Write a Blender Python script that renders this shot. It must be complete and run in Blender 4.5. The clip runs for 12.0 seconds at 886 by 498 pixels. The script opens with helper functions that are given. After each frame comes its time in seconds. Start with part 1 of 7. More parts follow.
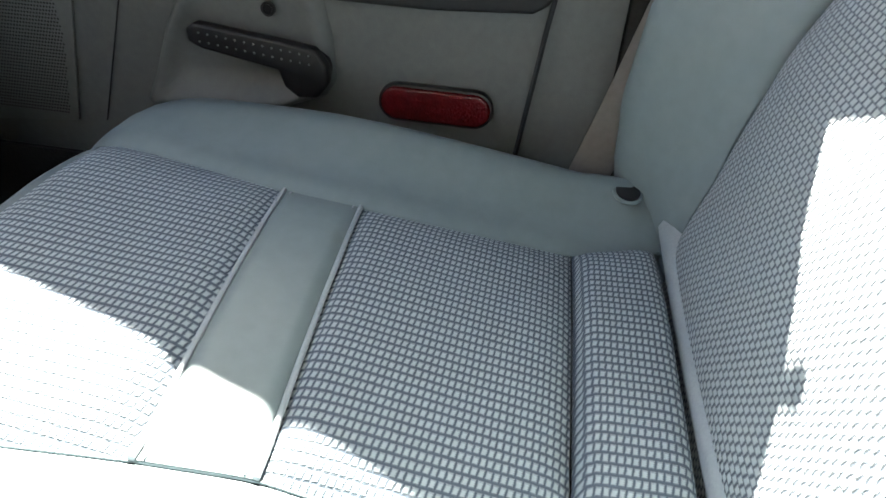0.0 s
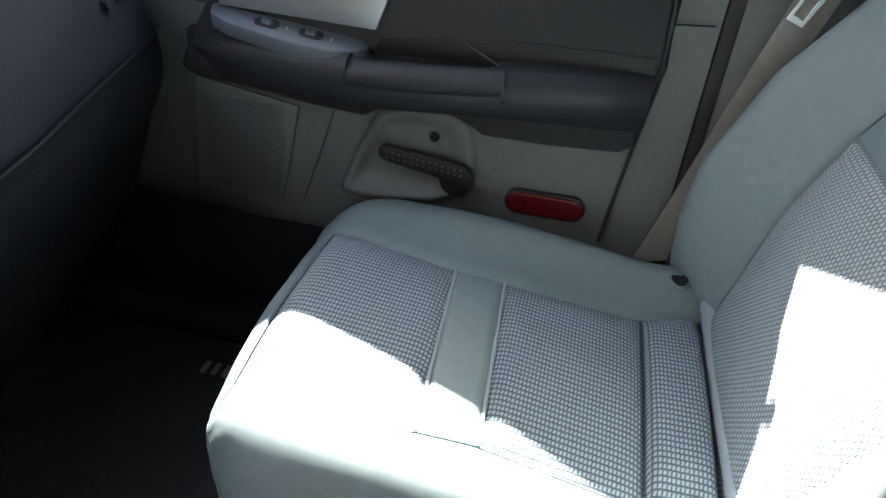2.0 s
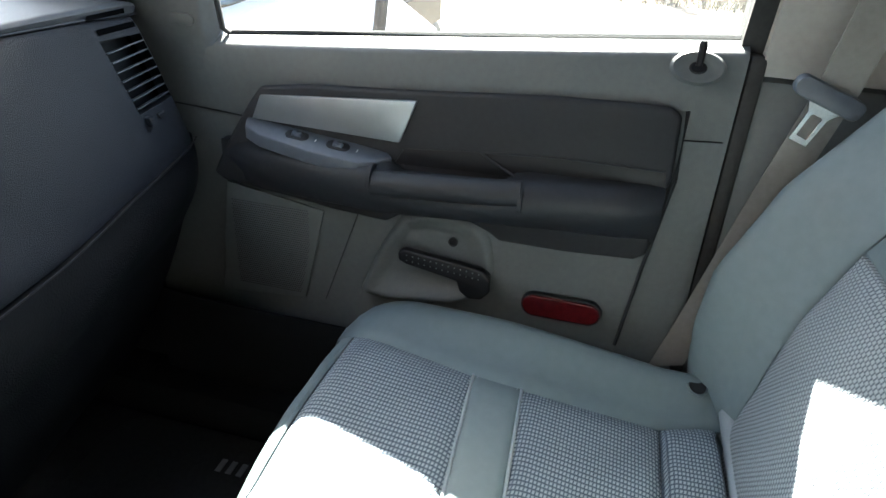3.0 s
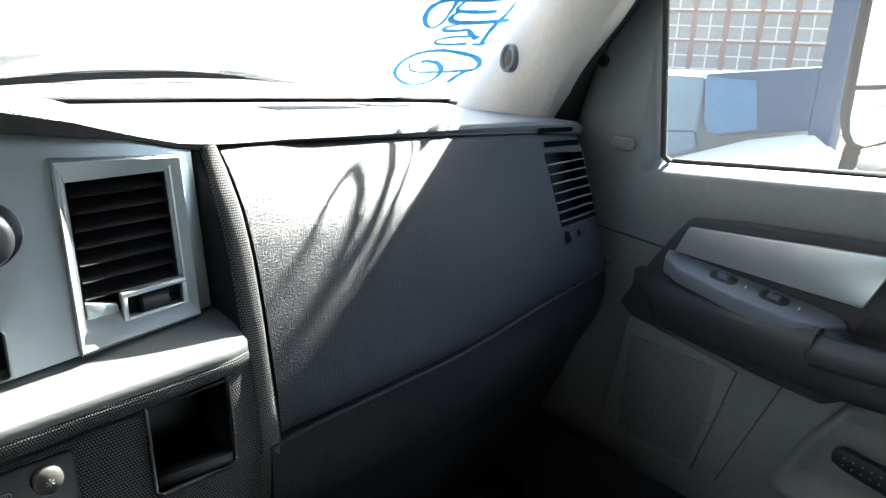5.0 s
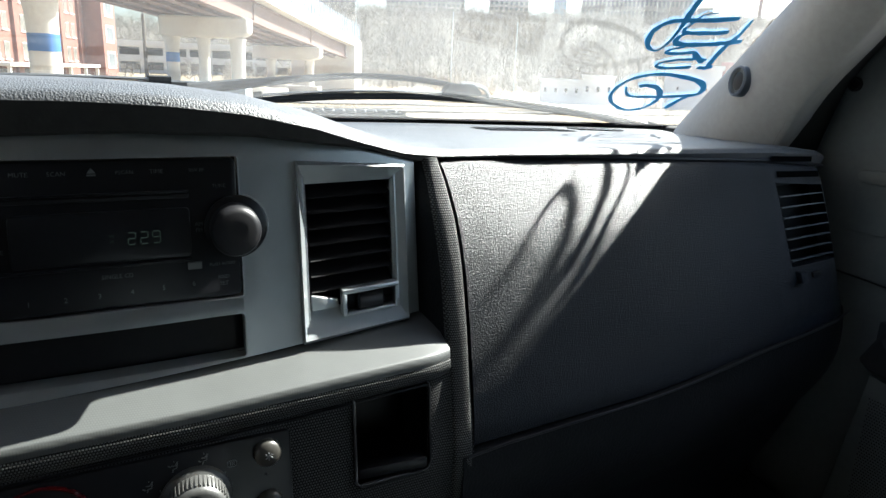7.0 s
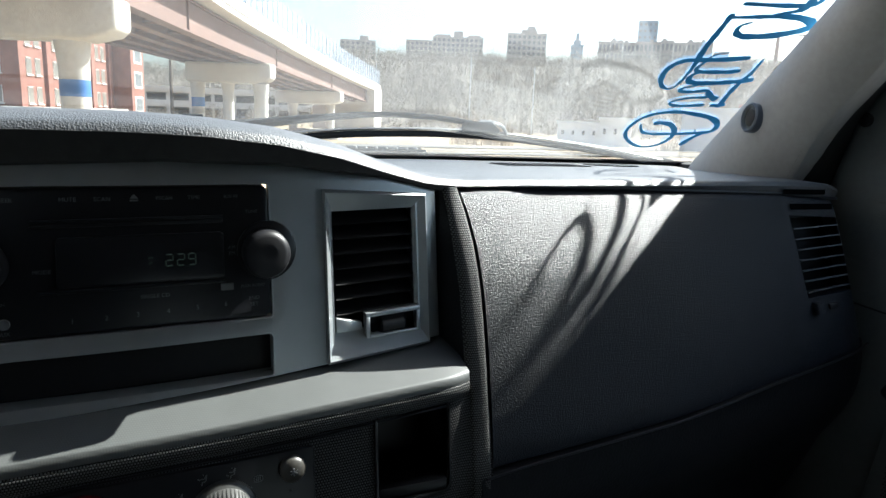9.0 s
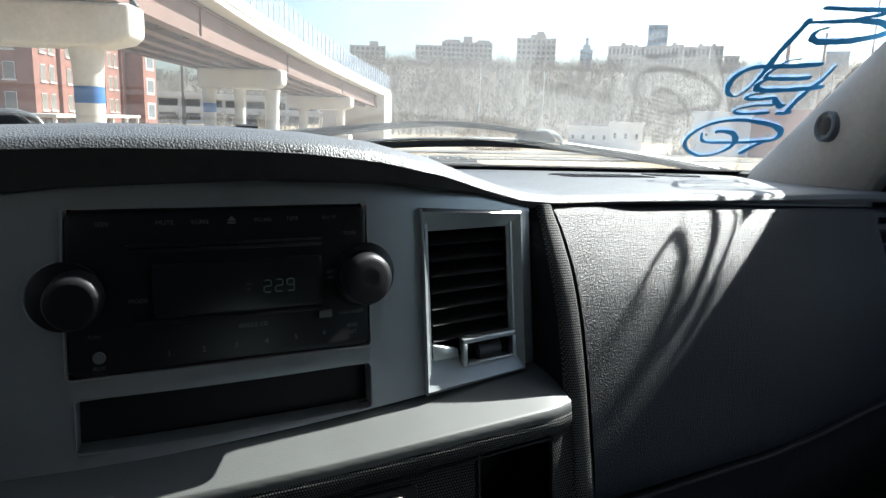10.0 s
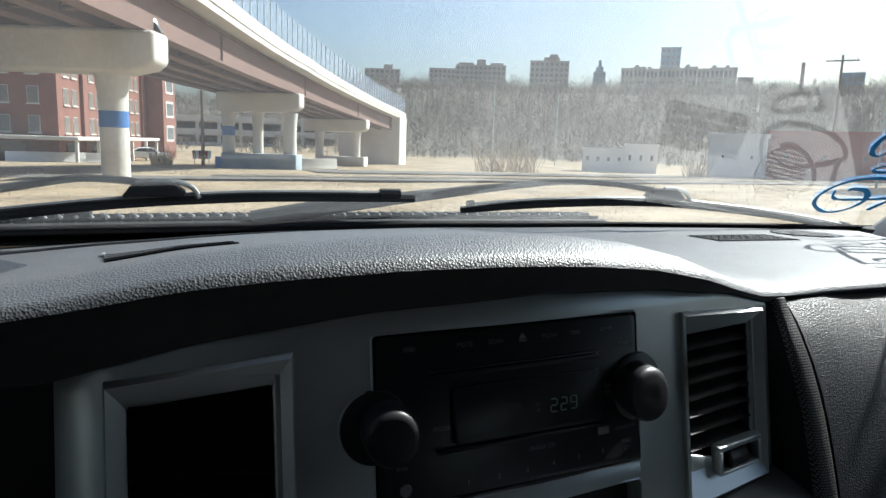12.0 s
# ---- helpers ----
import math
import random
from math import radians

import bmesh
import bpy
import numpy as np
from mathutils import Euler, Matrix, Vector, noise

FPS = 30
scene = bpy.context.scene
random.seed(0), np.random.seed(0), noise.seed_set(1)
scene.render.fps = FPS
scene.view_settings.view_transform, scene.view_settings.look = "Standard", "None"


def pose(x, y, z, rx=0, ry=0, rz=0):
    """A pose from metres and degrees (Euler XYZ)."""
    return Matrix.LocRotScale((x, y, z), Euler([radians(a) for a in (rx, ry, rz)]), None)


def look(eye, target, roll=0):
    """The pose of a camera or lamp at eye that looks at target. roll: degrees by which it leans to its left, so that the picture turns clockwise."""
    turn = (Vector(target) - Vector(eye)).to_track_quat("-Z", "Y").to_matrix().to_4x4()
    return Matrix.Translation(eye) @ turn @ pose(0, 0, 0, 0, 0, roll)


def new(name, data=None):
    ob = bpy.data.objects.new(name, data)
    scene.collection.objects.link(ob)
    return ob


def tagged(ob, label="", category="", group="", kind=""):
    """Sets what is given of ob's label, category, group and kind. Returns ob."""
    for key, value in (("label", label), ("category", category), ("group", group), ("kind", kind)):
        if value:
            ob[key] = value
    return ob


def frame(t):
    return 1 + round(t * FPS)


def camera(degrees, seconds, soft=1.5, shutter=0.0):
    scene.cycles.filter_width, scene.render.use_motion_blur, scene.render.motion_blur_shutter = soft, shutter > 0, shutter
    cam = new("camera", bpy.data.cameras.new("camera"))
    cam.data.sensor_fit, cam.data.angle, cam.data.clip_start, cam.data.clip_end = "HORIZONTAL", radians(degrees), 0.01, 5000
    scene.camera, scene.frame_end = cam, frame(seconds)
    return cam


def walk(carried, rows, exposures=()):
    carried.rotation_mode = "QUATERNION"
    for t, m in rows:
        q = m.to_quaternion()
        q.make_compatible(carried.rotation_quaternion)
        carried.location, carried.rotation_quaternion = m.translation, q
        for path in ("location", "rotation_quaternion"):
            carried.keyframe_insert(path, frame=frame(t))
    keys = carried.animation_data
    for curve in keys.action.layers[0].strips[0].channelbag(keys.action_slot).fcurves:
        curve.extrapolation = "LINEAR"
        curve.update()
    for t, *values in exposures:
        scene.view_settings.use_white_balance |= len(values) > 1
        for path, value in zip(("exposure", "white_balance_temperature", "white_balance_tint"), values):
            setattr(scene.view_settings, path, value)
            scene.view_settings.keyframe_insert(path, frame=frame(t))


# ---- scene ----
cam = camera(67.6, 12.0)
PATH = [
    (0, (0.217, -0.068, 1.285), (1.812, 0.129, 0.096), 3.7),
    (0.5, (0.215, -0.084, 1.347), (1.731, 0.18, 0.07), 3.5),
    (1, (0.192, -0.089, 1.379), (1.727, 0.18, 0.125), 4.1),
    (1.5, (0.114, -0.034, 1.451), (1.652, 0.236, 0.201), 4.1),
    (2, (-0.009, 0.01, 1.507), (1.59, 0.322, 0.347), 4.0),
    (2.5, (-0.03, -0.005, 1.542), (1.643, 0.363, 0.51), 3.4),
    (2.7, (-0.025, -0.001, 1.541), (1.677, 0.36, 0.556), 3.7),
    (4.3, (0.061, 0.067, 1.495), (1.717, 1.009, 0.887), 3.5),
    (4.5, (0.076, 0.077, 1.474), (1.656, 1.154, 0.888), 3.1),
    (5, (0.051, 0.075, 1.475), (1.302, 1.527, 0.904), 2.5),
    (5.5, (0.049, 0.084, 1.475), (1.068, 1.706, 0.899), 2.6),
    (6, (0.044, 0.091, 1.476), (0.943, 1.783, 0.903), 2.6),
    (6.5, (0.046, 0.093, 1.462), (0.858, 1.839, 0.919), 2.3),
    (8.5, (0.033, 0.059, 1.461), (0.771, 1.87, 1.045), 2.2),
    (9, (0.034, 0.067, 1.454), (0.76, 1.889, 1.065), 2.2),
    (9.5, (0.045, 0.087, 1.437), (0.759, 1.916, 1.059), 2.3),
    (10, (-0.019, 0.124, 1.458), (0.681, 1.959, 1.082), 2.0),
    (10.5, (-0.088, 0.13, 1.5), (0.599, 1.971, 1.13), 2.1),
    (11, (-0.154, 0.165, 1.528), (0.529, 2.012, 1.178), 2.0),
    (11.5, (-0.194, 0.208, 1.516), (0.492, 2.058, 1.184), 2.0),
    (12, (-0.174, 0.21, 1.507), (0.491, 2.07, 1.192), 1.9),
]
EXPOSURES = [(0.0, 4.21, 6250, 8), (0.5, 3.86, 6250, 8), (1.0, 3.96, 6200, 8), (2.5, 4.11, 6050, 6), (4.3, 4.21, 5850, 4), (5.0, 4.11, 5850, 4), (5.5, 3.66, 5850, 4), (6.5, 2.83, 5800, 4), (8.5, 2.26, 5650, 4), (10.0, 2.11, 5650, 4), (11.0, 1.73, 5600, 4), (12.0, 1.46, 5600, 4)]
walk(cam, [(t, look(eye, target, roll)) for t, eye, target, roll in PATH], EXPOSURES)

# ---- light ----
SUN = Vector((1.19, 0.36, 1.0)).normalized()
world = bpy.data.worlds.new("sky")
scene.world = world
world.use_nodes = True
wn = world.node_tree.nodes
sky = wn.new("ShaderNodeTexSky")
sky.sky_type, sky.sun_disc = "NISHITA", False
sky.sun_elevation = math.asin(SUN.z)
sky.sun_rotation = math.atan2(SUN.x, SUN.y)
sky.air_density, sky.dust_density, sky.ozone_density = 1.0, 3.0, 1.0
wn["Background"].inputs["Strength"].default_value = 0.065
world.node_tree.links.new(sky.outputs[0], wn["Background"].inputs["Color"])
sun = new("sun", bpy.data.lights.new("sun", "SUN"))
sun.data.energy, sun.data.angle, sun.data.color = 5.0, radians(0.55), (1.0, 0.915, 0.78)
sun.matrix_world = look(SUN * 50, (0, 0, 0))


# ---- materials ----
def surface(name, col, col2=None, rough=0.6, metal=0.0, scale=8.0, bump=0.0, bscale=300.0, spec=0.5, rvar=0.08, voronoi=False, deep=0.3):
    """A plain surface whose colour drifts between two tones, with fine relief and uneven gloss."""
    m = bpy.data.materials.new(name)
    m.use_nodes = True
    nt = m.node_tree
    b = nt.nodes["Principled BSDF"]
    co = nt.nodes.new("ShaderNodeTexCoord")
    n1 = nt.nodes.new("ShaderNodeTexNoise")
    n1.inputs["Scale"].default_value, n1.inputs["Detail"].default_value = scale, 6.0
    nt.links.new(co.outputs["Object"], n1.inputs["Vector"])
    n2 = nt.nodes.new("ShaderNodeTexNoise")
    n2.inputs["Scale"].default_value, n2.inputs["Detail"].default_value = scale * 14, 3.0
    nt.links.new(co.outputs["Object"], n2.inputs["Vector"])
    both = nt.nodes.new("ShaderNodeMath")
    both.operation = "ADD"
    half = nt.nodes.new("ShaderNodeMath")
    half.operation, half.inputs[1].default_value = "MULTIPLY", 0.5
    nt.links.new(n1.outputs[0], both.inputs[0])
    nt.links.new(n2.outputs[0], both.inputs[1])
    nt.links.new(both.outputs[0], half.inputs[0])
    ramp = nt.nodes.new("ShaderNodeValToRGB")
    ramp.color_ramp.elements[0].position, ramp.color_ramp.elements[1].position = 0.36, 0.64
    c2 = col2 or tuple(min(1, c * 1.18) for c in col)
    ramp.color_ramp.elements[0].color, ramp.color_ramp.elements[1].color = (*col, 1), (*c2, 1)
    nt.links.new(half.outputs[0], ramp.inputs[0])
    nt.links.new(ramp.outputs[0], b.inputs["Base Color"])
    rr = nt.nodes.new("ShaderNodeMapRange")
    rr.inputs["To Min"].default_value, rr.inputs["To Max"].default_value = max(0.02, rough - rvar), min(1, rough + rvar)
    nt.links.new(n1.outputs[0], rr.inputs["Value"])
    nt.links.new(rr.outputs[0], b.inputs["Roughness"])
    b.inputs["Metallic"].default_value = metal
    b.inputs["Specular IOR Level"].default_value = spec
    if bump:
        g = nt.nodes.new("ShaderNodeTexVoronoi" if voronoi else "ShaderNodeTexNoise")
        g.inputs["Scale"].default_value = bscale
        nt.links.new(co.outputs["Object"], g.inputs["Vector"])
        bp = nt.nodes.new("ShaderNodeBump")
        bp.inputs["Strength"].default_value, bp.inputs["Distance"].default_value = bump, deep / bscale
        nt.links.new(g.outputs[0], bp.inputs["Height"])
        nt.links.new(bp.outputs[0], b.inputs["Normal"])
    return m


def woven(name, light, dark, wide, high, axes, bump=0.6, rough=0.85, stagger=0.0, slant=0.0, soft=(0.16, 0.85), ribs=1.0, spec=0.5):
    """Woven cloth: small raised knots in staggered rows; axes: which object axes run along and across the rows."""
    m = surface(name, dark, None, rough, scale=5, spec=spec)
    nt = m.node_tree
    b = nt.nodes["Principled BSDF"]
    co = nt.nodes["Texture Coordinate"]
    sep = nt.nodes.new("ShaderNodeSeparateXYZ")
    comb = nt.nodes.new("ShaderNodeCombineXYZ")
    nt.links.new(co.outputs["Object"], sep.inputs[0])
    nt.links.new(sep.outputs[axes[0]], comb.inputs[0])
    nt.links.new(sep.outputs[axes[1]], comb.inputs[1])
    # rows of rounded knots: every second row shifted half a knot
    wob = nt.nodes.new("ShaderNodeTexNoise")
    wob.inputs["Scale"].default_value = 240.0
    nt.links.new(co.outputs["Object"], wob.inputs["Vector"])

    def maths(op, p, q=None):
        k = nt.nodes.new("ShaderNodeMath")
        k.operation = op
        for i, v in enumerate((p, q)):
            if v is None:
                continue
            if isinstance(v, (int, float)):
                k.inputs[i].default_value = v
            else:
                nt.links.new(v, k.inputs[i])
        return k.outputs[0]
    sp = nt.nodes.new("ShaderNodeSeparateXYZ")
    nt.links.new(comb.outputs[0], sp.inputs[0])
    row = maths("DIVIDE", sp.outputs[1], high)
    odd = maths("MULTIPLY", maths("MODULO", maths("FLOOR", maths("ADD", row, 1000.0)), 2.0), stagger)
    jit = maths("MULTIPLY", maths("SUBTRACT", wob.outputs[0], 0.5), 0.30)
    lean = maths("MULTIPLY", maths("FRACT", maths("ADD", row, 1000.0)), slant)
    col = maths("ADD", maths("ADD", maths("ADD", maths("DIVIDE", sp.outputs[0], wide), lean), odd), jit)
    s1 = maths("ABSOLUTE", maths("SINE", maths("MULTIPLY", maths("ADD", row, maths("MULTIPLY", jit, 0.5)), math.pi)))
    s1 = maths("ADD", maths("MULTIPLY", s1, ribs), 1.0 - ribs)
    s2 = maths("ABSOLUTE", maths("SINE", maths("MULTIPLY", col, math.pi)))
    prod = nt.nodes.new("ShaderNodeMath")
    prod.operation = "SMOOTH_MIN"
    prod.inputs[2].default_value = 0.25
    nt.links.new(s1, prod.inputs[0])
    nt.links.new(s2, prod.inputs[1])
    knot = nt.nodes.new("ShaderNodeMath")
    knot.operation = "ABSOLUTE"
    nt.links.new(prod.outputs[0], knot.inputs[0])
    # fine threads across each knot
    thread = maths("SINE", maths("MULTIPLY", row, math.pi * 10.0))
    fine = maths("ADD", knot.outputs[0], maths("MULTIPLY", thread, 0.07))
    br = nt.nodes.new("ShaderNodeMapRange")
    br.interpolation_type = "SMOOTHSTEP"
    br.inputs["From Min"].default_value, br.inputs["From Max"].default_value = soft
    br.inputs["To Min"].default_value, br.inputs["To Max"].default_value = 1.0, 0.0
    nt.links.new(fine, br.inputs["Value"])
    mix = nt.nodes.new("ShaderNodeMix")
    mix.data_type = "RGBA"
    nt.links.new(br.outputs[0], mix.inputs["Factor"])
    mix.inputs["A"].default_value = (*light, 1)
    old = b.inputs["Base Color"].links[0].from_socket
    nt.links.new(old, mix.inputs["B"])
    nt.links.new(mix.outputs["Result"], b.inputs["Base Color"])
    bp = nt.nodes.new("ShaderNodeBump")
    bp.invert = True
    bp.inputs["Strength"].default_value, bp.inputs["Distance"].default_value = bump, 0.002
    nt.links.new(br.outputs[0], bp.inputs["Height"])
    nt.links.new(bp.outputs[0], b.inputs["Normal"])
    return m


def pane(name, tint, dirt_haze=0.0, ior=1.45):
    """Thin glass: what is behind shows through, with a mirror sheen that grows towards grazing angles, and a film for
    dust and veiling haze.
    """
    m = bpy.data.materials.new(name)
    m.use_nodes = True
    nt = m.node_tree
    nt.nodes.remove(nt.nodes["Principled BSDF"])
    out = nt.nodes["Material Output"]
    tr = nt.nodes.new("ShaderNodeBsdfTransparent")
    tr.inputs[0].default_value = (*tint, 1)
    gl = nt.nodes.new("ShaderNodeBsdfGlossy")
    gl.inputs["Roughness"].default_value = 0.0
    fr = nt.nodes.new("ShaderNodeFresnel")
    fr.inputs["IOR"].default_value = ior
    mix = nt.nodes.new("ShaderNodeMixShader")
    nt.links.new(fr.outputs[0], mix.inputs[0])
    nt.links.new(tr.outputs[0], mix.inputs[1])
    nt.links.new(gl.outputs[0], mix.inputs[2])
    last = mix
    if dirt_haze:
        co = nt.nodes.new("ShaderNodeTexCoord")
        mp = nt.nodes.new("ShaderNodeMapping")
        mp.inputs["Scale"].default_value = (14, 3, 3)
        nz = nt.nodes.new("ShaderNodeTexNoise")
        nz.inputs["Scale"].default_value, nz.inputs["Detail"].default_value = 1.3, 8.0
        rg = nt.nodes.new("ShaderNodeMapRange")
        rg.inputs["From Min"].default_value, rg.inputs["From Max"].default_value = 0.35, 0.75
        rg.inputs["To Min"].default_value, rg.inputs["To Max"].default_value = dirt_haze * 0.75, dirt_haze * 1.25
        df = nt.nodes.new("ShaderNodeBsdfTranslucent")
        df.inputs[0].default_value = (0.8, 0.8, 0.8, 1)
        last = nt.nodes.new("ShaderNodeMixShader")
        # denser towards the passenger's side, where the film carries the haze of the flare
        sep = nt.nodes.new("ShaderNodeSeparateXYZ")
        nt.links.new(co.outputs["Object"], sep.inputs[0])
        far = nt.nodes.new("ShaderNodeMapRange")
        far.interpolation_type = "SMOOTHSTEP"
        far.inputs["From Min"].default_value, far.inputs["From Max"].default_value = -0.05, 0.45
        far.inputs["To Min"].default_value, far.inputs["To Max"].default_value = 0.35, 1.0
        nt.links.new(sep.outputs[0], far.inputs["Value"])
        film_share = nt.nodes.new("ShaderNodeMath")
        film_share.operation = "MULTIPLY"
        nt.links.new(rg.outputs[0], film_share.inputs[0])
        nt.links.new(far.outputs[0], film_share.inputs[1])
        nt.links.new(co.outputs["Object"], mp.inputs[0])
        nt.links.new(mp.outputs[0], nz.inputs["Vector"])
        nt.links.new(nz.outputs[0], rg.inputs["Value"])
        nt.links.new(film_share.outputs[0], last.inputs[0])
        nt.links.new(mix.outputs[0], last.inputs[1])
        nt.links.new(df.outputs[0], last.inputs[2])
    nt.links.new(last.outputs[0], out.inputs[0])
    return m


VINYL = surface("grey vinyl", (0.138, 0.175, 0.188), (0.161, 0.200, 0.212), 0.55, bump=0.15, bscale=900, scale=5)
KNIT = woven("seat weave", (0.325, 0.370, 0.396), (0.060, 0.080, 0.107), 0.0042, 0.0069, (1, 0), slant=0.28)
KNIT_BACK = woven("backrest weave", (0.325, 0.360, 0.378), (0.073, 0.089, 0.113), 0.0066, 0.0042, (0, 2), stagger=0.5, soft=(0.10, 0.75), ribs=0.72)
PIPING = surface("seat piping", (0.26, 0.29, 0.31), None, 0.6, scale=30)
DOOR_GREY = surface("door grey plastic", (0.105, 0.114, 0.116), (0.125, 0.135, 0.137), 0.55, bump=0.35, bscale=700, voronoi=True)
PADDARK = surface("door charcoal cloth pad", (0.014, 0.0145, 0.018), (0.020, 0.021, 0.025), 0.7, bump=0.4, bscale=900)
DOOR_DARK = surface("door charcoal vinyl", (0.0185, 0.0205, 0.0250), (0.0255, 0.0280, 0.0335), 0.52, spec=0.4, bump=0.3, bscale=700, voronoi=True)
SILVER = surface("brushed silver plastic", (0.445, 0.472, 0.488), (0.50, 0.53, 0.545), 0.33, 0.75, bump=0.05, bscale=1500, scale=3)
PLATE = surface("switch plate grey", (0.085, 0.098, 0.12), None, 0.4, bump=0.1, bscale=900)
BLACK = surface("black plastic", (0.010, 0.010, 0.012), (0.014, 0.014, 0.016), 0.42, bump=0.1, bscale=900, spec=0.3)
GLOSS = surface("black gloss panel", (0.009, 0.0095, 0.012), (0.012, 0.0125, 0.015), 0.32, rvar=0.05, spec=0.38)
MATTE = surface("matte black plastic", (0.002, 0.002, 0.0025), (0.004, 0.004, 0.0045), 0.95, spec=0.02)
RUBBER = surface("black rubber", (0.015, 0.015, 0.015), (0.03, 0.03, 0.03), 0.75, bump=0.2, bscale=400)
# one dash plastic in two tones: paler for the sunlit top, darker for the shaded face
DASH_LIT = surface("dash plastic, sunlit tone", (0.054, 0.058, 0.065), (0.072, 0.077, 0.085), 0.48, spec=0.85, bump=1.0, bscale=760, voronoi=True, scale=4, deep=0.30)
DASH_SHADE = surface("slate dash plastic, shaded tone", (0.0130, 0.0155, 0.0216), (0.0174, 0.0206, 0.0280), 0.42, spec=0.30, bump=1.0, bscale=900, voronoi=True, scale=4, deep=0.54)
LOWDASH = surface("lower dash plastic", (0.0095, 0.0103, 0.0122), (0.0132, 0.0142, 0.0165), 0.6, spec=0.10, bump=0.6, bscale=420, voronoi=True, scale=4)
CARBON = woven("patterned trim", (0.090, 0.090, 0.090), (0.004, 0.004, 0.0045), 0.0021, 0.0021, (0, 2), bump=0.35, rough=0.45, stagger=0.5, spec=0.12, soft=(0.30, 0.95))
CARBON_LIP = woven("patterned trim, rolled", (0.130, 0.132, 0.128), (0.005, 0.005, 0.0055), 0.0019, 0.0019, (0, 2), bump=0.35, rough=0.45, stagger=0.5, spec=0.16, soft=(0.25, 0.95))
RED = surface("red reflector", (0.060, 0.005, 0.007), (0.105, 0.008, 0.011), 0.15, bump=0.5, bscale=350, voronoi=True)
CARPET = surface("dark carpet", (0.012, 0.012, 0.014), (0.03, 0.03, 0.032), 0.95, bump=0.9, bscale=600)
# darkened from light grey to cut the light bounced into the cab
LINER = surface("headliner cloth, darkened", (0.12, 0.115, 0.11), (0.15, 0.145, 0.14), 0.85, bump=0.3, bscale=700)
PILLAR = surface("pale pillar trim", (0.33, 0.318, 0.298), (0.38, 0.366, 0.345), 0.6, bump=0.2, bscale=800)
WEB = surface("grey belt webbing", (0.24, 0.232, 0.22), (0.29, 0.28, 0.265), 0.8, bump=0.5, bscale=1200)
CHROME = surface("bright steel", (0.70, 0.70, 0.70), (0.8, 0.8, 0.8), 0.2, 1.0)
GLASS = pane("windshield glass", (0.765, 0.79, 0.78), 0.060, 2.5)
SIDE_GLASS = pane("side glass", (0.54, 0.58, 0.58), 0.010)
PAINT = surface("blue window marker", (0.03, 0.30, 0.72), (0.05, 0.38, 0.80), 0.6, scale=40)
BLUE_CAR = surface("blue car paint", (0.03, 0.10, 0.30), (0.04, 0.13, 0.36), 0.25, 0.2)
GRASS = surface("dry grass", (0.165, 0.120, 0.075), (0.44, 0.345, 0.225), 0.95, scale=0.42, bump=1.0, bscale=8)
CONCRETE = surface("pale concrete", (0.50, 0.47, 0.42), (0.62, 0.59, 0.54), 0.85, scale=0.6, bump=0.4, bscale=14)
STEEL = surface("weathered brown steel", (0.13, 0.075, 0.06), (0.18, 0.105, 0.085), 0.7, scale=0.7)
BRICK = surface("red brick", (0.15, 0.063, 0.046), (0.235, 0.105, 0.078), 0.9, scale=1.5)
# distance haze is put into the pale tone of the tower walls
TOWER_HAZED = surface("tan tower wall, paled for haze", (0.36, 0.315, 0.275), (0.42, 0.37, 0.33), 0.9, scale=0.3)
BLUFF = surface("winter thicket floor", (0.120, 0.103, 0.082), (0.200, 0.172, 0.135), 0.95, scale=0.05)
WINDOW = surface("dark window glass", (0.02, 0.025, 0.03), (0.04, 0.045, 0.05), 0.15, scale=0.5)
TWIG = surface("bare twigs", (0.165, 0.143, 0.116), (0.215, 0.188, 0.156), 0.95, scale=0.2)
WHITE = surface("white painted metal", (0.70, 0.70, 0.68), (0.8, 0.8, 0.78), 0.6, scale=0.5)
WOOD = surface("pole wood", (0.09, 0.068, 0.05), (0.13, 0.10, 0.075), 0.9, scale=2)
LEGEND = surface("pale legend print", (0.14, 0.145, 0.147), None, 0.6)
REDWALL = surface("dark red cladding", (0.24, 0.035, 0.035), (0.30, 0.05, 0.05), 0.7, scale=0.5)
BLUEBAND = surface("blue band paint", (0.03, 0.12, 0.34), (0.04, 0.15, 0.40), 0.7, scale=1)


# ---- building helpers ----
def thing(name, at, label, category, group="", kind=""):
    e = new(name)
    e.location = at
    return tagged(e, label, category, group, kind)


def part(name, bm, mat, parent=None, label="", smooth=40, inward=None):
    bmesh.ops.recalc_face_normals(bm, faces=bm.faces)
    if inward:
        f = next(iter(bm.faces))
        if f.normal.dot(Vector(inward) - f.calc_center_median()) < 0:
            bmesh.ops.reverse_faces(bm, faces=bm.faces)
    me = bpy.data.meshes.new(name)
    bm.to_mesh(me)
    bm.free()
    me.materials.append(mat)
    me.shade_smooth()
    me.set_sharp_from_angle(angle=radians(smooth))
    ob = new(name, me)
    if parent:
        ob.parent = parent
        shift = parent.location if parent.parent is None else Vector((0, 0, 0))
        ob.matrix_parent_inverse = Matrix.Translation(-shift)
    return tagged(ob, label)


def bevel(bm, r, seg=2, angle=30):
    if r > 0:
        es = [e for e in bm.edges if len(e.link_faces) == 2 and e.calc_face_angle() > radians(angle)]
        bmesh.ops.bevel(bm, geom=es, offset=r, segments=seg, affect="EDGES", profile=0.5, clamp_overlap=True)
    return bm


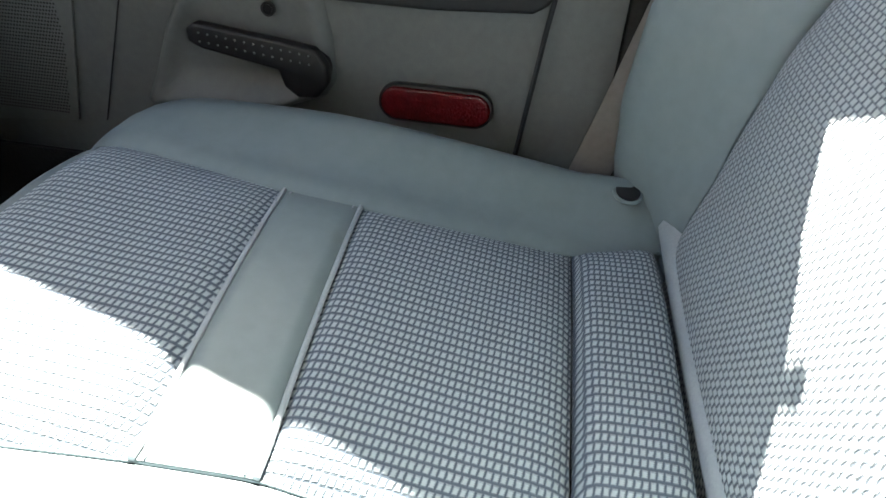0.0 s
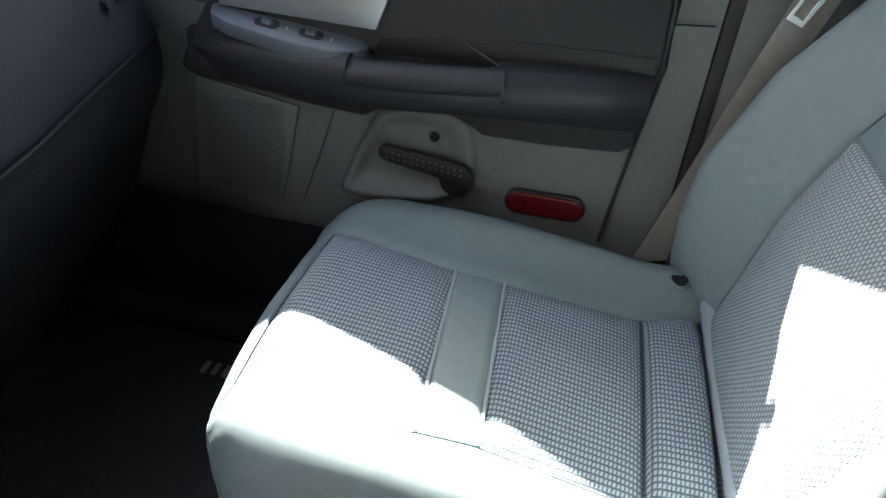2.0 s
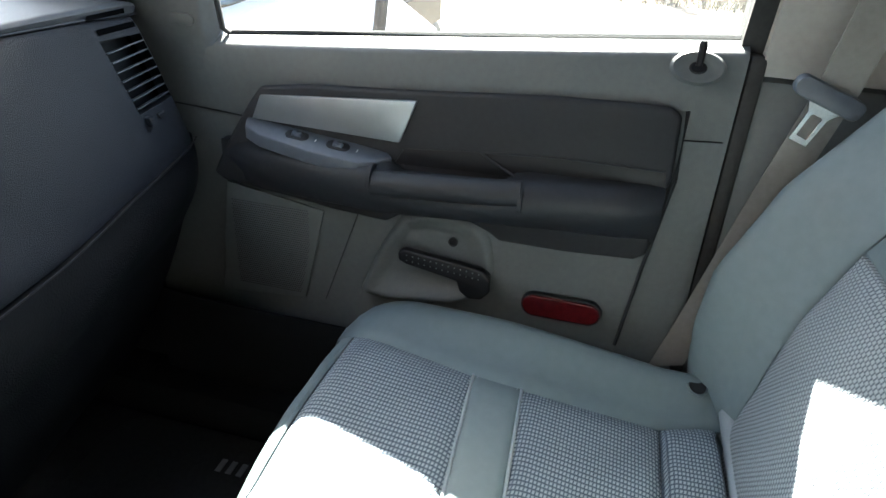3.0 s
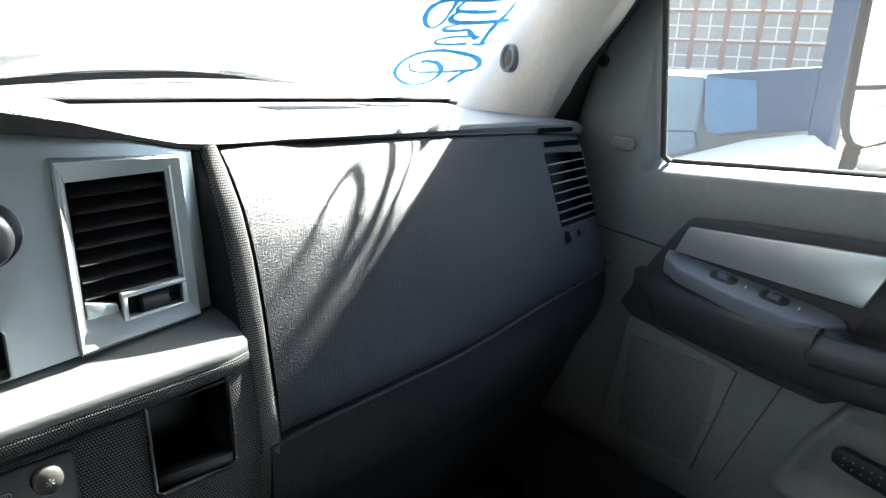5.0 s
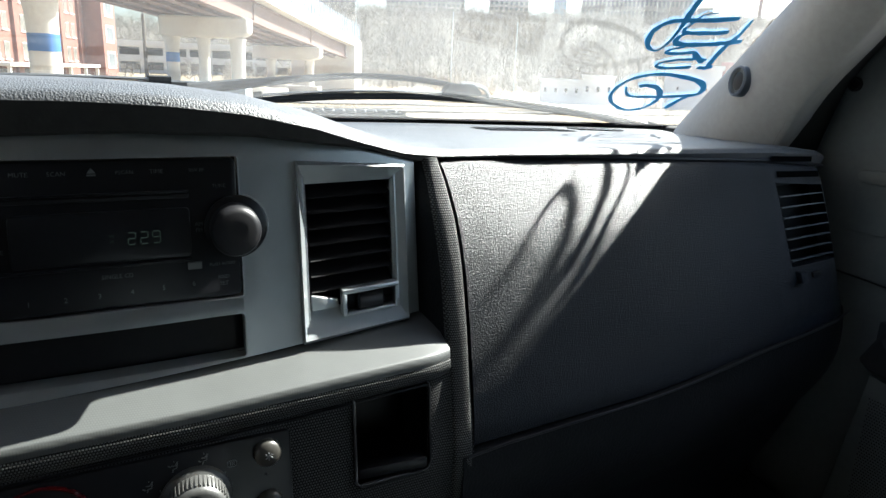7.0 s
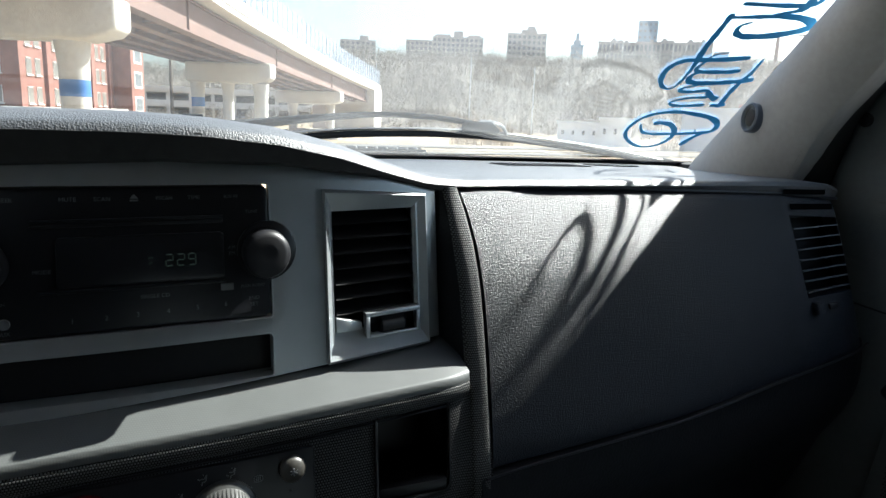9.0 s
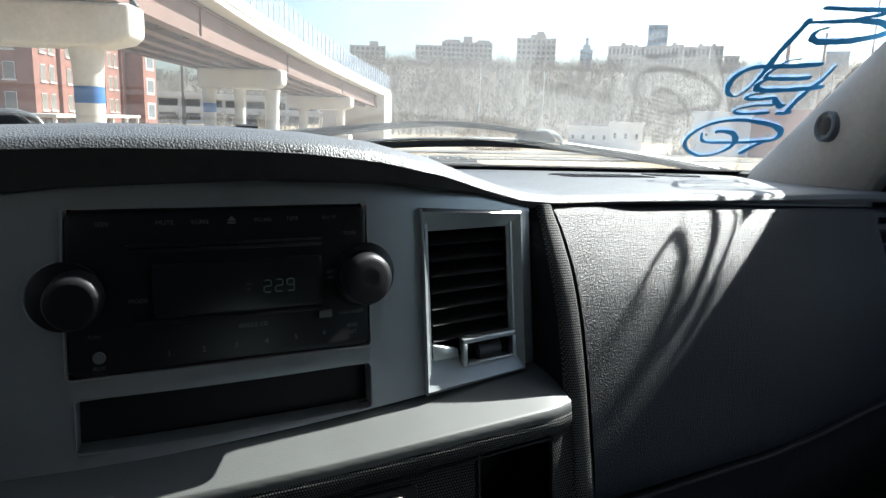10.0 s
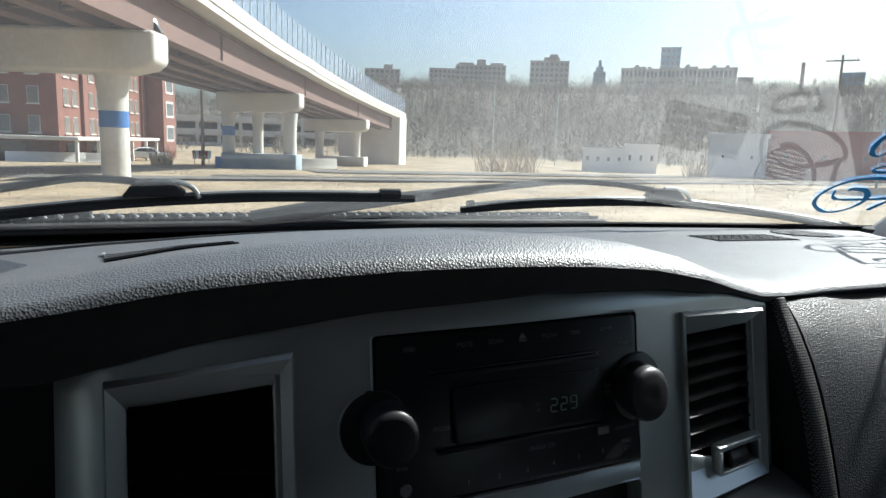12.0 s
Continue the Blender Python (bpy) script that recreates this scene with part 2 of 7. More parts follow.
def box(x0, x1, y0, y1, z0, z1, r=0.0, seg=2, bm=None):
    b = bmesh.new()
    v = [b.verts.new((x, y, z)) for x in (x0, x1) for y in (y0, y1) for z in (z0, z1)]
    for f in ((0, 1, 3, 2), (4, 6, 7, 5), (0, 4, 5, 1), (2, 3, 7, 6), (0, 2, 6, 4), (1, 5, 7, 3)):
        b.faces.new([v[i] for i in f])
    bmesh.ops.recalc_face_normals(b, faces=b.faces)
    bevel(b, r, seg)
    if bm:
        return merge(bm, b)
    return b


def merge(bm, other):
    me = bpy.data.meshes.new("tmp")
    other.to_mesh(me)
    other.free()
    bm.from_mesh(me)
    bpy.data.meshes.remove(me)
    return bm


def prism(pts, axis, a0, a1, r=0.0, seg=2):
    """A polygon, given in the two other axes in order, drawn out along one axis from a0 to a1."""
    b = bmesh.new()

    def put(p, a):
        q = list(p)
        q.insert("xyz".index(axis), a)
        return b.verts.new(q)
    lo, hi = [put(p, a0) for p in pts], [put(p, a1) for p in pts]
    n = len(pts)
    for i in range(n):
        b.faces.new((lo[i], lo[(i + 1) % n], hi[(i + 1) % n], hi[i]))
    b.faces.new(lo)
    b.faces.new(hi)
    bmesh.ops.recalc_face_normals(b, faces=b.faces)
    return bevel(b, r, seg)


def rounded(x0, x1, z0, z1, r, n=5):
    out = []
    for cx, cz, a in ((x1 - r, z1 - r, 0), (x0 + r, z1 - r, 90), (x0 + r, z0 + r, 180), (x1 - r, z0 + r, 270)):
        for i in range(n + 1):
            t = radians(a + 90 * i / n)
            out.append((cx + r * math.cos(t), cz + r * math.sin(t)))
    return out


def sheet(fn, nu, nv, thick=0.0, away=(0, 0, -1), skip=None):
    """A surface fn(u, v) with u and v from 0 to 1; thick: drawn out along away to a solid."""
    b = bmesh.new()
    g = [[b.verts.new(fn(i / nu, j / nv)) for j in range(nv + 1)] for i in range(nu + 1)]
    for i in range(nu):
        for j in range(nv):
            if not (skip and skip(i, j)):
                b.faces.new((g[i][j], g[i + 1][j], g[i + 1][j + 1], g[i][j + 1]))
    if thick and skip:
        d = Vector(away) * thick
        geo = bmesh.ops.extrude_face_region(b, geom=b.faces[:])
        for v in [q for q in geo["geom"] if isinstance(q, bmesh.types.BMVert)]:
            v.co += d
        bmesh.ops.delete(b, geom=[v for v in b.verts if not v.link_faces], context="VERTS")
    elif thick:
        d = Vector(away) * thick
        k = [[b.verts.new(v.co + d) for v in row] for row in g]
        for i in range(nu):
            for j in range(nv):
                b.faces.new((k[i][j], k[i][j + 1], k[i + 1][j + 1], k[i + 1][j]))
        for i in range(nu):
            b.faces.new((g[i][0], k[i][0], k[i + 1][0], g[i + 1][0]))
            b.faces.new((g[i][nv], g[i + 1][nv], k[i + 1][nv], k[i][nv]))
        for j in range(nv):
            b.faces.new((g[0][j], g[0][j + 1], k[0][j + 1], k[0][j]))
            b.faces.new((g[nu][j], k[nu][j], k[nu][j + 1], g[nu][j + 1]))
    return b


def tube(pts, r, n=8, flat=1.0, ends=True):
    """A rod along points; r: a radius or one for each point; flat squeezes it along z."""
    b = bmesh.new()
    pts = [Vector(p) for p in pts]
    rs = r if isinstance(r, (list, tuple)) else [r] * len(pts)
    rings = []
    for i, p in enumerate(pts):
        d = (pts[min(i + 1, len(pts) - 1)] - pts[max(i - 1, 0)]).normalized()
        side = d.cross(Vector((0, 0, 1)))
        if side.length < 0.01:
            side = Vector((1, 0, 0))
        side.normalize()
        up = side.cross(d)
        rings.append([b.verts.new(p + side * rs[i] * math.cos(2 * math.pi * k / n) + up * rs[i] * flat * math.sin(2 * math.pi * k / n)) for k in range(n)])
    for a, c in zip(rings, rings[1:]):
        for k in range(n):
            b.faces.new((a[k], a[(k + 1) % n], c[(k + 1) % n], c[k]))
    if ends:
        b.faces.new(rings[0])
        b.faces.new(rings[-1])
    return b


def lathe(profile, n=32):
    """A turned solid about z from (radius, height) pairs."""
    b = bmesh.new()
    rings = [[b.verts.new((r * math.cos(2 * math.pi * k / n), r * math.sin(2 * math.pi * k / n), z)) for k in range(n)] for r, z in profile]
    for a, c in zip(rings, rings[1:]):
        for k in range(n):
            b.faces.new((a[k], a[(k + 1) % n], c[(k + 1) % n], c[k]))
    b.faces.new(rings[0])
    b.faces.new(rings[-1])
    return b


def moved(bm, m):
    bmesh.ops.transform(bm, matrix=m, verts=bm.verts)
    return bm


def lerp(a, b, t):
    return a + (b - a) * t


def along(table, x):
    """Straight-line reading of a short table of (x, value)."""
    if x <= table[0][0]:
        return table[0][1]
    for (x0, y0), (x1, y1) in zip(table, table[1:]):
        if x <= x1:
            return y0 + (y1 - y0) * (x - x0) / (x1 - x0)
    return table[-1][1]


def smoothstep(a, b, x):
    t = max(0.0, min(1.0, (x - a) / (b - a)))
    return t * t * (3 - 2 * t)


def lettering(text, size, mat, parent, place, name="lettering", deep=0.0004):
    """Printed characters as a mesh; place maps its flat x, y to the world."""
    cu = bpy.data.curves.new("tmp", "FONT")
    cu.body, cu.size, cu.align_x, cu.align_y = text, size, "CENTER", "CENTER"
    cu.resolution_u = 2
    ob = bpy.data.objects.new("tmp", cu)
    me = bpy.data.meshes.new_from_object(ob)
    bpy.data.objects.remove(ob)
    b = bmesh.new()
    b.from_mesh(me)
    bpy.data.meshes.remove(me)
    for v in b.verts:
        v.co = place(v.co.x, v.co.y)
    return part(name, b, mat, parent)


# ---- the cab ----
FLOOR = 0.62


def glass_edge(x):
    """Where the windshield meets the dash: its y at x."""
    return 1.12 - 0.105 * (x / 0.9) ** 2


def cab():
    tagged(part("floor", box(-0.9, 0.9, -0.95, 1.1, FLOOR - 0.05, FLOOR, 0.01), CARPET), "dark carpeted cab floor", "floor", kind="structure")
    tagged(part("ceiling", sheet(lambda u, v: (lerp(-0.76, 0.76, u), lerp(-0.95, 0.53, v), 1.83 + 0.04 * math.sin(math.pi * u) * math.sin(math.pi * (0.2 + 0.6 * v))), 16, 16, 0.04, (0, 0, 1)), LINER), "cloth headliner, darkened to cut bounced light", "ceiling", kind="structure")
    # firewall under the dash, and the side panel by the feet
    tagged(part("wall_front", box(-0.9, 0.9, 1.02, 1.1, FLOOR, 1.34, 0.01), LOWDASH), "dark firewall under the dash", "wall", kind="structure")
    tagged(part("wall_kick", box(0.885, 1.0, 0.762, 1.02, FLOOR, 1.36, 0.015), LOWDASH), "dark plastic kick panel", "wall", kind="structure")
    # filler block added to stop daylight leaking in at the pillar's foot
    tagged(part("trim_corner_filler", box(0.862, 0.99, 0.764, 1.03, 1.30, 1.392, 0.01), RUBBER), "black filler block under the pillar, closing a light gap", "trim", kind="structure")
    tagged(part("wall_rear", box(-0.95, 0.95, -1.0, -0.95, FLOOR, 1.88), LINER), "grey rear cab wall", "wall", kind="structure")
    # driver's side: door and pillars
    b = box(-1.0, -0.88, -0.2, 1.02, FLOOR, 1.36, 0.02)
    box(-0.96, -0.86, -0.95, -0.165, FLOOR, 1.85, bm=b)
    box(-0.90, -0.76, 0.15, 0.5, 1.62, 1.86, bm=b)
    tagged(part("wall_left", b, DOOR_GREY), "grey driver door side of the cab", "wall", kind="structure")
    w = thing("window_2", (-0.93, 0.2, 1.34), "raised driver side window", "window", kind="structure")
    g = part("pane", sheet(lambda u, v: (-lerp(0.932, 0.83, v), lerp(-0.165, 0.610, u), lerp(1.33, 1.74, v)), 4, 4), SIDE_GLASS, w, inward=(0, 0, 1.4))
    g.visible_shadow = False
    # passenger side: rear post with pale upper trim and grey lower cover
    b = box(0.885, 0.99, -0.95, -0.155, FLOOR, 1.36, 0.02)
    tagged(part("trim_post_lower", b, DOOR_GREY), "grey lower cover of the door post", "trim", kind="structure")
    b = sheet(lambda u, v: (lerp(0.885, 0.76, v ** 1.2) - 0.012 * math.sin(math.pi * u), lerp(-0.95, -0.165, u), lerp(1.362, 1.86, v)), 14, 8, 0.06, (1, 0, 0))
    tagged(part("trim_post_upper", b, PILLAR), "pale upper cover of the door post", "trim", kind="structure")
    b = box(0.881, 0.940, -0.170, -0.150, 0.9, 1.385, 0.004)
    # upper strip added to block a streak of sun between glass and post
    merge(b, sheet(lambda u, v: (lerp(0.905, 0.96, u) - 0.28 * lerp(0, 0.40, v), -0.138, lerp(1.38, 1.78, v)), 2, 6, 0.042, (0, -1, 0)))
    tagged(part("trim_door_seal", b, RUBBER), "black rubber door seal", "trim", kind="structure")
    tagged(part("trim_sill", box(0.80, 1.0, -0.95, 1.05, FLOOR - 0.06, 0.70, 0.015), LOWDASH), "dark plastic door sill", "trim", kind="structure")
    # dark seal between the pillar and the door's corner panel
    def seal(u, v):
        z = lerp(1.34, 1.80, v)
        dz = z - 1.39
        y1 = corner_front(z) + 0.002
        x1 = 0.874 + door_bow(y1) - 0.035 * max(0.0, z - 1.36)
        bow = 0.007 * pillar_bow(dz)
        return (lerp(0.806 - 0.15 * dz - bow, x1 + 0.020, u) + 0.030 * math.sin(math.pi * u), lerp(0.741 - 0.80 * dz + bow, y1, u), z)
    tagged(part("trim_pillar_seal", sheet(seal, 8, 20, 0.03, (0.6, 0.8, 0)), RUBBER), "black rubber seal beside the pillar", "trim", kind="structure")
    # door header over the passenger window
    b = sheet(lambda u, v: (lerp(0.80, 0.74, v), lerp(-0.20, 0.50, u), lerp(1.71, 1.86, v)), 6, 3, 0.05, (1, 0, 0))
    tagged(part("trim_header", b, LINER), "trim over the side window, darkened like the headliner", "trim", kind="structure")


def pillar_bow(dz):
    """How far the pillar's edge by the door bows forward, 0 to 1."""
    return math.sin(math.pi * max(0.0, min(1.0, dz / 0.13)))


def pillar(side):
    """The pale front pillar trim beside the windshield."""
    def at(u, v):
        dz = lerp(-0.03, 0.45, v)
        g = Vector((0.897 - 0.31 * dz, 1.030 - 1.37 * dz, 1.39 + dz))
        d = Vector((0.812 - 0.15 * dz, 0.735 - 0.80 * dz, 1.39 + dz))
        u = 1 - (1 - u) ** 1.7
        p = g.lerp(d, u) + Vector((-0.95, -0.25, 0.05)) * 0.062 * math.sin(math.pi * u) ** 0.8
        p += Vector((-0.007, 0.007, 0.0)) * pillar_bow(dz) * u ** 6
        return (p.x * side, p.y, p.z)
    b = sheet(at, 30, 20, 0.05, (0.9 * side, 0.25, 0))
    return b


for side, name in ((1, "trim_pillar_right"), (-1, "trim_pillar_left")):
    tagged(part(name, pillar(side), PILLAR), "pale plastic windshield pillar trim", "trim", kind="structure")


def windshield():
    def at(u, v):
        dz = lerp(-0.02, 0.44, v)
        half = 0.897 - 0.31 * dz
        x = lerp(-half, half, u)
        return (x, glass_edge(x) - 1.37 * dz + 0.012 * math.sin(math.pi * v), 1.39 + dz)
    w = thing("window_1", (0, 1.1, 1.39), "wide sloping windshield, dusty and smeared", "windshield", kind="structure")
    ob = part("pane", sheet(at, 24, 12), GLASS, w, inward=(0, 0, 1.4))
    ob.visible_shadow = False
    # black painted border along the lower edge
    b = sheet(lambda u, v: (lerp(-0.9, 0.9, u), glass_edge(lerp(-0.9, 0.9, u)) + 0.006 - 1.37 * lerp(-0.045, 0.004, v), 1.39 + lerp(-0.045, 0.004, v)), 30, 1)
    part("border", b, GLOSS, w, "black ceramic border")
    return w


def floor_mat():
    m = thing("floor_mat", (0.5, 0.55, FLOOR), "black rubber floor mat with pale worn lettering", "floor mat")
    part("mat", moved(prism(rounded(-0.24, 0.24, -0.27, 0.25, 0.06), "z", 0, 0.012, 0.004), Matrix.Translation((0.55, 0.55, FLOOR))), RUBBER, m)
    for k in range(5):
        part("letter_bar", moved(box(-0.014, 0.014, -0.005, 0.005, 0, 0.002), Matrix.Translation((0.716, 0.564 - k * 0.020, FLOOR + 0.012))), MATPRINT, m, "pale lettering bar")
    return m


MATPRINT = surface("pale mat print", (0.16, 0.16, 0.17), None, 0.8)
floor_mat()


def tweeter():
    TX, TY, TZ = 0.7758, 0.7855, 1.470
    t = thing("pillar_tweeter", (TX, TY, TZ), "small round black speaker with a grey ring in the pillar trim", "speaker")
    m = look((TX, TY, TZ), (TX + 0.957, TY - 0.276, TZ - 0.093))
    part("bezel", moved(lathe([(0.0160, 0.002), (0.0165, 0.0052), (0.0185, 0.0062), (0.0205, 0.0045), (0.0208, -0.010)], 36), m), PLATE, t, "dark grey ring")
    part("ring", moved(lathe([(0.0135, 0.0028), (0.0140, 0.0048), (0.0152, 0.0048), (0.0157, 0.0024)], 32), m), DOOR_GREY, t, "paler inner ring")
    part("grille", moved(lathe([(0.0005, 0.0050), (0.006, 0.0046), (0.011, 0.0034), (0.0136, 0.0020), (0.0138, -0.006)], 28), m), BLACK, t, "domed black grille")
    return t


windshield()
tweeter()

# ---- the passenger seat ----
def seam_out(y):
    return along(((-0.24, 0.706), (-0.2, 0.702), (-0.12, 0.678), (0.056, 0.659), (0.121, 0.658), (0.29, 0.677), (0.33, 0.69)), y)


def seam_in(y):
    return along(((-0.24, 0.385), (-0.09, 0.397), (0.04, 0.402), (0.10, 0.395), (0.24, 0.372), (0.33, 0.36)), y)


def cushion_z(x, y):
    """Height of the cushion's top: falls to the back, rolls over at the rim, with raised side bolsters."""
    base = along(((-0.30, 0.945), (-0.2, 0.952), (-0.12, 0.950), (0.056, 0.982), (0.121, 0.990), (0.24, 1.003), (0.29, 1.006), (0.35, 1.004)), y)
    mid = 0.5 * (seam_in(y) + seam_out(y))
    base += 0.010 * max(0.0, 1 - ((x - mid) / 0.17) ** 2)
    base += along(((-0.25, 0.036), (-0.1, 0.034), (0.1, 0.026), (0.22, 0.012), (0.33, 0.0)), y) * math.exp(-((x - 0.758) / 0.04) ** 2) + 0.020 * math.exp(-((x - 0.348) / 0.04) ** 2)
    d = -rim(x, y)
    r = 0.075
    if d < r:
        base -= 0.8 * (r - math.sqrt(max(0.0, r * r - (r - max(0.0, d)) ** 2)))
    return base


RIM = (0.5515, 0.048, 0.2715, 0.288, 0.11)


def rim(x, y):
    """Signed distance to the cushion's outline, negative within."""
    cx, cy, hx, hy, r = RIM
    y += 0.035 * smoothstep(0.52, 0.28, x) * smoothstep(0.12, 0.30, y)
    dx, dy = abs(x - cx) - hx + r, abs(y - cy) - hy + r
    return math.hypot(max(dx, 0), max(dy, 0)) + min(max(dx, dy), 0) - r


def within(x, y):
    """Draws a place outside the outline back onto it."""
    for _ in range(3):
        d = rim(x, y)
        if d <= 0:
            break
        e = 1e-4
        gx, gy = (rim(x + e, y) - d) / e, (rim(x, y + e) - d) / e
        n = math.hypot(gx, gy) or 1
        x, y = x - gx / n * d, y - gy / n * d
    return x, y


def cushion_panel(x0, x1, y0, y1, nu, nv, puff=0.006, lift=0.0):
    """A padded panel of the cushion between seams; x0 and x1 are functions of y, y0 and y1 functions of the share across."""
    def at(u, v):
        ya, yb = y0(u), y1(u)
        y = lerp(ya, yb, v)
        x = lerp(x0(y), x1(y), u)
        x, y = within(x, y)
        k = 1 - (max(abs(2 * u - 1), abs(2 * v - 1))) ** 8
        dip = (1 - abs(2 * u - 1) ** 10) * (1 - abs(2 * v - 1) ** 10)
        fold = 0.0016 * noise.noise(Vector((x * 22, y * 9, 3.0)))
        return (x, y, cushion_z(x, y) + lift - 0.002 + (puff + 0.002) * dip + fold * k)
    return sheet(at, nu, nv, 0.012)


def seat():
    s = thing("passenger_seat", (0.52, 0.0, FLOOR), "grey cloth and vinyl passenger seat, patched with sunlight", "car seat")
    # base and cushion body
    part("base", box(0.33, 0.77, -0.22, 0.24, FLOOR, 0.80, 0.03), DOOR_DARK, s)
    cx, cy, hx, hy, _ = RIM

    def body(u, v):
        x, y = within(lerp(cx - hx, cx + hx, u), lerp(cy - hy, cy + hy, v))
        return (x, y, cushion_z(x, y) - 0.010)
    b = sheet(body, 40, 40)
    rimedges = [e for e in b.edges if e.is_boundary]
    low = bmesh.ops.extrude_edge_only(b, edges=rimedges)
    for v in [g for g in low["geom"] if isinstance(g, bmesh.types.BMVert)]:
        v.co.z = 0.80
        v.co.x = cx + (v.co.x - cx) * 0.97
        v.co.y = cy + (v.co.y - cy) * 0.97
    bmesh.ops.remove_doubles(b, verts=b.verts, dist=0.0005)
    cushion = part("cushion", b, VINYL, s)
    front = lambda u: 0.292 + 0.002 * (1 - u)
    part("front_insert", cushion_panel(seam_in, seam_out, lambda u: lerp(0.1045, 0.1215, u), front, 30, 20), KNIT, cushion, "woven grey-blue cloth panel")
    part("strip", cushion_panel(seam_in, seam_out, lambda u: lerp(0.0435, 0.0575, u), lambda u: lerp(0.1025, 0.1195, u), 26, 12, 0.003, 0.0015), VINYL, cushion, "smooth grey vinyl strip")
    part("rear_insert", cushion_panel(seam_in, seam_out, lambda u: -0.120, lambda u: lerp(0.0415, 0.0555, u), 30, 22), KNIT, cushion, "woven grey-blue cloth panel")
    part("rear_roll", cushion_panel(seam_in, seam_out, lambda u: -0.192, lambda u: -0.122, 30, 14, 0.018), KNIT, cushion, "padded woven roll")
    part("front_border", cushion_panel(seam_in, seam_out, lambda u: front(u) + 0.003, lambda u: 0.316, 26, 6, 0.002), VINYL, cushion, "smooth grey vinyl border")
    part("outer_bolster", cushion_panel(lambda y: seam_out(y) + 0.002, lambda y: 0.83, lambda u: -0.24, lambda u: 0.34, 20, 40, 0.004), VINYL, cushion)
    part("inner_bolster", cushion_panel(lambda y: 0.275, lambda y: seam_in(y) - 0.002, lambda u: -0.24, lambda u: 0.34, 20, 40, 0.006), VINYL, cushion)
    for y0, y1 in ((0.1035, 0.1205), (0.0425, 0.0565)):
        pts = []
        for i in range(25):
            u = i / 24
            y = lerp(y0, y1, u)
            x = lerp(seam_in(y), seam_out(y), u)
            pts.append((x, y, cushion_z(x, y) + 0.0005))
        part("piping", tube(pts, 0.0021, 8), PIPING, cushion)
        for i in range(46):
            u = (i + 0.5) / 46
            y = lerp(y0, y1, u) + (-0.006 if y0 > 0.08 else 0.006)
            x = lerp(seam_in(y), seam_out(y), u)
            z = cushion_z(x, y)
            part("stitch", moved(box(-0.0016, 0.0016, -0.0005, 0.0005, -0.0006, 0.0012), Matrix.Translation((x, y, z - 0.0002))), PIPING, cushion)
    for y0, y1, table in ((-0.2, 0.3, seam_out), (-0.2, 0.3, seam_in)):
        pts = [(table(lerp(y0, y1, i / 40)), lerp(y0, y1, i / 40), cushion_z(table(lerp(y0, y1, i / 40)), lerp(y0, y1, i / 40)) - 0.002) for i in range(41)]
        part("seam", tube(pts, 0.0010, 6), VINYL, cushion)
    # belt opening at the rear of the bolster
    b = tube([(0.741 + 0.017 * math.cos(a), -0.165 + 0.012 * math.sin(a), cushion_z(0.741, -0.165) + 0.004) for a in [i * math.pi / 10 for i in range(21)]], 0.0018, 6)
    part("belt_opening", b, VINYL, cushion, "dark stitched opening for the belt")
    part("hole", moved(lathe([(0.014, 0.0), (0.0145, 0.004)], 20), Matrix.Translation((0.741, -0.165, cushion_z(0.741, -0.165) + 0.002)) @ Matrix.Diagonal((1, 0.75, 1, 1))), BLACK, cushion)

    # backrest
    def back_y(x, z):
        y = along(((0.88, -0.196), (0.99, -0.206), (1.03, -0.219), (1.135, -0.243), (1.243, -0.283), (1.4, -0.345), (1.54, -0.405)), z)
        swell = 0.088 * smoothstep(0.692, 0.795, x) * along(((0.90, 0.30), (0.98, 0.55), (1.05, 0.85), (1.14, 1.0), (1.26, 0.95), (1.384, 0.5), (1.5, 0.2)), z)
        swell += 0.085 * smoothstep(0.35, 0.27, x) * along(((0.90, 0.4), (1.05, 0.9), (1.2, 1.0), (1.4, 0.5), (1.5, 0.2)), z)
        edge = smoothstep(0.775, 0.83, x) + smoothstep(0.265, 0.21, x)
        belly = 0.006 * math.exp(-((z - 1.08) / 0.11) ** 2) * max(0.0, 1 - abs(2 * (x - 0.52) / 0.6) ** 2)
        return y + swell + belly - 0.10 * edge ** 2

    def panel(x0, x1, z0, z1, nu, nv, puff=0.005):
        def at(u, v):
            z = lerp(z0, z1, v)
            xa, xb = (f(z) if callable(f) else f for f in (x0, x1))
            x = lerp(xa, xb, u)
            dip = (1 - abs(2 * u - 1) ** 12) * (1 - abs(2 * v - 1) ** 14)
            return (x, back_y(x, z) - 0.003 + (puff + 0.003) * dip, z)
        return sheet(at, nu, nv, 0.012, (0, -1, 0))
    b = sheet(lambda u, v: (lerp(0.215, 0.825, u), back_y(lerp(0.215, 0.825, u), lerp(0.90, 1.52, v)) - 0.008, lerp(0.90, 1.52, v)), 48, 40, 0.10, (0, -1, 0))
    back = part("backrest", b, VINYL, s)
    outer = lambda z: along(((0.9, 0.682), (0.99, 0.688), (1.06, 0.696), (1.15, 0.700), (1.225, 0.700), (1.3, 0.685), (1.4, 0.655)), z)
    inner = lambda z: along(((0.9, 0.36), (1.1, 0.33), (1.3, 0.335), (1.5, 0.35)), z)
    part("lower_insert", panel(inner, outer, 0.915, 1.224, 36, 26), KNIT_BACK, back, "woven grey-blue cloth panel")
    part("strip", panel(inner, outer, 1.229, 1.318, 30, 8, 0.002), VINYL, back, "smooth grey vinyl strip")
    part("upper_insert", panel(inner, outer, 1.323, 1.48, 30, 16), KNIT_BACK, back, "woven grey-blue cloth panel")
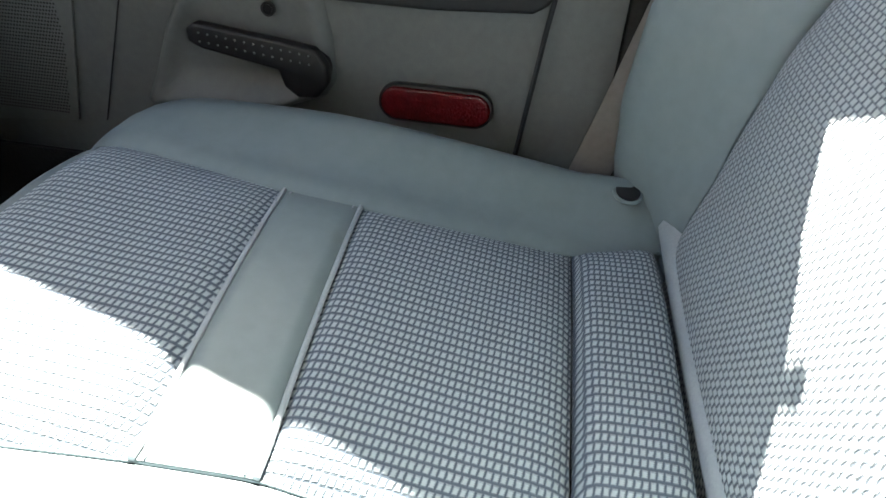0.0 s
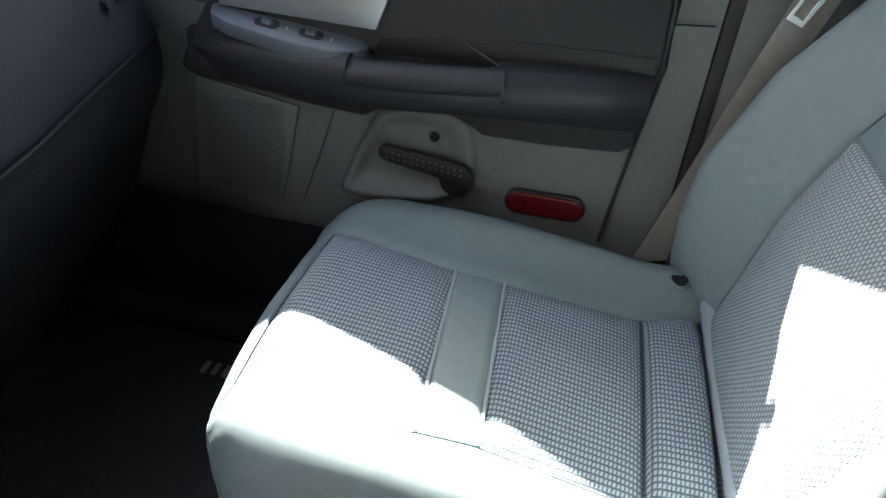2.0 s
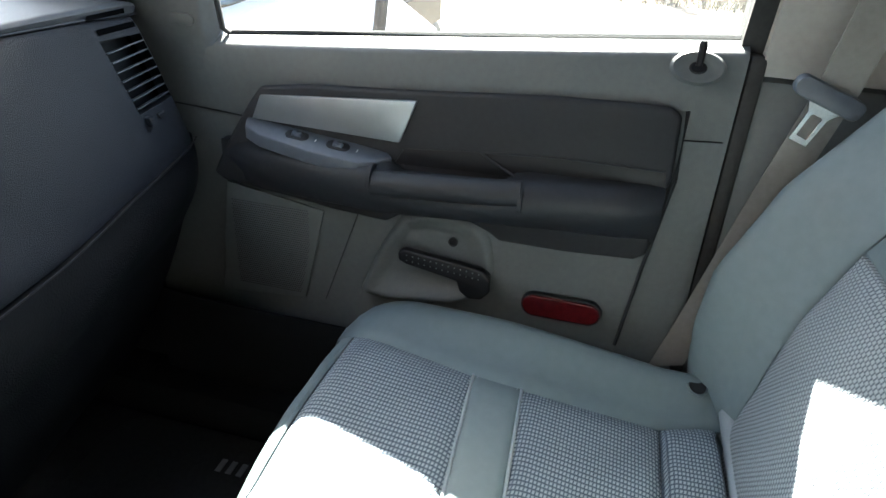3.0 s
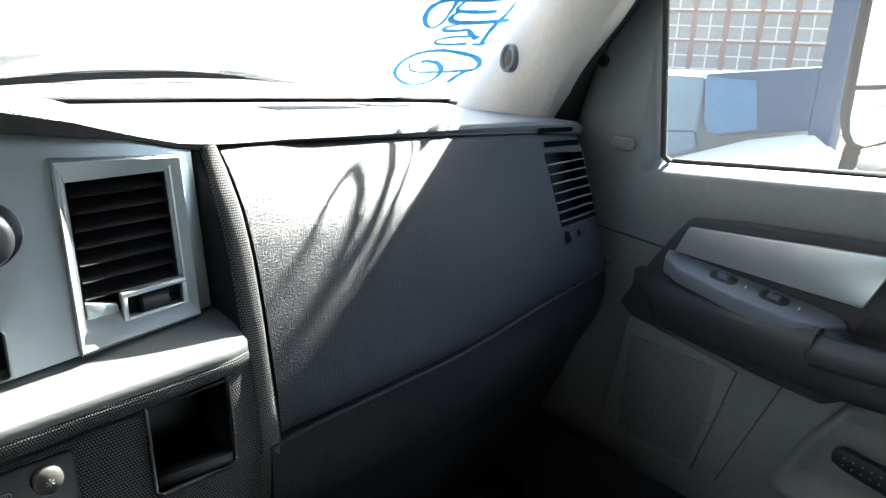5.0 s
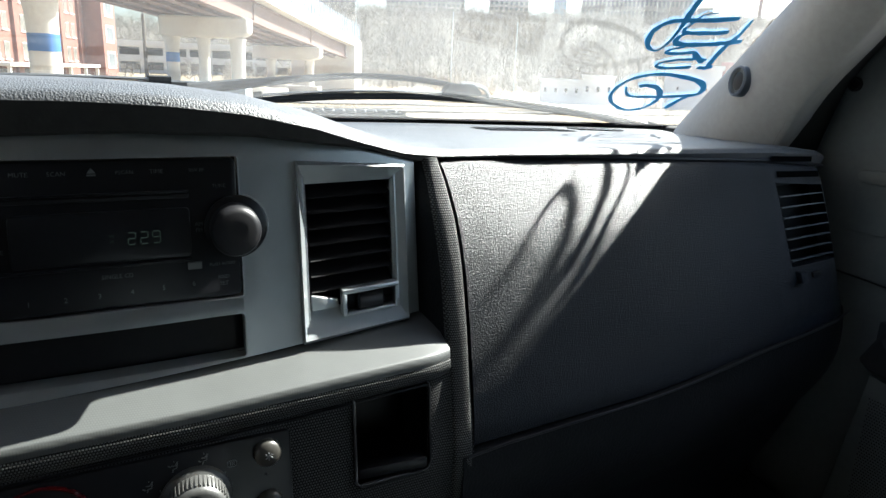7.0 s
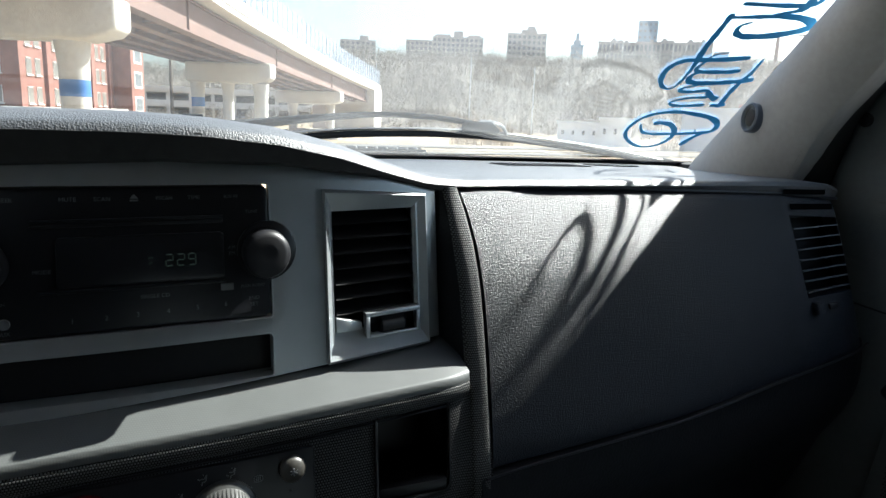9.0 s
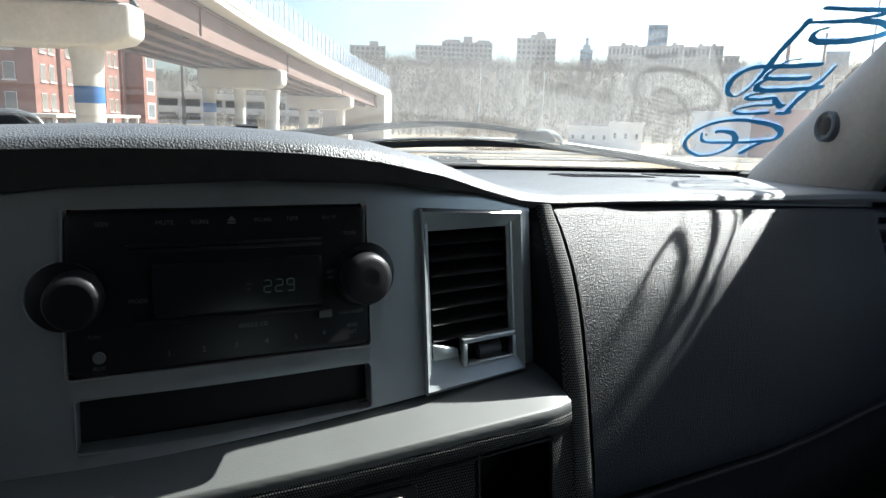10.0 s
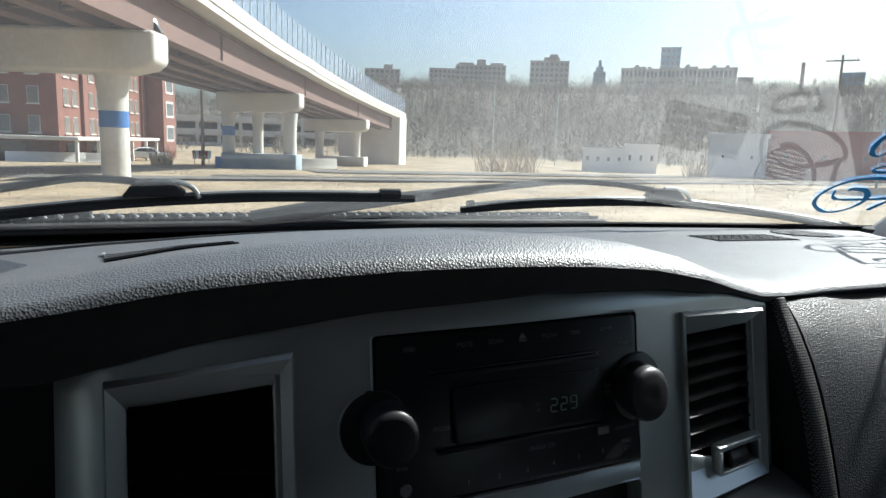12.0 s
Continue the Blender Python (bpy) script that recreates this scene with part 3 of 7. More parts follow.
    part("outer_bolster", panel(lambda z: outer(z) + 0.003, 0.828, 0.905, 1.515, 24, 40, 0.003), VINYL, back)
    part("inner_bolster", panel(0.213, lambda z: inner(z) - 0.003, 0.905, 1.515, 20, 36, 0.003), VINYL, back)
    part("hinge_roll", tube([(lerp(0.24, 0.715, i / 20), -0.206, 0.970 + 0.004 * math.sin(i * 0.31)) for i in range(21)], 0.0135, 10), PIPING, s, "vinyl roll between cushion and backrest")
    return s


seat()

# ---- the passenger door ----
def corner_front(z):
    """The front edge of the corner panel by the pillar's seal: its y at a height."""
    return along(((1.28, 0.762), (1.36, 0.760), (1.383, 0.756), (1.43, 0.7405), (1.4785, 0.720), (1.507, 0.7006), (1.538, 0.6725), (1.60, 0.622), (1.70, 0.608)), z)


def door_bow(y):
    """How far the door's inner face curves outwards along its length."""
    return 0.010 * ((y - 0.2) / 0.37) ** 2


def door():
    d = thing("passenger_door", (0.9, 0.2, FLOOR), "grey and charcoal passenger door with a red reflector", "car door")
    # body: inner skin with the sill sloping out to the glass
    prof = [(0.868, 0.64), (0.868, 1.10), (0.872, 1.30), (0.8735, 1.3515), (0.8770, 1.3570), (0.8835, 1.3602), (0.9150, 1.3685), (0.923, 1.3655), (0.93, 1.30), (0.93, 0.64)]
    b = bmesh.new()
    ends = []
    for i in range(25):
        y = lerp(-0.148, 0.76, i / 24)
        rise = 0.085 * (0.2 - min(y, 0.60))
        bow = door_bow(y)
        ends.append([b.verts.new((x + bow * (x < 0.9), y, z + (rise if z > 1.2 else 0))) for x, z in prof])
    n = len(prof)
    for p, q in zip(ends, ends[1:]):
        for k in range(n):
            b.faces.new((p[k], p[(k + 1) % n], q[(k + 1) % n], q[k]))
    b.faces.new(ends[0])
    b.faces.new(ends[-1])
    part("panel", b, DOOR_GREY, d, smooth=50)
    # outer skin and belt moulding
    b = box(0.935, 1.0, -0.15, 0.62, 0.6, 1.325, 0.02)
    part("outer_skin", b, BLUE_CAR, d, "blue painted outer skin")
    part("belt_seal", tube([(0.9225, lerp(-0.14, 0.592, i / 8), 1.3700 + 0.085 * (0.2 - lerp(-0.14, 0.592, i / 8))) for i in range(9)], 0.0045, 6), RUBBER, d)
    # charcoal pad: a raised slab with a shaped outline
    pad = [(0.512, 1.277), (0.44, 1.287), (0.266, 1.298), (0.087, 1.312), (-0.02, 1.316), (-0.070, 1.316), (-0.084, 1.306), (-0.088, 1.225), (-0.084, 1.200), (-0.076, 1.104), (-0.06, 1.094),
           (0.04, 1.088), (0.135, 1.088), (0.152, 1.100), (0.20, 1.118), (0.285, 1.108), (0.313, 1.090), (0.40, 1.096), (0.50, 1.108), (0.590, 1.118), (0.606, 1.128), (0.585, 1.168), (0.556, 1.215), (0.530, 1.254)]
    part("pad", prism(pad, "x", 0.858, 0.874, 0.006, 3), PADDARK, d, "charcoal padded panel")
    # armrest: swept along the door
    rows = []
    b = bmesh.new()
    for i in range(41):
        y = lerp(-0.082, 0.588, i / 40)
        out = along(((-0.082, 0.835), (-0.03, 0.812), (0.10, 0.800), (0.2, 0.805), (0.32, 0.808), (0.42, 0.812), (0.52, 0.83), (0.588, 0.862)), y)
        top = along(((-0.082, 1.212), (0.10, 1.205), (0.30, 1.196), (0.36, 1.196), (0.50, 1.196), (0.588, 1.185)), y)
        bot = along(((-0.082, 1.135), (0.10, 1.128), (0.32, 1.112), (0.5, 1.118), (0.588, 1.13)), y)
        if 0.115 < y < 0.305:
            top -= 0.016 * smoothstep(0.115, 0.13, y) * smoothstep(0.305, 0.29, y)
        mid = 0.5 * (top + bot)
        rows.append([b.verts.new(p) for p in ((0.862, y, top), (out + 0.03, y, top), (out + 0.010, y, top - 0.006), (out, y, top - 0.022), (out + 0.002, y, mid), (out + 0.012, y, bot + 0.012), (0.862, y, bot - 0.01))])
    for p, q in zip(rows, rows[1:]):
        for k in range(6):
            b.faces.new((p[k], q[k], q[k + 1], p[k + 1]))
        b.faces.new((p[6], q[6], q[0], p[0]))
    b.faces.new(rows[0])
    b.faces.new(rows[-1])
    arm = part("armrest", b, DOOR_DARK, d, "charcoal armrest with a pull cup", smooth=60)
    # pull grip with end seams
    grip = [lerp(0.104, 0.318, i / 16) for i in range(17)]
    part("grip", tube([(0.815 - 0.003 * math.sin(math.pi * i / 16), y, along(((0.10, 1.188), (0.32, 1.172)), y)) for i, y in enumerate(grip)], 0.019, 14), DOOR_DARK, arm, "rounded pull grip")
    for y in (0.103, 0.319):
        part("grip_collar", tube([(0.815, y - 0.003, 1.180), (0.815, y + 0.003, 1.180)], 0.0198, 16), DOOR_DARK, arm)
    # flat black plate, no hollow: it paints the shade of the recess
    part("arm_recess_shade", prism([(0.172, 1.2235), (0.060, 1.2305), (-0.078, 1.2310), (-0.083, 1.200), (0.30, 1.188), (0.285, 1.213)], "x", 0.8565, 0.8600, 0.001), BLACK, arm, "black plate for the recess shade behind the armrest")
    part("recess_lip", tube([(0.8575, 0.172, 1.2235), (0.8568, 0.06, 1.2310), (0.8572, -0.078, 1.2315)], 0.0016, 6), DOOR_DARK, arm)
    part("recess_lip", tube([(0.8575, 0.172, 1.2235), (0.846, 0.142, 1.2110), (0.836, 0.118, 1.2030)], 0.0018, 6), DOOR_DARK, arm)
    # switch plate and its two rockers
    plate = [(0.535, 1.212), (0.520, 1.222), (0.49, 1.226), (0.31, 1.213), (0.300, 1.206), (0.318, 1.190), (0.345, 1.180), (0.42, 1.179), (0.50, 1.186), (0.528, 1.196)]
    plate = [(lerp(0.815, 0.872, (z - 1.178) / 0.048), y) for y, z in plate]
    def tilt(bm):
        for v in bm.verts:
            v.co.z += (v.co.y - 0.316) * 0.11 + (v.co.x - 0.82) * 0.28 - 0.006
        return bm
    sp = part("switch_plate", tilt(prism(plate, "z", 1.180, 1.2005, 0.002)), PLATE, d, "grey switch plate")
    for y, nm in ((0.447, "window_switch"), (0.382, "lock_switch")):
        part("switch_well", tilt(moved(prism(rounded(-0.018, 0.018, -0.0095, 0.0095, 0.009), "z", 0, 0.002, 0.0006), Matrix.Translation((0.843, y, 1.1995)) @ Matrix.Rotation(radians(90), 4, "Z"))), BLACK, sp)
        part("rocker", tilt(moved(prism([(-0.008, 0), (-0.006, 0.004), (0.0, 0.0025), (0.006, 0.0065), (0.008, 0)], "y", -0.0045, 0.0045, 0.0008), Matrix.Translation((0.843, y, 1.2005)) @ Matrix.Rotation(radians(90), 4, "Z"))), PLATE, sp, "grey rocker switch")
        part("legend_mark", tilt(moved(box(-0.003, 0.003, -0.0006, 0.0006, 0, 0.0003), Matrix.Translation((0.842, y - 0.030, 1.2007)))), WHITE, sp)
    # brushed metal insert over the switches
    tr = [(0.509, 1.266), (0.267, 1.286), (0.292, 1.222), (0.525, 1.229)]
    part("metal_insert", prism(tr, "x", 0.852, 0.862, 0.002), SILVER, d, "brushed silver insert")
    # release handle in its pocket
    pocket = [(0.288, 1.103), (0.25, 1.113), (0.207, 1.116), (0.165, 1.108), (0.148, 1.085), (0.140, 1.05), (0.138, 1.004), (0.150, 0.985), (0.20, 0.965), (0.30, 0.952), (0.352, 0.953), (0.356, 0.962), (0.322, 1.045)]
    cy0, cz0 = 0.245, 1.035
    def dish(u, v):
        k = u * len(pocket)
        i = int(k) % len(pocket)
        y0, z0 = pocket[i]
        y1, z1 = pocket[(i + 1) % len(pocket)]
        f = k - int(k)
        y, z = lerp(cy0, lerp(y0, y1, f), v), lerp(cz0, lerp(z0, z1, f), v)
        x = 0.8672 - 0.009 * smoothstep(0.62, 0.90, v) + 0.010 * smoothstep(0.93, 1.0, v)
        x -= 0.012 * smoothstep(1.005, 0.965, z) * (1 - smoothstep(0.9, 1.0, v))
        return (x, y, z)
    b = sheet(dish, 78, 16)
    bmesh.ops.remove_doubles(b, verts=b.verts, dist=0.0002)
    pk = part("pocket", b, DOOR_GREY, d, "shallow grey handle pocket", smooth=70)
    hn = part("release_handle", prism([(0.285, 1.054), (0.275, 1.060), (0.18, 1.050), (0.150, 1.046), (0.138, 1.030), (0.137, 1.010), (0.150, 0.994), (0.170, 0.992), (0.185, 1.003), (0.190, 1.020), (0.27, 1.034), (0.284, 1.040)], "x", 0.835, 0.850, 0.004, 3), BLACK, pk, "black stippled release handle")
    part("handle_pivot", moved(lathe([(0.021, 0), (0.0215, 0.018), (0.018, 0.022)], 24), Matrix.Translation((0.862, 0.161, 1.019)) @ Matrix.Rotation(radians(-90), 4, "Y")), BLACK, pk)
    for i in range(13):
        for j in range(2):
            y = 0.270 - i * 0.0095
            part("grip_dot", moved(lathe([(0.0013, 0), (0.0009, 0.0012)], 6), Matrix.Translation((0.835, y, 1.051 - (0.27 - y) * 0.10 - j * 0.009)) @ Matrix.Rotation(radians(-90), 4, "Y")), DOOR_GREY, hn)
    part("screw_cap", moved(lathe([(0.0075, 0), (0.0075, 0.003), (0.005, 0.003), (0.004, 0.0015)], 16), Matrix.Translation((0.8615, 0.204, 1.074)) @ Matrix.Rotation(radians(-90), 4, "Y")), BLACK, pk)
    # red courtesy reflector
    part("reflector_frame", prism(rounded(-0.0318, 0.0908, 0.9692, 1.0108, 0.0205, 7), "x", 0.8585, 0.869, 0.002), GLOSS, d, "dark reflector rim")
    part("reflector", prism(rounded(-0.029, 0.088, 0.972, 1.008, 0.0175, 7), "x", 0.8555, 0.862, 0.003, 3), RED, d, "glossy red oval reflector")
    # speaker grille: a thin plate with rows of holes shown as pits
    part("speaker_panel", prism([(0.590, 1.112), (0.42, 1.086), (0.46, 0.915), (0.62, 0.90)], "x", 0.8672, 0.8725, 0.002), DOOR_GREY, d)
    b = bmesh.new()
    for i in range(38):
        for j in range(40):
            y, z = 0.448 + i * 0.0036 + (j % 2) * 0.0018, 0.925 + j * 0.0040
            if z < 1.086 + (y - 0.42) * 0.12 and y > 0.432 + (1.086 - z) * 0.22:
                v = [b.verts.new((0.8668, y + 0.0012 * math.cos(a), z + 0.0012 * math.sin(a))) for a in (0.5, 1.6, 2.6, 3.7, 4.7, 5.8)]
                b.faces.new(v)
    tagged(part("grille_holes", b, BLACK, d), kind="stuff")
    part("panel_seam", tube([(0.867, 0.361, 1.093), (0.8675, 0.422, 0.921)], 0.0008, 5), DOOR_DARK, d)
    # the pocket's dark plastic runs on to the front to stand for footwell shade
    part("map_pocket", sheet(lambda u, v: (0.866 - 0.045 * math.sin(math.pi * min(1, v * 1.15) * 0.5) * (1 - 0.5 * abs(2 * u - 1) ** 6), lerp(-0.10, 0.755, u), lerp(0.66, 0.90, v)), 28, 8, 0.006, (1, 0, 0)), LOWDASH, d, "dark door map pocket")
    part("rear_groove", tube([(0.868, -0.090, 1.312), (0.867, -0.093, 1.22), (0.867, -0.075, 1.08), (0.867, -0.060, 0.94)], 0.003, 6), DOOR_DARK, d)
    part("panel_joint", tube([(0.870, -0.091, 1.273), (0.872, -0.140, 1.276)], 0.0012, 5), BLACK, d)
    # lock knob in its oval well
    m = Matrix.Translation((0.8725, -0.090, 1.366)) @ Matrix.Rotation(radians(-66), 4, "Y")
    kn = part("lock_bezel", moved(lathe([(0.0085, 0.0006), (0.0175, 0.0012), (0.0225, 0.0042), (0.0262, 0.0046), (0.030, 0.0)], 32), m @ Matrix.Diagonal((0.72, 1.15, 1, 1))), DOOR_GREY, d, "oval grey lock bezel")
    # black ring darkens the bezel's centre in place of the well's depth
    part("lock_well_dark", moved(lathe([(0.0040, 0.0020), (0.0080, 0.0024), (0.0098, 0.0010)], 24), m @ Matrix.Diagonal((0.80, 1.1, 1, 1))), BLACK, kn, "black ring for the dark centre of the lock well")
    part("lock_knob", moved(lathe([(0.004, 0.0), (0.0045, 0.014), (0.0055, 0.024), (0.004, 0.030)], 14), Matrix.Translation((0.868, -0.090, 1.370))), BLACK, kn, "black lock knob")
    # front corner panel by the pillar, one sweep with the door's face, with a screw cap and a release tab
    def corner(u, v):
        z = lerp(1.285, 1.70, v)
        k = u ** 1.8
        y = lerp(0.600, corner_front(z), k)
        x = 0.8705 + door_bow(y) - 0.004 * smoothstep(0.0, 0.15, v) - 0.035 * max(0.0, z - 1.36)
        # the rear edge turns out to the glass, the front edge rolls away under the seal
        x += (0.918 - 0.232 * (z - 1.34) - x) * smoothstep(0.10, 0.0, k) ** 2 * smoothstep(1.322, 1.350, z) + 0.022 * smoothstep(0.80, 1.0, k) ** 2 + 0.008 * smoothstep(0.20, 0.0, k) * smoothstep(1.350, 1.335, z)
        return (x, y, z)
    sp2 = part("corner_panel", sheet(corner, 28, 22, 0.010, (1, 0, 0)), DOOR_GREY, d, "grey corner panel", smooth=60)
    part("screw_cap", moved(lathe([(0.0095, 0), (0.0095, 0.003), (0.0075, 0.0036), (0.006, 0.0015), (0.0005, 0.001)], 20), Matrix.Translation((0.8805, 0.694, 1.472)) @ Matrix.Rotation(radians(-90), 4, "Y")), BLACK, sp2)
    part("release_tab", moved(prism(rounded(-0.021, 0.021, -0.0085, 0.0085, 0.008, 5), "y", -0.003, 0.003, 0.0015), Matrix.Translation((0.8785, 0.643, 1.358)) @ Matrix.Rotation(radians(90), 4, "Z")), DOOR_GREY, sp2, "flush oval grey plug")
    part("panel_joint", tube([(0.8685 + door_bow(y), y, z) for y, z in ((0.556, 1.222), (0.60, 1.224), (0.66, 1.226), (0.73, 1.228))], 0.0012, 5), BLACK, d)
    # slim black channel round the glass
    part("channel", tube([(0.925, -0.142, 1.39), (0.83, -0.142, 1.72), (0.82, 0.0, 1.735), (0.825, 0.44, 1.72), (0.846, 0.568, 1.625), (0.861, 0.592, 1.55), (0.908, 0.594, 1.345), (0.916, 0.588, 1.338)], 0.0045, 8), RUBBER, d, "black window channel")
    g = part("glass", sheet(lambda u, v: (lerp(0.932, 0.83, v), lerp(-0.145, 0.610, u), lerp(1.30, 1.74, v)), 4, 4), SIDE_GLASS, d, "clear raised side window", inward=(0, 0, 1.4))
    g.visible_shadow = False
    return d


door()
cab()


def belt():
    s = thing("seat_belt", (0.86, -0.2, 0.9), "grey seat belt hanging on the door post with its latch plate", "seat belt")
    path = [(0.770, -0.262, 1.66), (0.815, -0.252, 1.46), (0.832, -0.240, 1.36), (0.852, -0.205, 1.20), (0.862, -0.165, 1.02), (0.866, -0.14, 0.92)]

    def web(u, v):
        k = u * (len(path) - 1)
        i = min(int(k), len(path) - 2)
        p = Vector(path[i]).lerp(Vector(path[i + 1]), k - i)
        return p + Vector((0.004 * math.sin(9 * u), -0.9, 0.25)) * 0.055 * (v - 0.5)
    part("webbing", sheet(web, 40, 4, 0.0016, (1, 0, 0)), WEB, s)
    m = Matrix.Translation((0.826, -0.232, 1.358)) @ Matrix.Rotation(radians(21), 4, "X")
    part("latch_grip", moved(prism(rounded(-0.042, 0.042, -0.012, 0.012, 0.011), "x", -0.010, 0.010, 0.004), m), PLATE, s, "grey plastic grip")
    # a tapering plate with one oblong slot
    outer = [(-0.0200, -0.011), (-0.0125, -0.022), (-0.0112, -0.058), (0.0112, -0.058), (0.0125, -0.022), (0.0200, -0.011)]
    inner = [(-0.0054, -0.0225), (-0.0064, -0.0245), (-0.0064, -0.0505), (0.0064, -0.0505), (0.0064, -0.0245), (0.0054, -0.0225)]
    b = bmesh.new()
    rings = [[b.verts.new((x, y, z)) for y, z in pts] for pts, x in ((outer, -0.010), (inner, -0.010), (inner, -0.0075), (outer, -0.0075))]
    for p, q in zip(rings, rings[1:] + rings[:1]):
        for k in range(6):
            b.faces.new((p[k], p[(k + 1) % 6], q[(k + 1) % 6], q[k]))
    bmesh.ops.recalc_face_normals(b, faces=b.faces)
    bevel(b, 0.0005, 1)
    part("latch_plate", moved(b, m), CHROME, s, "bright steel latch plate")
    return s


belt()


def side_mirror():
    m = thing("towing_mirror", (1.2, 0.42, 1.33), "tall black towing mirror outside the door window", "wing mirror")
    turn = Matrix.Translation((1.37, 0.468, 1.452)) @ Matrix.Rotation(radians(-38), 4, "Z") @ Matrix.Scale(1.15, 4)
    # straight inner side, broad curve from the low corner up to the outer side
    def outline(rim, top=0.186, bottom=None):
        low = [(-0.0602, -0.044), (-0.0560, -0.076), (-0.0474, -0.090), (-0.0292, -0.096), (0.0269, -0.0826), (0.0668, -0.0700), (0.0850, -0.0560), (0.0945, -0.0390), (0.0985, -0.0180)]
        if bottom is not None:
            low = [(-0.0612, bottom - 0.005), (0.0990, bottom + 0.0055)]
        high = [(0.0996, top - 0.03), (0.091, top - 0.008), (0.075, top), (-0.045, top), (-0.058, top - 0.008), (-0.064, top - 0.03)]
        if top < 0.1:
            high = [(0.0990, top + 0.0055), (-0.0612, top - 0.005)]
        cx, cz = 0.019, 0.045 if bottom is None and top > 0.1 else (-0.045 if bottom is None else 0.095)
        def inset(q, c):
            return q - rim if q > c else q + rim
        return [(inset(x, cx), inset(z, cz)) for x, z in low + high]
    b = bmesh.new()
    rings = []
    for y, k in ((-0.004, 0.985), (0.0, 1.0), (0.03, 0.86), (0.06, 0.60), (0.07, 0.45)):
        rings.append([b.verts.new((0.019 + (x - 0.019) * k, y, 0.045 + (z - 0.045) * k)) for x, z in outline(0.0)])
    for p, q in zip(rings, rings[1:]):
        for k in range(len(p)):
            b.faces.new((p[k], p[(k + 1) % len(p)], q[(k + 1) % len(p)], q[k]))
    b.faces.new(rings[0])
    b.faces.new(rings[-1])
    part("housing", moved(b, turn), MATTE, m, "tapered black shell")
    part("main_glass", moved(prism(outline(0.0055, 0.186, -0.0025), "y", -0.007, -0.003, 0.001), turn), MIRROR, m, "flat mirror glass")
    part("spotter_glass", moved(prism(outline(0.0062, 0.0025), "y", -0.007, -0.003, 0.001), turn), MIRROR, m, "small lower spotter mirror")
    part("arm", tube([(0.97, 0.62, 1.08), (1.2, 0.60, 1.11), (1.36, 0.54, 1.17), (1.385, 0.515, 1.28), (1.39, 0.505, 1.40)], 0.014, 10), MATTE, m)
    return m


MIRROR = surface("mirror glass", (0.85, 0.86, 0.87), None, 0.03, 1.0, rvar=0.02)
side_mirror()

# ---- the dash ----
def edge_y(x):
    """The rear edge of the dash top: over the stack and out to the passenger side."""
    return along(((-0.30, 0.555), (-0.1, 0.553), (0.05, 0.556), (0.15, 0.570), (0.24, 0.602), (0.27, 0.611), (0.45, 0.622), (0.686, 0.640), (0.77, 0.655), (0.80, 0.662), (0.83, 0.675), (0.86, 0.705)), x)


def lip_z(x):
    return along(((-0.45, 1.385), (-0.30, 1.420), (-0.24, 1.427), (-0.19, 1.435), (-0.14, 1.439), (-0.07, 1.442), (0.0, 1.442), (0.05, 1.440), (0.10, 1.435), (0.15, 1.425), (0.19, 1.413), (0.23, 1.403), (0.27, 1.399), (0.4, 1.398), (0.686, 1.3955), (0.77, 1.3925), (0.80, 1.3895), (0.83, 1.383), (0.86, 1.368)), x)


def dash_top(x, v):
    """Top of the dash from its rear lip (v = 0) to the glass (v = 1)."""
    y0, y1 = edge_y(x) + 0.006 * smoothstep(0.26, 0.33, x), glass_edge(x) + 0.02
    y = lerp(y0, y1, v)
    z0 = lip_z(x)
    hump = max(0.0, z0 - 1.39)
    crest = z0 + 0.20 * hump * math.sin(0.5 * math.pi * min(1.0, (y - y0) / 0.05))
    z = lerp(crest, along(((-0.5, 1.364), (-0.3, 1.371), (-0.1, 1.379), (0.1, 1.383), (0.4, 1.385)), x), max(0.0, min(1.0, (y - y0 - 0.03) / (y1 - y0 - 0.03))))
    roll = 0.005
    s = (y - y0)
    if s < roll:
        z -= roll - math.sqrt(max(0, roll * roll - (roll - s) ** 2))
    return (x, y, z)


FALL = ((0.0, -0.002), (0.011, 0.0045), (0.021, 0.0115), (0.043, 0.0245), (0.066, 0.0358), (0.086, 0.0442), (0.106, 0.0520), (0.129, 0.0602), (0.151, 0.0672), (0.196, 0.0802), (0.24, 0.0920))


def face(x, z, w=0.0):
    """The passenger face of the dash below its top; w: metres proud of it."""
    k = 1.380 - z
    flat = edge_y(x) + 0.006 - 0.33 * k - 0.10 * k * (0.21 - k)
    # rounded glove box door by the stack, running out straight towards the end vent
    h = 0.006
    d = 1.396 - z
    swell = edge_y(x) + 0.0045 - (along(FALL, d - h) + along(FALL, d) * 2 + along(FALL, d + h)) / 4
    swell += 0.0085 * smoothstep(0.272, 0.36, x) * smoothstep(0.075, 0.0, d)
    return (x, lerp(swell, flat, smoothstep(0.45, 0.70, x)) - w, z)


def stack_y(x, z):
    return 0.560 + 0.095 * x + 0.19 * (z - 1.40) + 0.4 * x * x + 1.1 * max(0.0, -0.13 - x) ** 2 + 11.0 * max(0.0, -0.224 - x) ** 2


def stack(bm):
    """Bends a part, built flat with y as its depth, onto the curved centre stack."""
    for v in bm.verts:
        v.co.y += stack_y(v.co.x, v.co.z)
    return bm


def bezel_top(x):
    return along(((-0.25, 1.384), (-0.183, 1.400), (-0.09, 1.412), (0.02, 1.417), (0.106, 1.414), (0.188, 1.403), (0.24, 1.389)), x)


def bezel_bottom(x):
    return along(((-0.25, 1.248), (-0.066, 1.252), (0.065, 1.258), (0.134, 1.2615), (0.24, 1.268)), x)


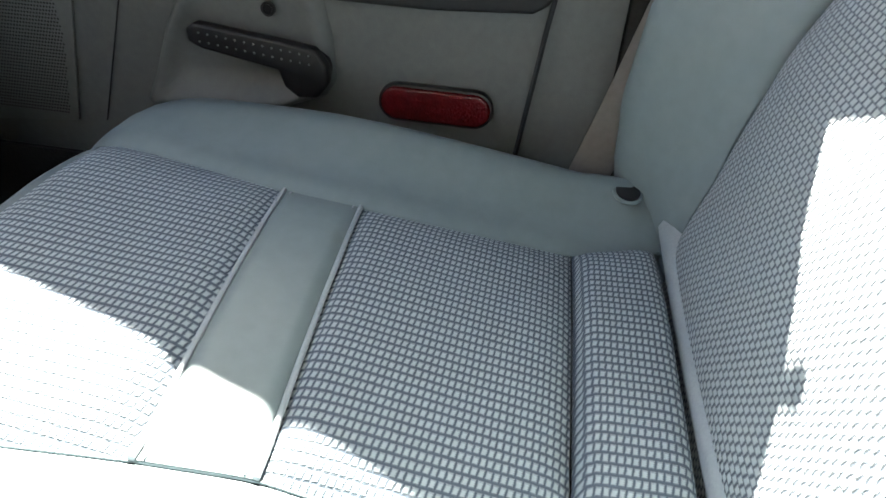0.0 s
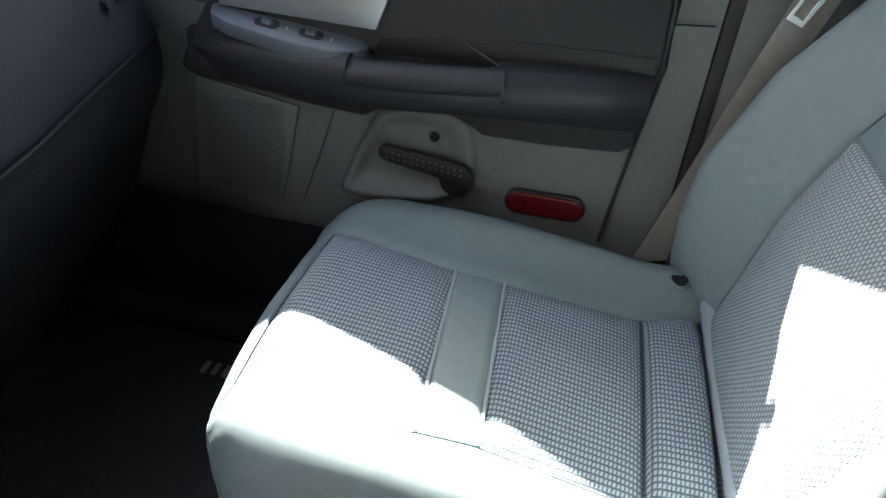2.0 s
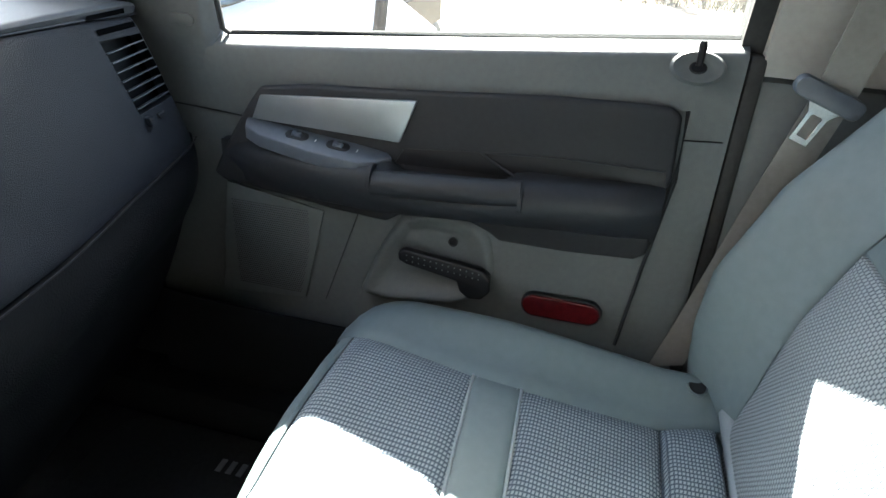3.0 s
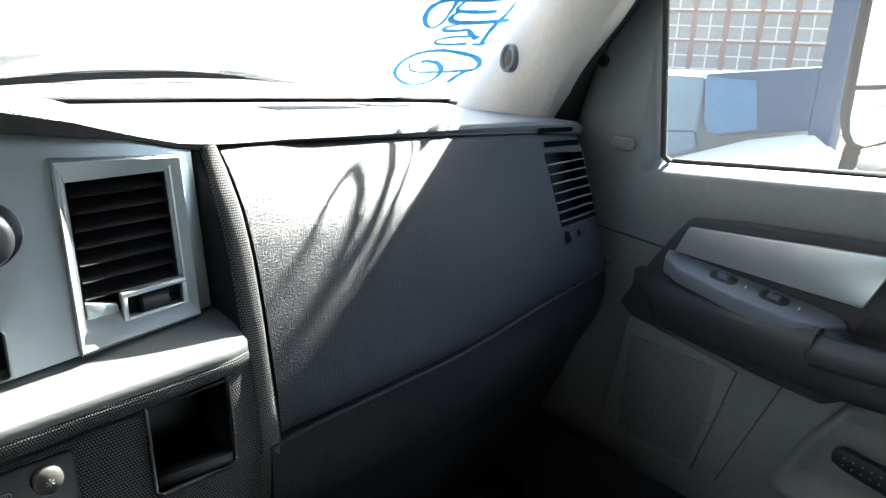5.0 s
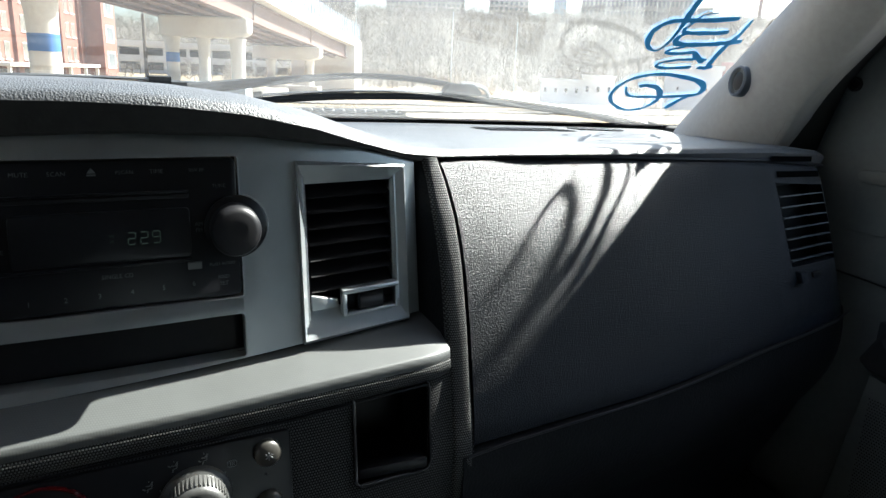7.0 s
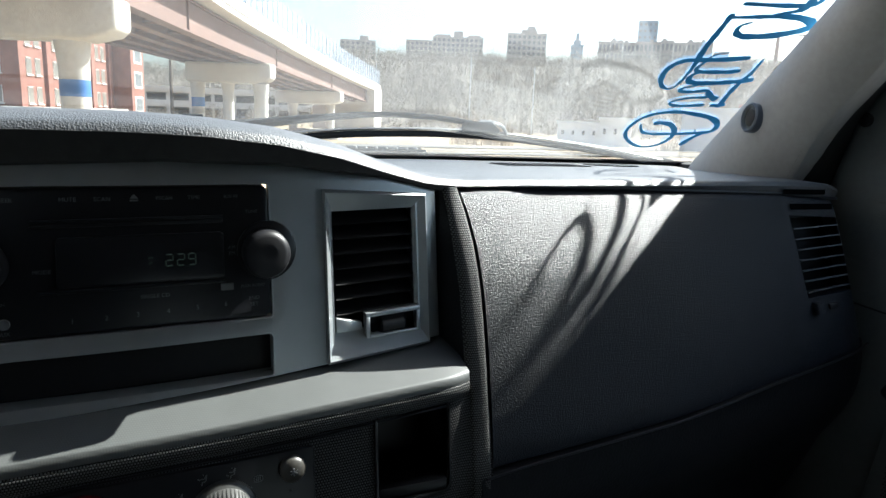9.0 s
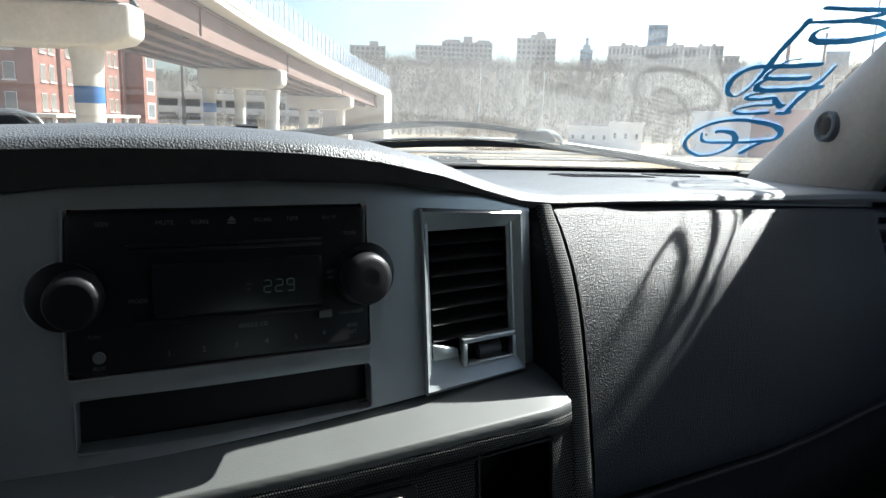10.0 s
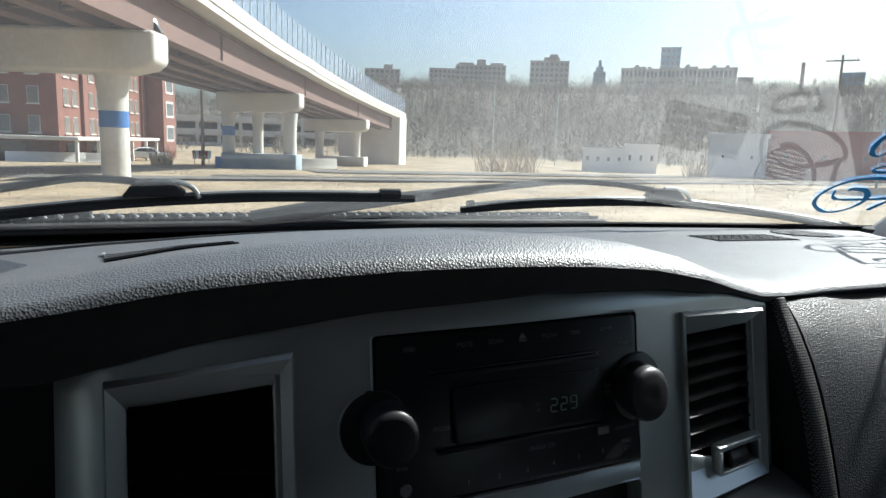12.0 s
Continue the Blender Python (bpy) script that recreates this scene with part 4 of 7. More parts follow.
VENTSLAT = surface("vent slat plastic", (0.006, 0.006, 0.007), (0.009, 0.009, 0.010), 0.6, spec=0.12)
SPK = (0.684, 0.976, 0.044)


def joint_z(x):
    """The joint between the top pad and the passenger face."""
    return along(((0.27, 1.3925), (0.45, 1.3885), (0.69, 1.3815), (0.83, 1.3700)), x)


CHEEK = 0.0195


def cheek_line(z):
    """The cheek's outer edge beside the glove box: its x and y at a height."""
    x1 = along(((1.15, 0.266), (1.25, 0.2685), (1.31, 0.2700), (1.345, 0.2688), (1.375, 0.2648), (1.396, 0.2605)), z)
    k = max(z, 1.15)
    return x1, face(x1, k)[1] - 0.0075 + 0.105 * max(0.0, 1.15 - z)


def cheek_wide(z):
    return CHEEK - 0.0045 * smoothstep(1.34, 1.396, z)


def dashboard():
    d = thing("dashboard", (0.0, 0.75, 1.0), "slate grey grained dashboard, sunlit along the top", "dashboard")

    def spaced(u):
        return lerp(-0.88, 0.86, u)
    part("top_pad", sheet(lambda u, v: dash_top(spaced(u), v ** 1.6), 110, 30, 0.012, (0, 1, -0.25)), DASH_LIT, d, "grained top pad", smooth=60)
    part("pad_edge", sheet(lambda u, v: (lerp(0.262, 0.86, u), edge_y(lerp(0.262, 0.86, u)) + 0.007 * smoothstep(0.26, 0.33, lerp(0.262, 0.86, u)) + 0.003 * v, lerp(lip_z(lerp(0.262, 0.86, u)) - 0.005, joint_z(lerp(0.262, 0.86, u)) + 0.0005, v)), 40, 3, 0.02, (0, 1, 0)), DASH_LIT, d, smooth=60)
    # front of the overhang above the stack
    def under(u, v):
        x = lerp(-0.30, 0.262, u)
        ye, yb = edge_y(x) + 0.001, stack_y(x, 1.40) + 0.008
        zt, zb = lip_z(x) - 0.003, min(lip_z(x) - 0.0045, bezel_top(x) + 0.003)
        if v <= 0.5:
            return (x, ye + 0.002 * v, lerp(zt, zb, v * 2))
        return (x, lerp(ye + 0.001, yb, v * 2 - 1), lerp(zb, min(zb, bezel_top(x) - 0.002), v * 2 - 1))
    b = sheet(under, 60, 8, 0.004, (0, 0.7, 0.3))
    part("overhang", b, RUBBER, d, "dark underside of the overhang")
    # the face: glove box door running into the end panel, with the opening for the end vent
    us = sorted([lerp(0, 0.755, i / 40) for i in range(41)] + [0.768, 0.78, 0.81, 0.84, 0.87, 0.90, 0.945, 0.951, 0.958, 0.978, 1.0])
    vs = [0, 0.02, 0.1, 0.2, 0.3, 0.36, 0.40, 0.5, 0.6, 0.7, 0.8, 0.888, 0.93, 0.975, 1.0]

    def face_at(u, v):
        u, v = us[round(u * (len(us) - 1))], vs[round(v * (len(vs) - 1))]
        z = lerp(lerp(1.166, 1.192, u), joint_z(lerp(0.268, 0.822, u)) - 0.0022, v)
        x = lerp(cheek_line(z)[0] + 0.0022, 0.822, u)
        x += (1.3555 - z) * 0.16 * smoothstep(0.45, 0.745, u)
        p = face(x, z, 0.006 - 0.035 * smoothstep(0.93, 1, u) ** 2)
        return (p[0], p[1] + 0.004 * abs(2 * v - 1) ** 20, p[2])
    hole = lambda i, j: 0.767 < us[i] < 0.944 and 0.39 < vs[j] < 0.88
    part("glove_box_door", sheet(face_at, len(us) - 1, len(vs) - 1, 0.02, (0, 1, 0), hole), DASH_SHADE, d, "grained glove box door", smooth=60)
    part("face", sheet(lambda u, v: face(lerp(0.272, 0.66, u), lerp(lerp(1.163, 1.182, u), 1.3765, v), -0.022), 20, 8, 0.006, (0, 1, 0)), LOWDASH, d, "grained face behind the glove box door")
    part("edge_line", tube([(x, face(x, joint_z(x))[1] + 0.001, joint_z(x)) for x in [lerp(0.272, 0.82, i / 20) for i in range(21)]], 0.0018, 6), BLACK, d, "dark joint under the top pad")
    # lower dash sweeping forward under the glove box
    def low(u, v):
        x = lerp(0.255, 0.845, u)
        z0 = lerp(1.163, 1.194, (x - 0.272) / 0.56)
        p = face(x, z0, 0.012)
        z = lerp(z0, 0.80, v)
        return (x, p[1] + 0.006 + 0.16 * v ** 1.4 - 0.012 * math.sin(math.pi * min(1, v * 3)), z)
    part("lower_panel", sheet(low, 24, 24, 0.01, (0, 1, 0)), LOWDASH, d, "dark lower dash panel", smooth=60)
    part("lower_panel_joint", tube([(x, face(x, lerp(1.163, 1.194, (x - 0.272) / 0.56), 0.010)[1], lerp(1.165, 1.196, (x - 0.272) / 0.56)) for x in [lerp(0.258, 0.83, i / 14) for i in range(15)]], 0.0013, 6), BLACK, d)
    part("latch_ridge", tube([(0.47, 0.560, 1.075), (0.53, 0.568, 1.095), (0.57, 0.575, 1.115)], 0.004, 6), LOWDASH, d)
    # patterned side cheek between stack and glove box, and the shaded wall behind it
    def cheek(u, v):
        z = lerp(0.98, 1.394, v)
        x1, y1 = cheek_line(z)
        return (lerp(x1 - cheek_wide(z), x1, u), y1 - 0.0012 * math.sin(math.pi * u) + 0.004 * smoothstep(0.86, 1.0, u) + 0.003 * smoothstep(0.12, 0.0, u), z)
    part("side_cheek", sheet(cheek, 12, 44, 0.004, (0.1, 1, 0)), CARBON_LIP, d, "finely patterned dark side trim", smooth=60)

    def recess(u, v):
        z = lerp(1.236, 1.392, v)
        x1, y1 = cheek_line(z)
        return (lerp(0.2365, x1 - cheek_wide(z) + 0.001, u), lerp(stack_y(0.2365, max(z, 1.27)) + 0.010 * (1 - u), y1 + 0.004, u ** 1.6), z)
    part("recess_wall", sheet(recess, 8, 14, 0.003, (0.5, 0.3, 0)), LOWDASH, d, "shaded wall beside the bezel")
    # defroster slots on the top
    def top_z(x, y):
        return dash_top(x, (y - edge_y(x)) / (glass_edge(x) + 0.02 - edge_y(x)))[2]
    far, near, tip = Vector((-0.2535, 0.790)), Vector((-0.2370, 0.668)), Vector((-0.157, 0.668))

    def in_slot(u, w, up):
        """A place in the tapering slot: u along it to its tip, w from its far to its near side."""
        p = far.lerp(near, w).lerp(tip + (far - near) * 0.16 * (0.5 - w), u)
        return (p.x, p.y, top_z(p.x, p.y) + up)
    # flat black sheet holds the shade inside the slot
    v = part("defroster_slot", sheet(lambda u, w: in_slot(u, w, 0.0010), 20, 8, 0.002), MATTE, d, "dark tapering defroster slot")
    for w0 in (0.20, 0.46, 0.72):
        part("slat", sheet(lambda u, w: in_slot(u * 0.97, w0 + 0.085 * w, 0.0020), 20, 1, 0.0008), DASH_LIT, v)
    part("slot_end", sheet(lambda u, w: in_slot(0.012 - 0.03 * u, lerp(-0.04, 0.30, w), 0.0022), 2, 4, 0.0010), SILVER, v, "bright silver end of the slot")
    # defroster outlet: a flat black sheet for the shaded well, crossed by bars, eleven cells by four
    def laid(bm):
        for v in bm.verts:
            v.co.z += top_z(v.co.x, v.co.y)
        return bm
    gx0, gx1, gy0, gy1 = 0.464, 0.596, 0.905, 0.962
    gr = part("defroster_grille", sheet(lambda u, v: (lambda x, y: (x, y, top_z(x, y) + 0.0006))(lerp(gx0 - 0.004, gx1 + 0.004, u), lerp(gy0 - 0.004, gy1 + 0.004, v)), 12, 10, 0.002), MATTE, d, "gridded defroster outlet")
    for k in range(12):
        x = lerp(gx0, gx1, k / 11)
        part("grille_bar", sheet(lambda u, v: (lambda p, y: (p, y, top_z(p, y) + 0.0016))(x + lerp(-0.0007, 0.0007, u), lerp(gy0, gy1, v)), 1, 8, 0.0008), DASH_LIT, gr)
    for k in range(5):
        y = lerp(gy0, gy1, k / 4)
        part("grille_bar", sheet(lambda u, v: (lambda p, q: (p, q, top_z(p, q) + 0.0019))(lerp(gx0 - 0.002, gx1 + 0.002, u), y + lerp(-0.0009, 0.0009, v)), 10, 1, 0.0008), DASH_LIT, gr)
    # round slatted speaker cover beside it
    sx, sy, sr = SPK
    sp = part("speaker_cover", laid(moved(lathe([(0.001, 0.0012), (sr * 0.35, 0.0012), (sr * 0.7, 0.0012), (sr, 0.0012), (sr, -0.004)], 36), Matrix.Translation((sx, sy, 0)))), VENTSLAT, d, "round slatted speaker cover")
    for k in range(13):
        y = sy + lerp(-sr, sr, (k + 0.5) / 13)
        h = math.sqrt(max(0.0, sr * sr - (y - sy) ** 2)) * 0.98
        part("grille_bar", laid(box(sx - h, sx + h, y - 0.0016, y + 0.0016, 0.0006, 0.0018)), DASH_LIT, sp)
    part("long_slot", tube([(x, 1.02 - 0.06 * (x + 0.2) ** 2, top_z(x, 1.02 - 0.06 * (x + 0.2) ** 2) + 0.001) for x in [lerp(-0.60, -0.05, i / 12) for i in range(13)]], [0.005 - 0.0045 * (i / 12) ** 3 for i in range(13)], 6, 0.4), BLACK, d, "long windshield defroster slot")
    return d


dashboard()


def slatted_vent(name, x0, x1, z0, z1, place, n, label, mat=None, flat=False):
    """A vent: dark cavity, slats across it and a thumb wheel; place maps flat x, depth, z to the dash."""
    def put(bm):
        for v in bm.verts:
            v.co = place(v.co.x, v.co.y, v.co.z)
        return bm
    v = thing(name, place((x0 + x1) / 2, 0.02, z0), label, "air vent", "dash vents")
    b = box(x0 - 0.002, x1 + 0.002, 0.030, 0.033, z0 - 0.002, z1 + 0.002)
    for xa, xb, za, zb in ((x0 - 0.002, x0, z0, z1), (x1, x1 + 0.002, z0, z1), (x0 - 0.002, x1 + 0.002, z0 - 0.002, z0), (x0 - 0.002, x1 + 0.002, z1, z1 + 0.002)):
        box(xa, xb, 0.004, 0.031, za, zb, bm=b)
    part("cavity", put(b), VENTSLAT, v)
    for k in range(n):
        z = lerp(z0, z1, (k + 0.5) / n)
        h = (z1 - z0) / n
        b = prism([(0.001, z - h * 0.36), (0.003, z - h * 0.42), (0.017, z + h * 0.22), (0.016, z + h * 0.34)], "x", x0 + 0.001, x1 - 0.001)
        if flat:
            b = prism([(0.002, z - h * 0.56), (0.002, z - h * 0.45), (0.012, z - h * 0.66), (0.012, z - h * 0.72)], "x", x0 + 0.001, x1 - 0.001)
            if k == 0:
                continue
        part("slat", put(b), mat or VENTSLAT, v)
    return v, put




def bezel():
    """Silver stack bezel with openings for radio, slot and two vents."""
    t = thing("centre_bezel", (0.0, 0.56, 1.25), "brushed silver centre stack bezel with rectangular openings", "dash trim")
    holes = [(-0.0905, 0.0935, 1.304, 1.401), (-0.0875, 0.0925, 1.261, 1.2915), (0.1415, 0.2175, 1.272, 1.384), (-0.2195, -0.1435, 1.272, 1.384)]
    xs = sorted({-0.246, 0.238} | {x for h in holes for x in h[:2]} | {lerp(-0.246, 0.238, i / 30) for i in range(31)})
    zs = [1.261, 1.272, 1.2915, 1.304, 1.384, 1.401]
    b = bmesh.new()
    cache = {}

    def vert(x, z):
        key = (round(x, 5), round(z, 5))
        if key not in cache:
            cache[key] = b.verts.new((x, 0, z))
        return cache[key]
    for xa, xb in zip(xs, xs[1:]):
        mid = (xa + xb) / 2

        def level(x):
            lo, hi = bezel_bottom(x), bezel_top(x)
            return [lo] + [max(lo + 0.0004 * (i + 1), min(hi - 0.0004 * (6 - i), z)) for i, z in enumerate(zs)] + [hi]
        la, lb = level(xa), level(xb)
        for i in range(len(la) - 1):
            zm = (la[i] + la[i + 1] + lb[i] + lb[i + 1]) / 4
            if any(h[0] < mid < h[1] and h[2] < zm < h[3] for h in holes):
                continue
            b.faces.new((vert(xa, la[i]), vert(xb, lb[i]), vert(xb, lb[i + 1]), vert(xa, la[i + 1])))
    geo = bmesh.ops.extrude_face_region(b, geom=b.faces[:])
    for v in [g for g in geo["geom"] if isinstance(g, bmesh.types.BMVert)]:
        v.co.y += 0.016
    bmesh.ops.recalc_face_normals(b, faces=b.faces)
    bevel(b, 0.0012, 1, 50)
    part("plate", stack(b), SILVER, t)
    # the plate rolls back along its top and at the driver's end
    def top_roll(u, v):
        x = lerp(-0.246, 0.238, u)
        a = radians(95 * v)
        return (x, 0.0045 * (1 - math.cos(a)), bezel_top(x) - 0.001 + 0.0045 * math.sin(a))
    part("top_roll", stack(sheet(top_roll, 50, 8, 0.001, (0, 1, -0.5))), SILVER, t, "rolled upper edge", smooth=60)

    def end_roll(u, v):
        a = radians(100 * u)
        return (-0.245 - 0.008 * math.sin(a), 0.008 * (1 - math.cos(a)), lerp(bezel_bottom(-0.245), bezel_top(-0.245), v))
    part("end_roll", stack(sheet(end_roll, 10, 12, 0.001, (0.5, 1, 0))), SILVER, t, "rolled end", smooth=60)
    # raised chamfered frames round the vents
    for side, (x0, x1) in (("right", (0.135, 0.227)), ("left", (-0.226, -0.134))):
        z0, z1 = 1.262, 1.396
        xi0, xi1, zi0, zi1 = x0 + 0.008, x1 - 0.012, z0 + 0.022, z1 - 0.018
        if side == "left":
            xi0, xi1 = x0 + 0.010, x1 - 0.010
        o = [(x0, z0), (x1, z0 + 0.003), (x1, z1 - 0.006), (x0, z1)] if side == "right" else [(x0, z0), (x1, z0), (x1, z1), (x0, z1 - 0.013)]
        i = [(xi0, zi0), (xi1, zi0), (xi1, zi1), (xi0, zi1)] if side == "right" else [(xi0, zi0), (xi1, zi0), (xi1, zi1), (xi0, zi1 - 0.010)]
        fb = bmesh.new()
        rings = [[fb.verts.new((x, w, z)) for x, z in pts] for pts, w in ((o, 0.0), (o, -0.004), ([(lerp(a[0], c[0], 0.12), lerp(a[1], c[1], 0.12)) for a, c in zip(o, i)], -0.006), (i, 0.004), (i, 0.02))]
        for p, q in zip(rings, rings[1:]):
            for k in range(4):
                fb.faces.new((p[k], p[(k + 1) % 4], q[(k + 1) % 4], q[k]))
        bevel(fb, 0.0008, 1, 20)
        part("vent_frame", stack(fb), SILVER, t, "chamfered silver vent frame", smooth=25)
        place = lambda x, y, z: (x, stack_y(x, z) + y, z)
        v, put = slatted_vent("air_vent", xi0, xi1, zi0, zi1, place, 8, "black slatted dash vent in a silver frame")
        # thumb wheel in a small silver frame at the outer low corner
        fx0, fx1 = (xi0 + 0.024, xi1 + 0.002) if side == "right" else (xi0 - 0.002, xi1 - 0.024)
        fb = bmesh.new()
        for xa, xb, za, zb in ((fx0, fx1, zi0 + 0.0105, zi0 + 0.014), (fx0, fx0 + 0.0036, zi0 - 0.006, zi0 + 0.0104), (fx1 - 0.0036, fx1, zi0 - 0.006, zi0 + 0.0104), (fx0 + 0.0037, fx1 - 0.0037, zi0 - 0.006, zi0 - 0.004)):
            box(xa, xb, -0.006, 0.004, za, zb, 0.0006, bm=fb)
        part("thumb_frame", put(fb), SILVER, v, "silver thumb wheel frame")
        part("wheel_well", put(box(fx0 + 0.0037, fx1 - 0.0037, 0.002, 0.004, zi0 - 0.004, zi0 + 0.0104)), VENTSLAT, v)
        part("thumb_wheel", put(moved(lathe([(0.012, -0.012), (0.0145, -0.010), (0.0145, 0.010), (0.012, 0.012)], 24), Matrix.Translation(((fx0 + fx1) / 2, 0.009, zi0 + 0.001)) @ Matrix.Rotation(radians(90), 4, "Y") @ Matrix.Diagonal((0.6, 1, 1, 1)))), BLACK, v)
        if side == "right":
            part("corner_insert", put(prism([(xi0, zi0), (xi0 + 0.022, zi0), (xi0 + 0.022, zi0 + 0.006), (xi0, zi0 + 0.012)], "y", 0.0, 0.006, 0.001)), SILVER, v)
    b = box(-0.0875, 0.0925, 0.016, 0.075, 1.261, 1.2915)
    part("slot_box", stack(b), BLACK, t, "open black storage slot")
    ring = rounded(-0.0880, 0.0930, 1.2605, 1.2920, 0.003, 3)
    part("slot_rim", stack(tube([(x, -0.0004, z) for x, z in ring + ring[:1]], 0.0006, 6)), SILVER, t)
    return t


bezel()


def smooth_corner(pts, r=0.003, n=4):
    """A line of straight runs whose inner corners are rounded."""
    out = [pts[0]]
    for a, c, e in zip(pts, pts[1:], pts[2:]):
        a, c, e = Vector(a), Vector(c), Vector(e)
        p, q = c + (a - c).normalized() * r, c + (e - c).normalized() * r
        out += [tuple(p.lerp(c, t).lerp(c.lerp(q, t), t)) for t in [i / n for i in range(n + 1)]]
    return out + [pts[-1]]


def radio():
    r = thing("car_radio", (0.0, 0.56, 1.30), "black single disc car radio with two round knobs", "car radio")
    pts = rounded(-0.0895, 0.0920, 1.3055, 1.3995, 0.004, 3)
    part("faceplate", stack(prism(pts, "y", -0.0015, 0.02, 0.001)), GLOSS, r)
    for x, z, rad in ((0.0925, 1.353, 0.0215), (-0.0885, 1.352, 0.0198)):
        part("knob_surround", stack(moved(lathe([(rad, 0.0), (rad, 0.003), (rad - 0.0015, 0.0038)], 40), Matrix.Translation((x - 0.002, 0.0, z)) @ Matrix.Rotation(radians(90), 4, "X"))), GLOSS, r)
        kx = x - 0.0035 if x > 0 else x + 0.004
        part("knob", stack(moved(lathe([(rad - 0.0045, 0.0), (rad - 0.0045, 0.014), (rad - 0.006, 0.0168), (rad - 0.009, 0.0178), (0.003, 0.0172)], 40), Matrix.Translation((kx, -0.0035, z)) @ Matrix.Rotation(radians(90), 4, "X"))), BLACK, r, "ribbed black knob")
        part("chrome_line", stack(tube([(x - 0.002 + (rad + 0.0006) * math.cos(a), -0.002, z + (rad + 0.0006) * math.sin(a)) for a in [math.radians(-75 + 150 * k / 24 + (0 if x > 0 else 180)) for k in range(25)]], 0.0006, 5)), SILVER, r)
    edge = [(-0.0915, 1.3365), (-0.0915, 1.3035), (0.0935, 1.3035), (0.0935, 1.3325)]
    part("bright_line", stack(tube([(x, -0.0008, z) for x, z in smooth_corner(edge)], 0.0007, 6)), SILVER, r, "thin bright outline")
    edge = [(-0.0915, 1.369), (-0.0915, 1.4015), (0.0935, 1.4015), (0.0935, 1.374)]
    part("bright_line", stack(tube([(x, -0.0008, z) for x, z in smooth_corner(edge)], 0.0007, 6)), SILVER, r, "thin bright outline")
    part("display", stack(prism(rounded(-0.044, 0.060, 1.336, 1.368, 0.003, 3), "y", -0.0022, 0.0, 0.0004)), GLOSS, r, "dark display window")
    part("disc_slot", stack(box(-0.058, 0.060, -0.0026, 0.0, 1.3745, 1.3775, 0.0006)), BLACK, r)
    part("disc_lip", stack(box(-0.058, 0.060, -0.0032, -0.0005, 1.3785, 1.3795, 0.0004)), GLOSS, r)
    part("lower_lip", stack(box(-0.055, 0.060, -0.0034, -0.0005, 1.3325, 1.3342, 0.0005)), GLOSS, r)

    def word(text, x, z, size, mat=None, name="lettering"):
        lettering(text, size * 0.82, mat or LEGEND, r, lambda a, c: Vector((x + a, stack_y(x + a, z + c) - 0.0028, z + c)), name)
    for text, x, z, size in (("SEEK", -0.070, 1.3925, 0.0045), ("MUTE", -0.036, 1.3925, 0.0048), ("SCAN", -0.016, 1.3925, 0.0048), ("PSCAN", 0.022, 1.3925, 0.0042), ("TIME", 0.041, 1.3925, 0.0048),
                             ("RW FF", 0.066, 1.3925, 0.0042), ("TUNE", 0.080, 1.3815, 0.0042), ("AM", 0.0655, 1.3565, 0.0045), ("FM", 0.0655, 1.3525, 0.0045), ("PUSH AUDIO", 0.0795, 1.3285, 0.0036),
                             ("RND", 0.080, 1.3195, 0.0045), ("SET", 0.080, 1.3150, 0.0045), ("SINGLE CD", 0.014, 1.3270, 0.0046), ("1", -0.036, 1.3145, 0.0055), ("2", -0.016, 1.3150, 0.0055), ("3", 0.003, 1.3155, 0.0055),
                             ("4", 0.022, 1.3160, 0.0055), ("5", 0.041, 1.3165, 0.0055), ("6", 0.060, 1.3170, 0.0055), ("MODE", -0.052, 1.347, 0.0046), ("AUX", -0.074, 1.3098, 0.0042), ("PUSH", -0.076, 1.328, 0.0034)):
        word(text, x, z, size)
    # clock: three digits of thin straight bars
    lit = {"2": "abged", "9": "abcdfg"}
    bars = {"a": (0.5, 1.0, 0), "b": (1.0, 0.75, 1), "c": (1.0, 0.25, 1), "d": (0.5, 0.0, 0), "e": (0.0, 0.25, 1), "f": (0.0, 0.75, 1), "g": (0.5, 0.5, 0)}
    for k, digit in enumerate("229"):
        b = bmesh.new()
        for name in lit[digit]:
            u, v, upright = bars[name]
            x, z = 0.0215 + k * 0.0074 + u * 0.0046, 1.3465 + v * 0.0076
            hx, hz = (0.0003, 0.0015) if upright else (0.0018, 0.0003)
            box(x - hx, x + hx, -0.0028, -0.0022, z - hz, z + hz, bm=b)
        part("clock_digit", stack(b), DIGIT, r, "dim green clock digit")
    word("FM", 0.012, 1.3525, 0.0030, DIGIT)
    word("ST", 0.012, 1.3490, 0.0030, DIGIT)
    part("eject_mark", stack(prism([(0.0005, 1.3925), (0.0055, 1.3925), (0.003, 1.3955)], "y", -0.0026, -0.001)), LEGEND, r)
    part("eject_bar", stack(box(0.0005, 0.0055, -0.0026, -0.001, 1.3908, 1.3916)), LEGEND, r)
    part("disc_badge", stack(box(0.057, 0.066, -0.0026, -0.001, 1.3265, 1.3315, 0.0006)), LEGEND, r)
    part("aux_socket", stack(moved(lathe([(0.0018, 0.0005), (0.0032, 0.001), (0.0036, 0.0)], 16), Matrix.Translation((-0.074, -0.0012, 1.3155)) @ Matrix.Rotation(radians(90), 4, "X"))), LEGEND, r)
    return r


DIGIT = bpy.data.materials.new("lit green digits")
DIGIT.use_nodes = True
DIGIT.node_tree.nodes["Principled BSDF"].inputs["Base Color"].default_value = (0.05, 0.08, 0.06, 1)
DIGIT.node_tree.nodes["Principled BSDF"].inputs["Emission Color"].default_value = (0.55, 0.75, 0.6, 1)
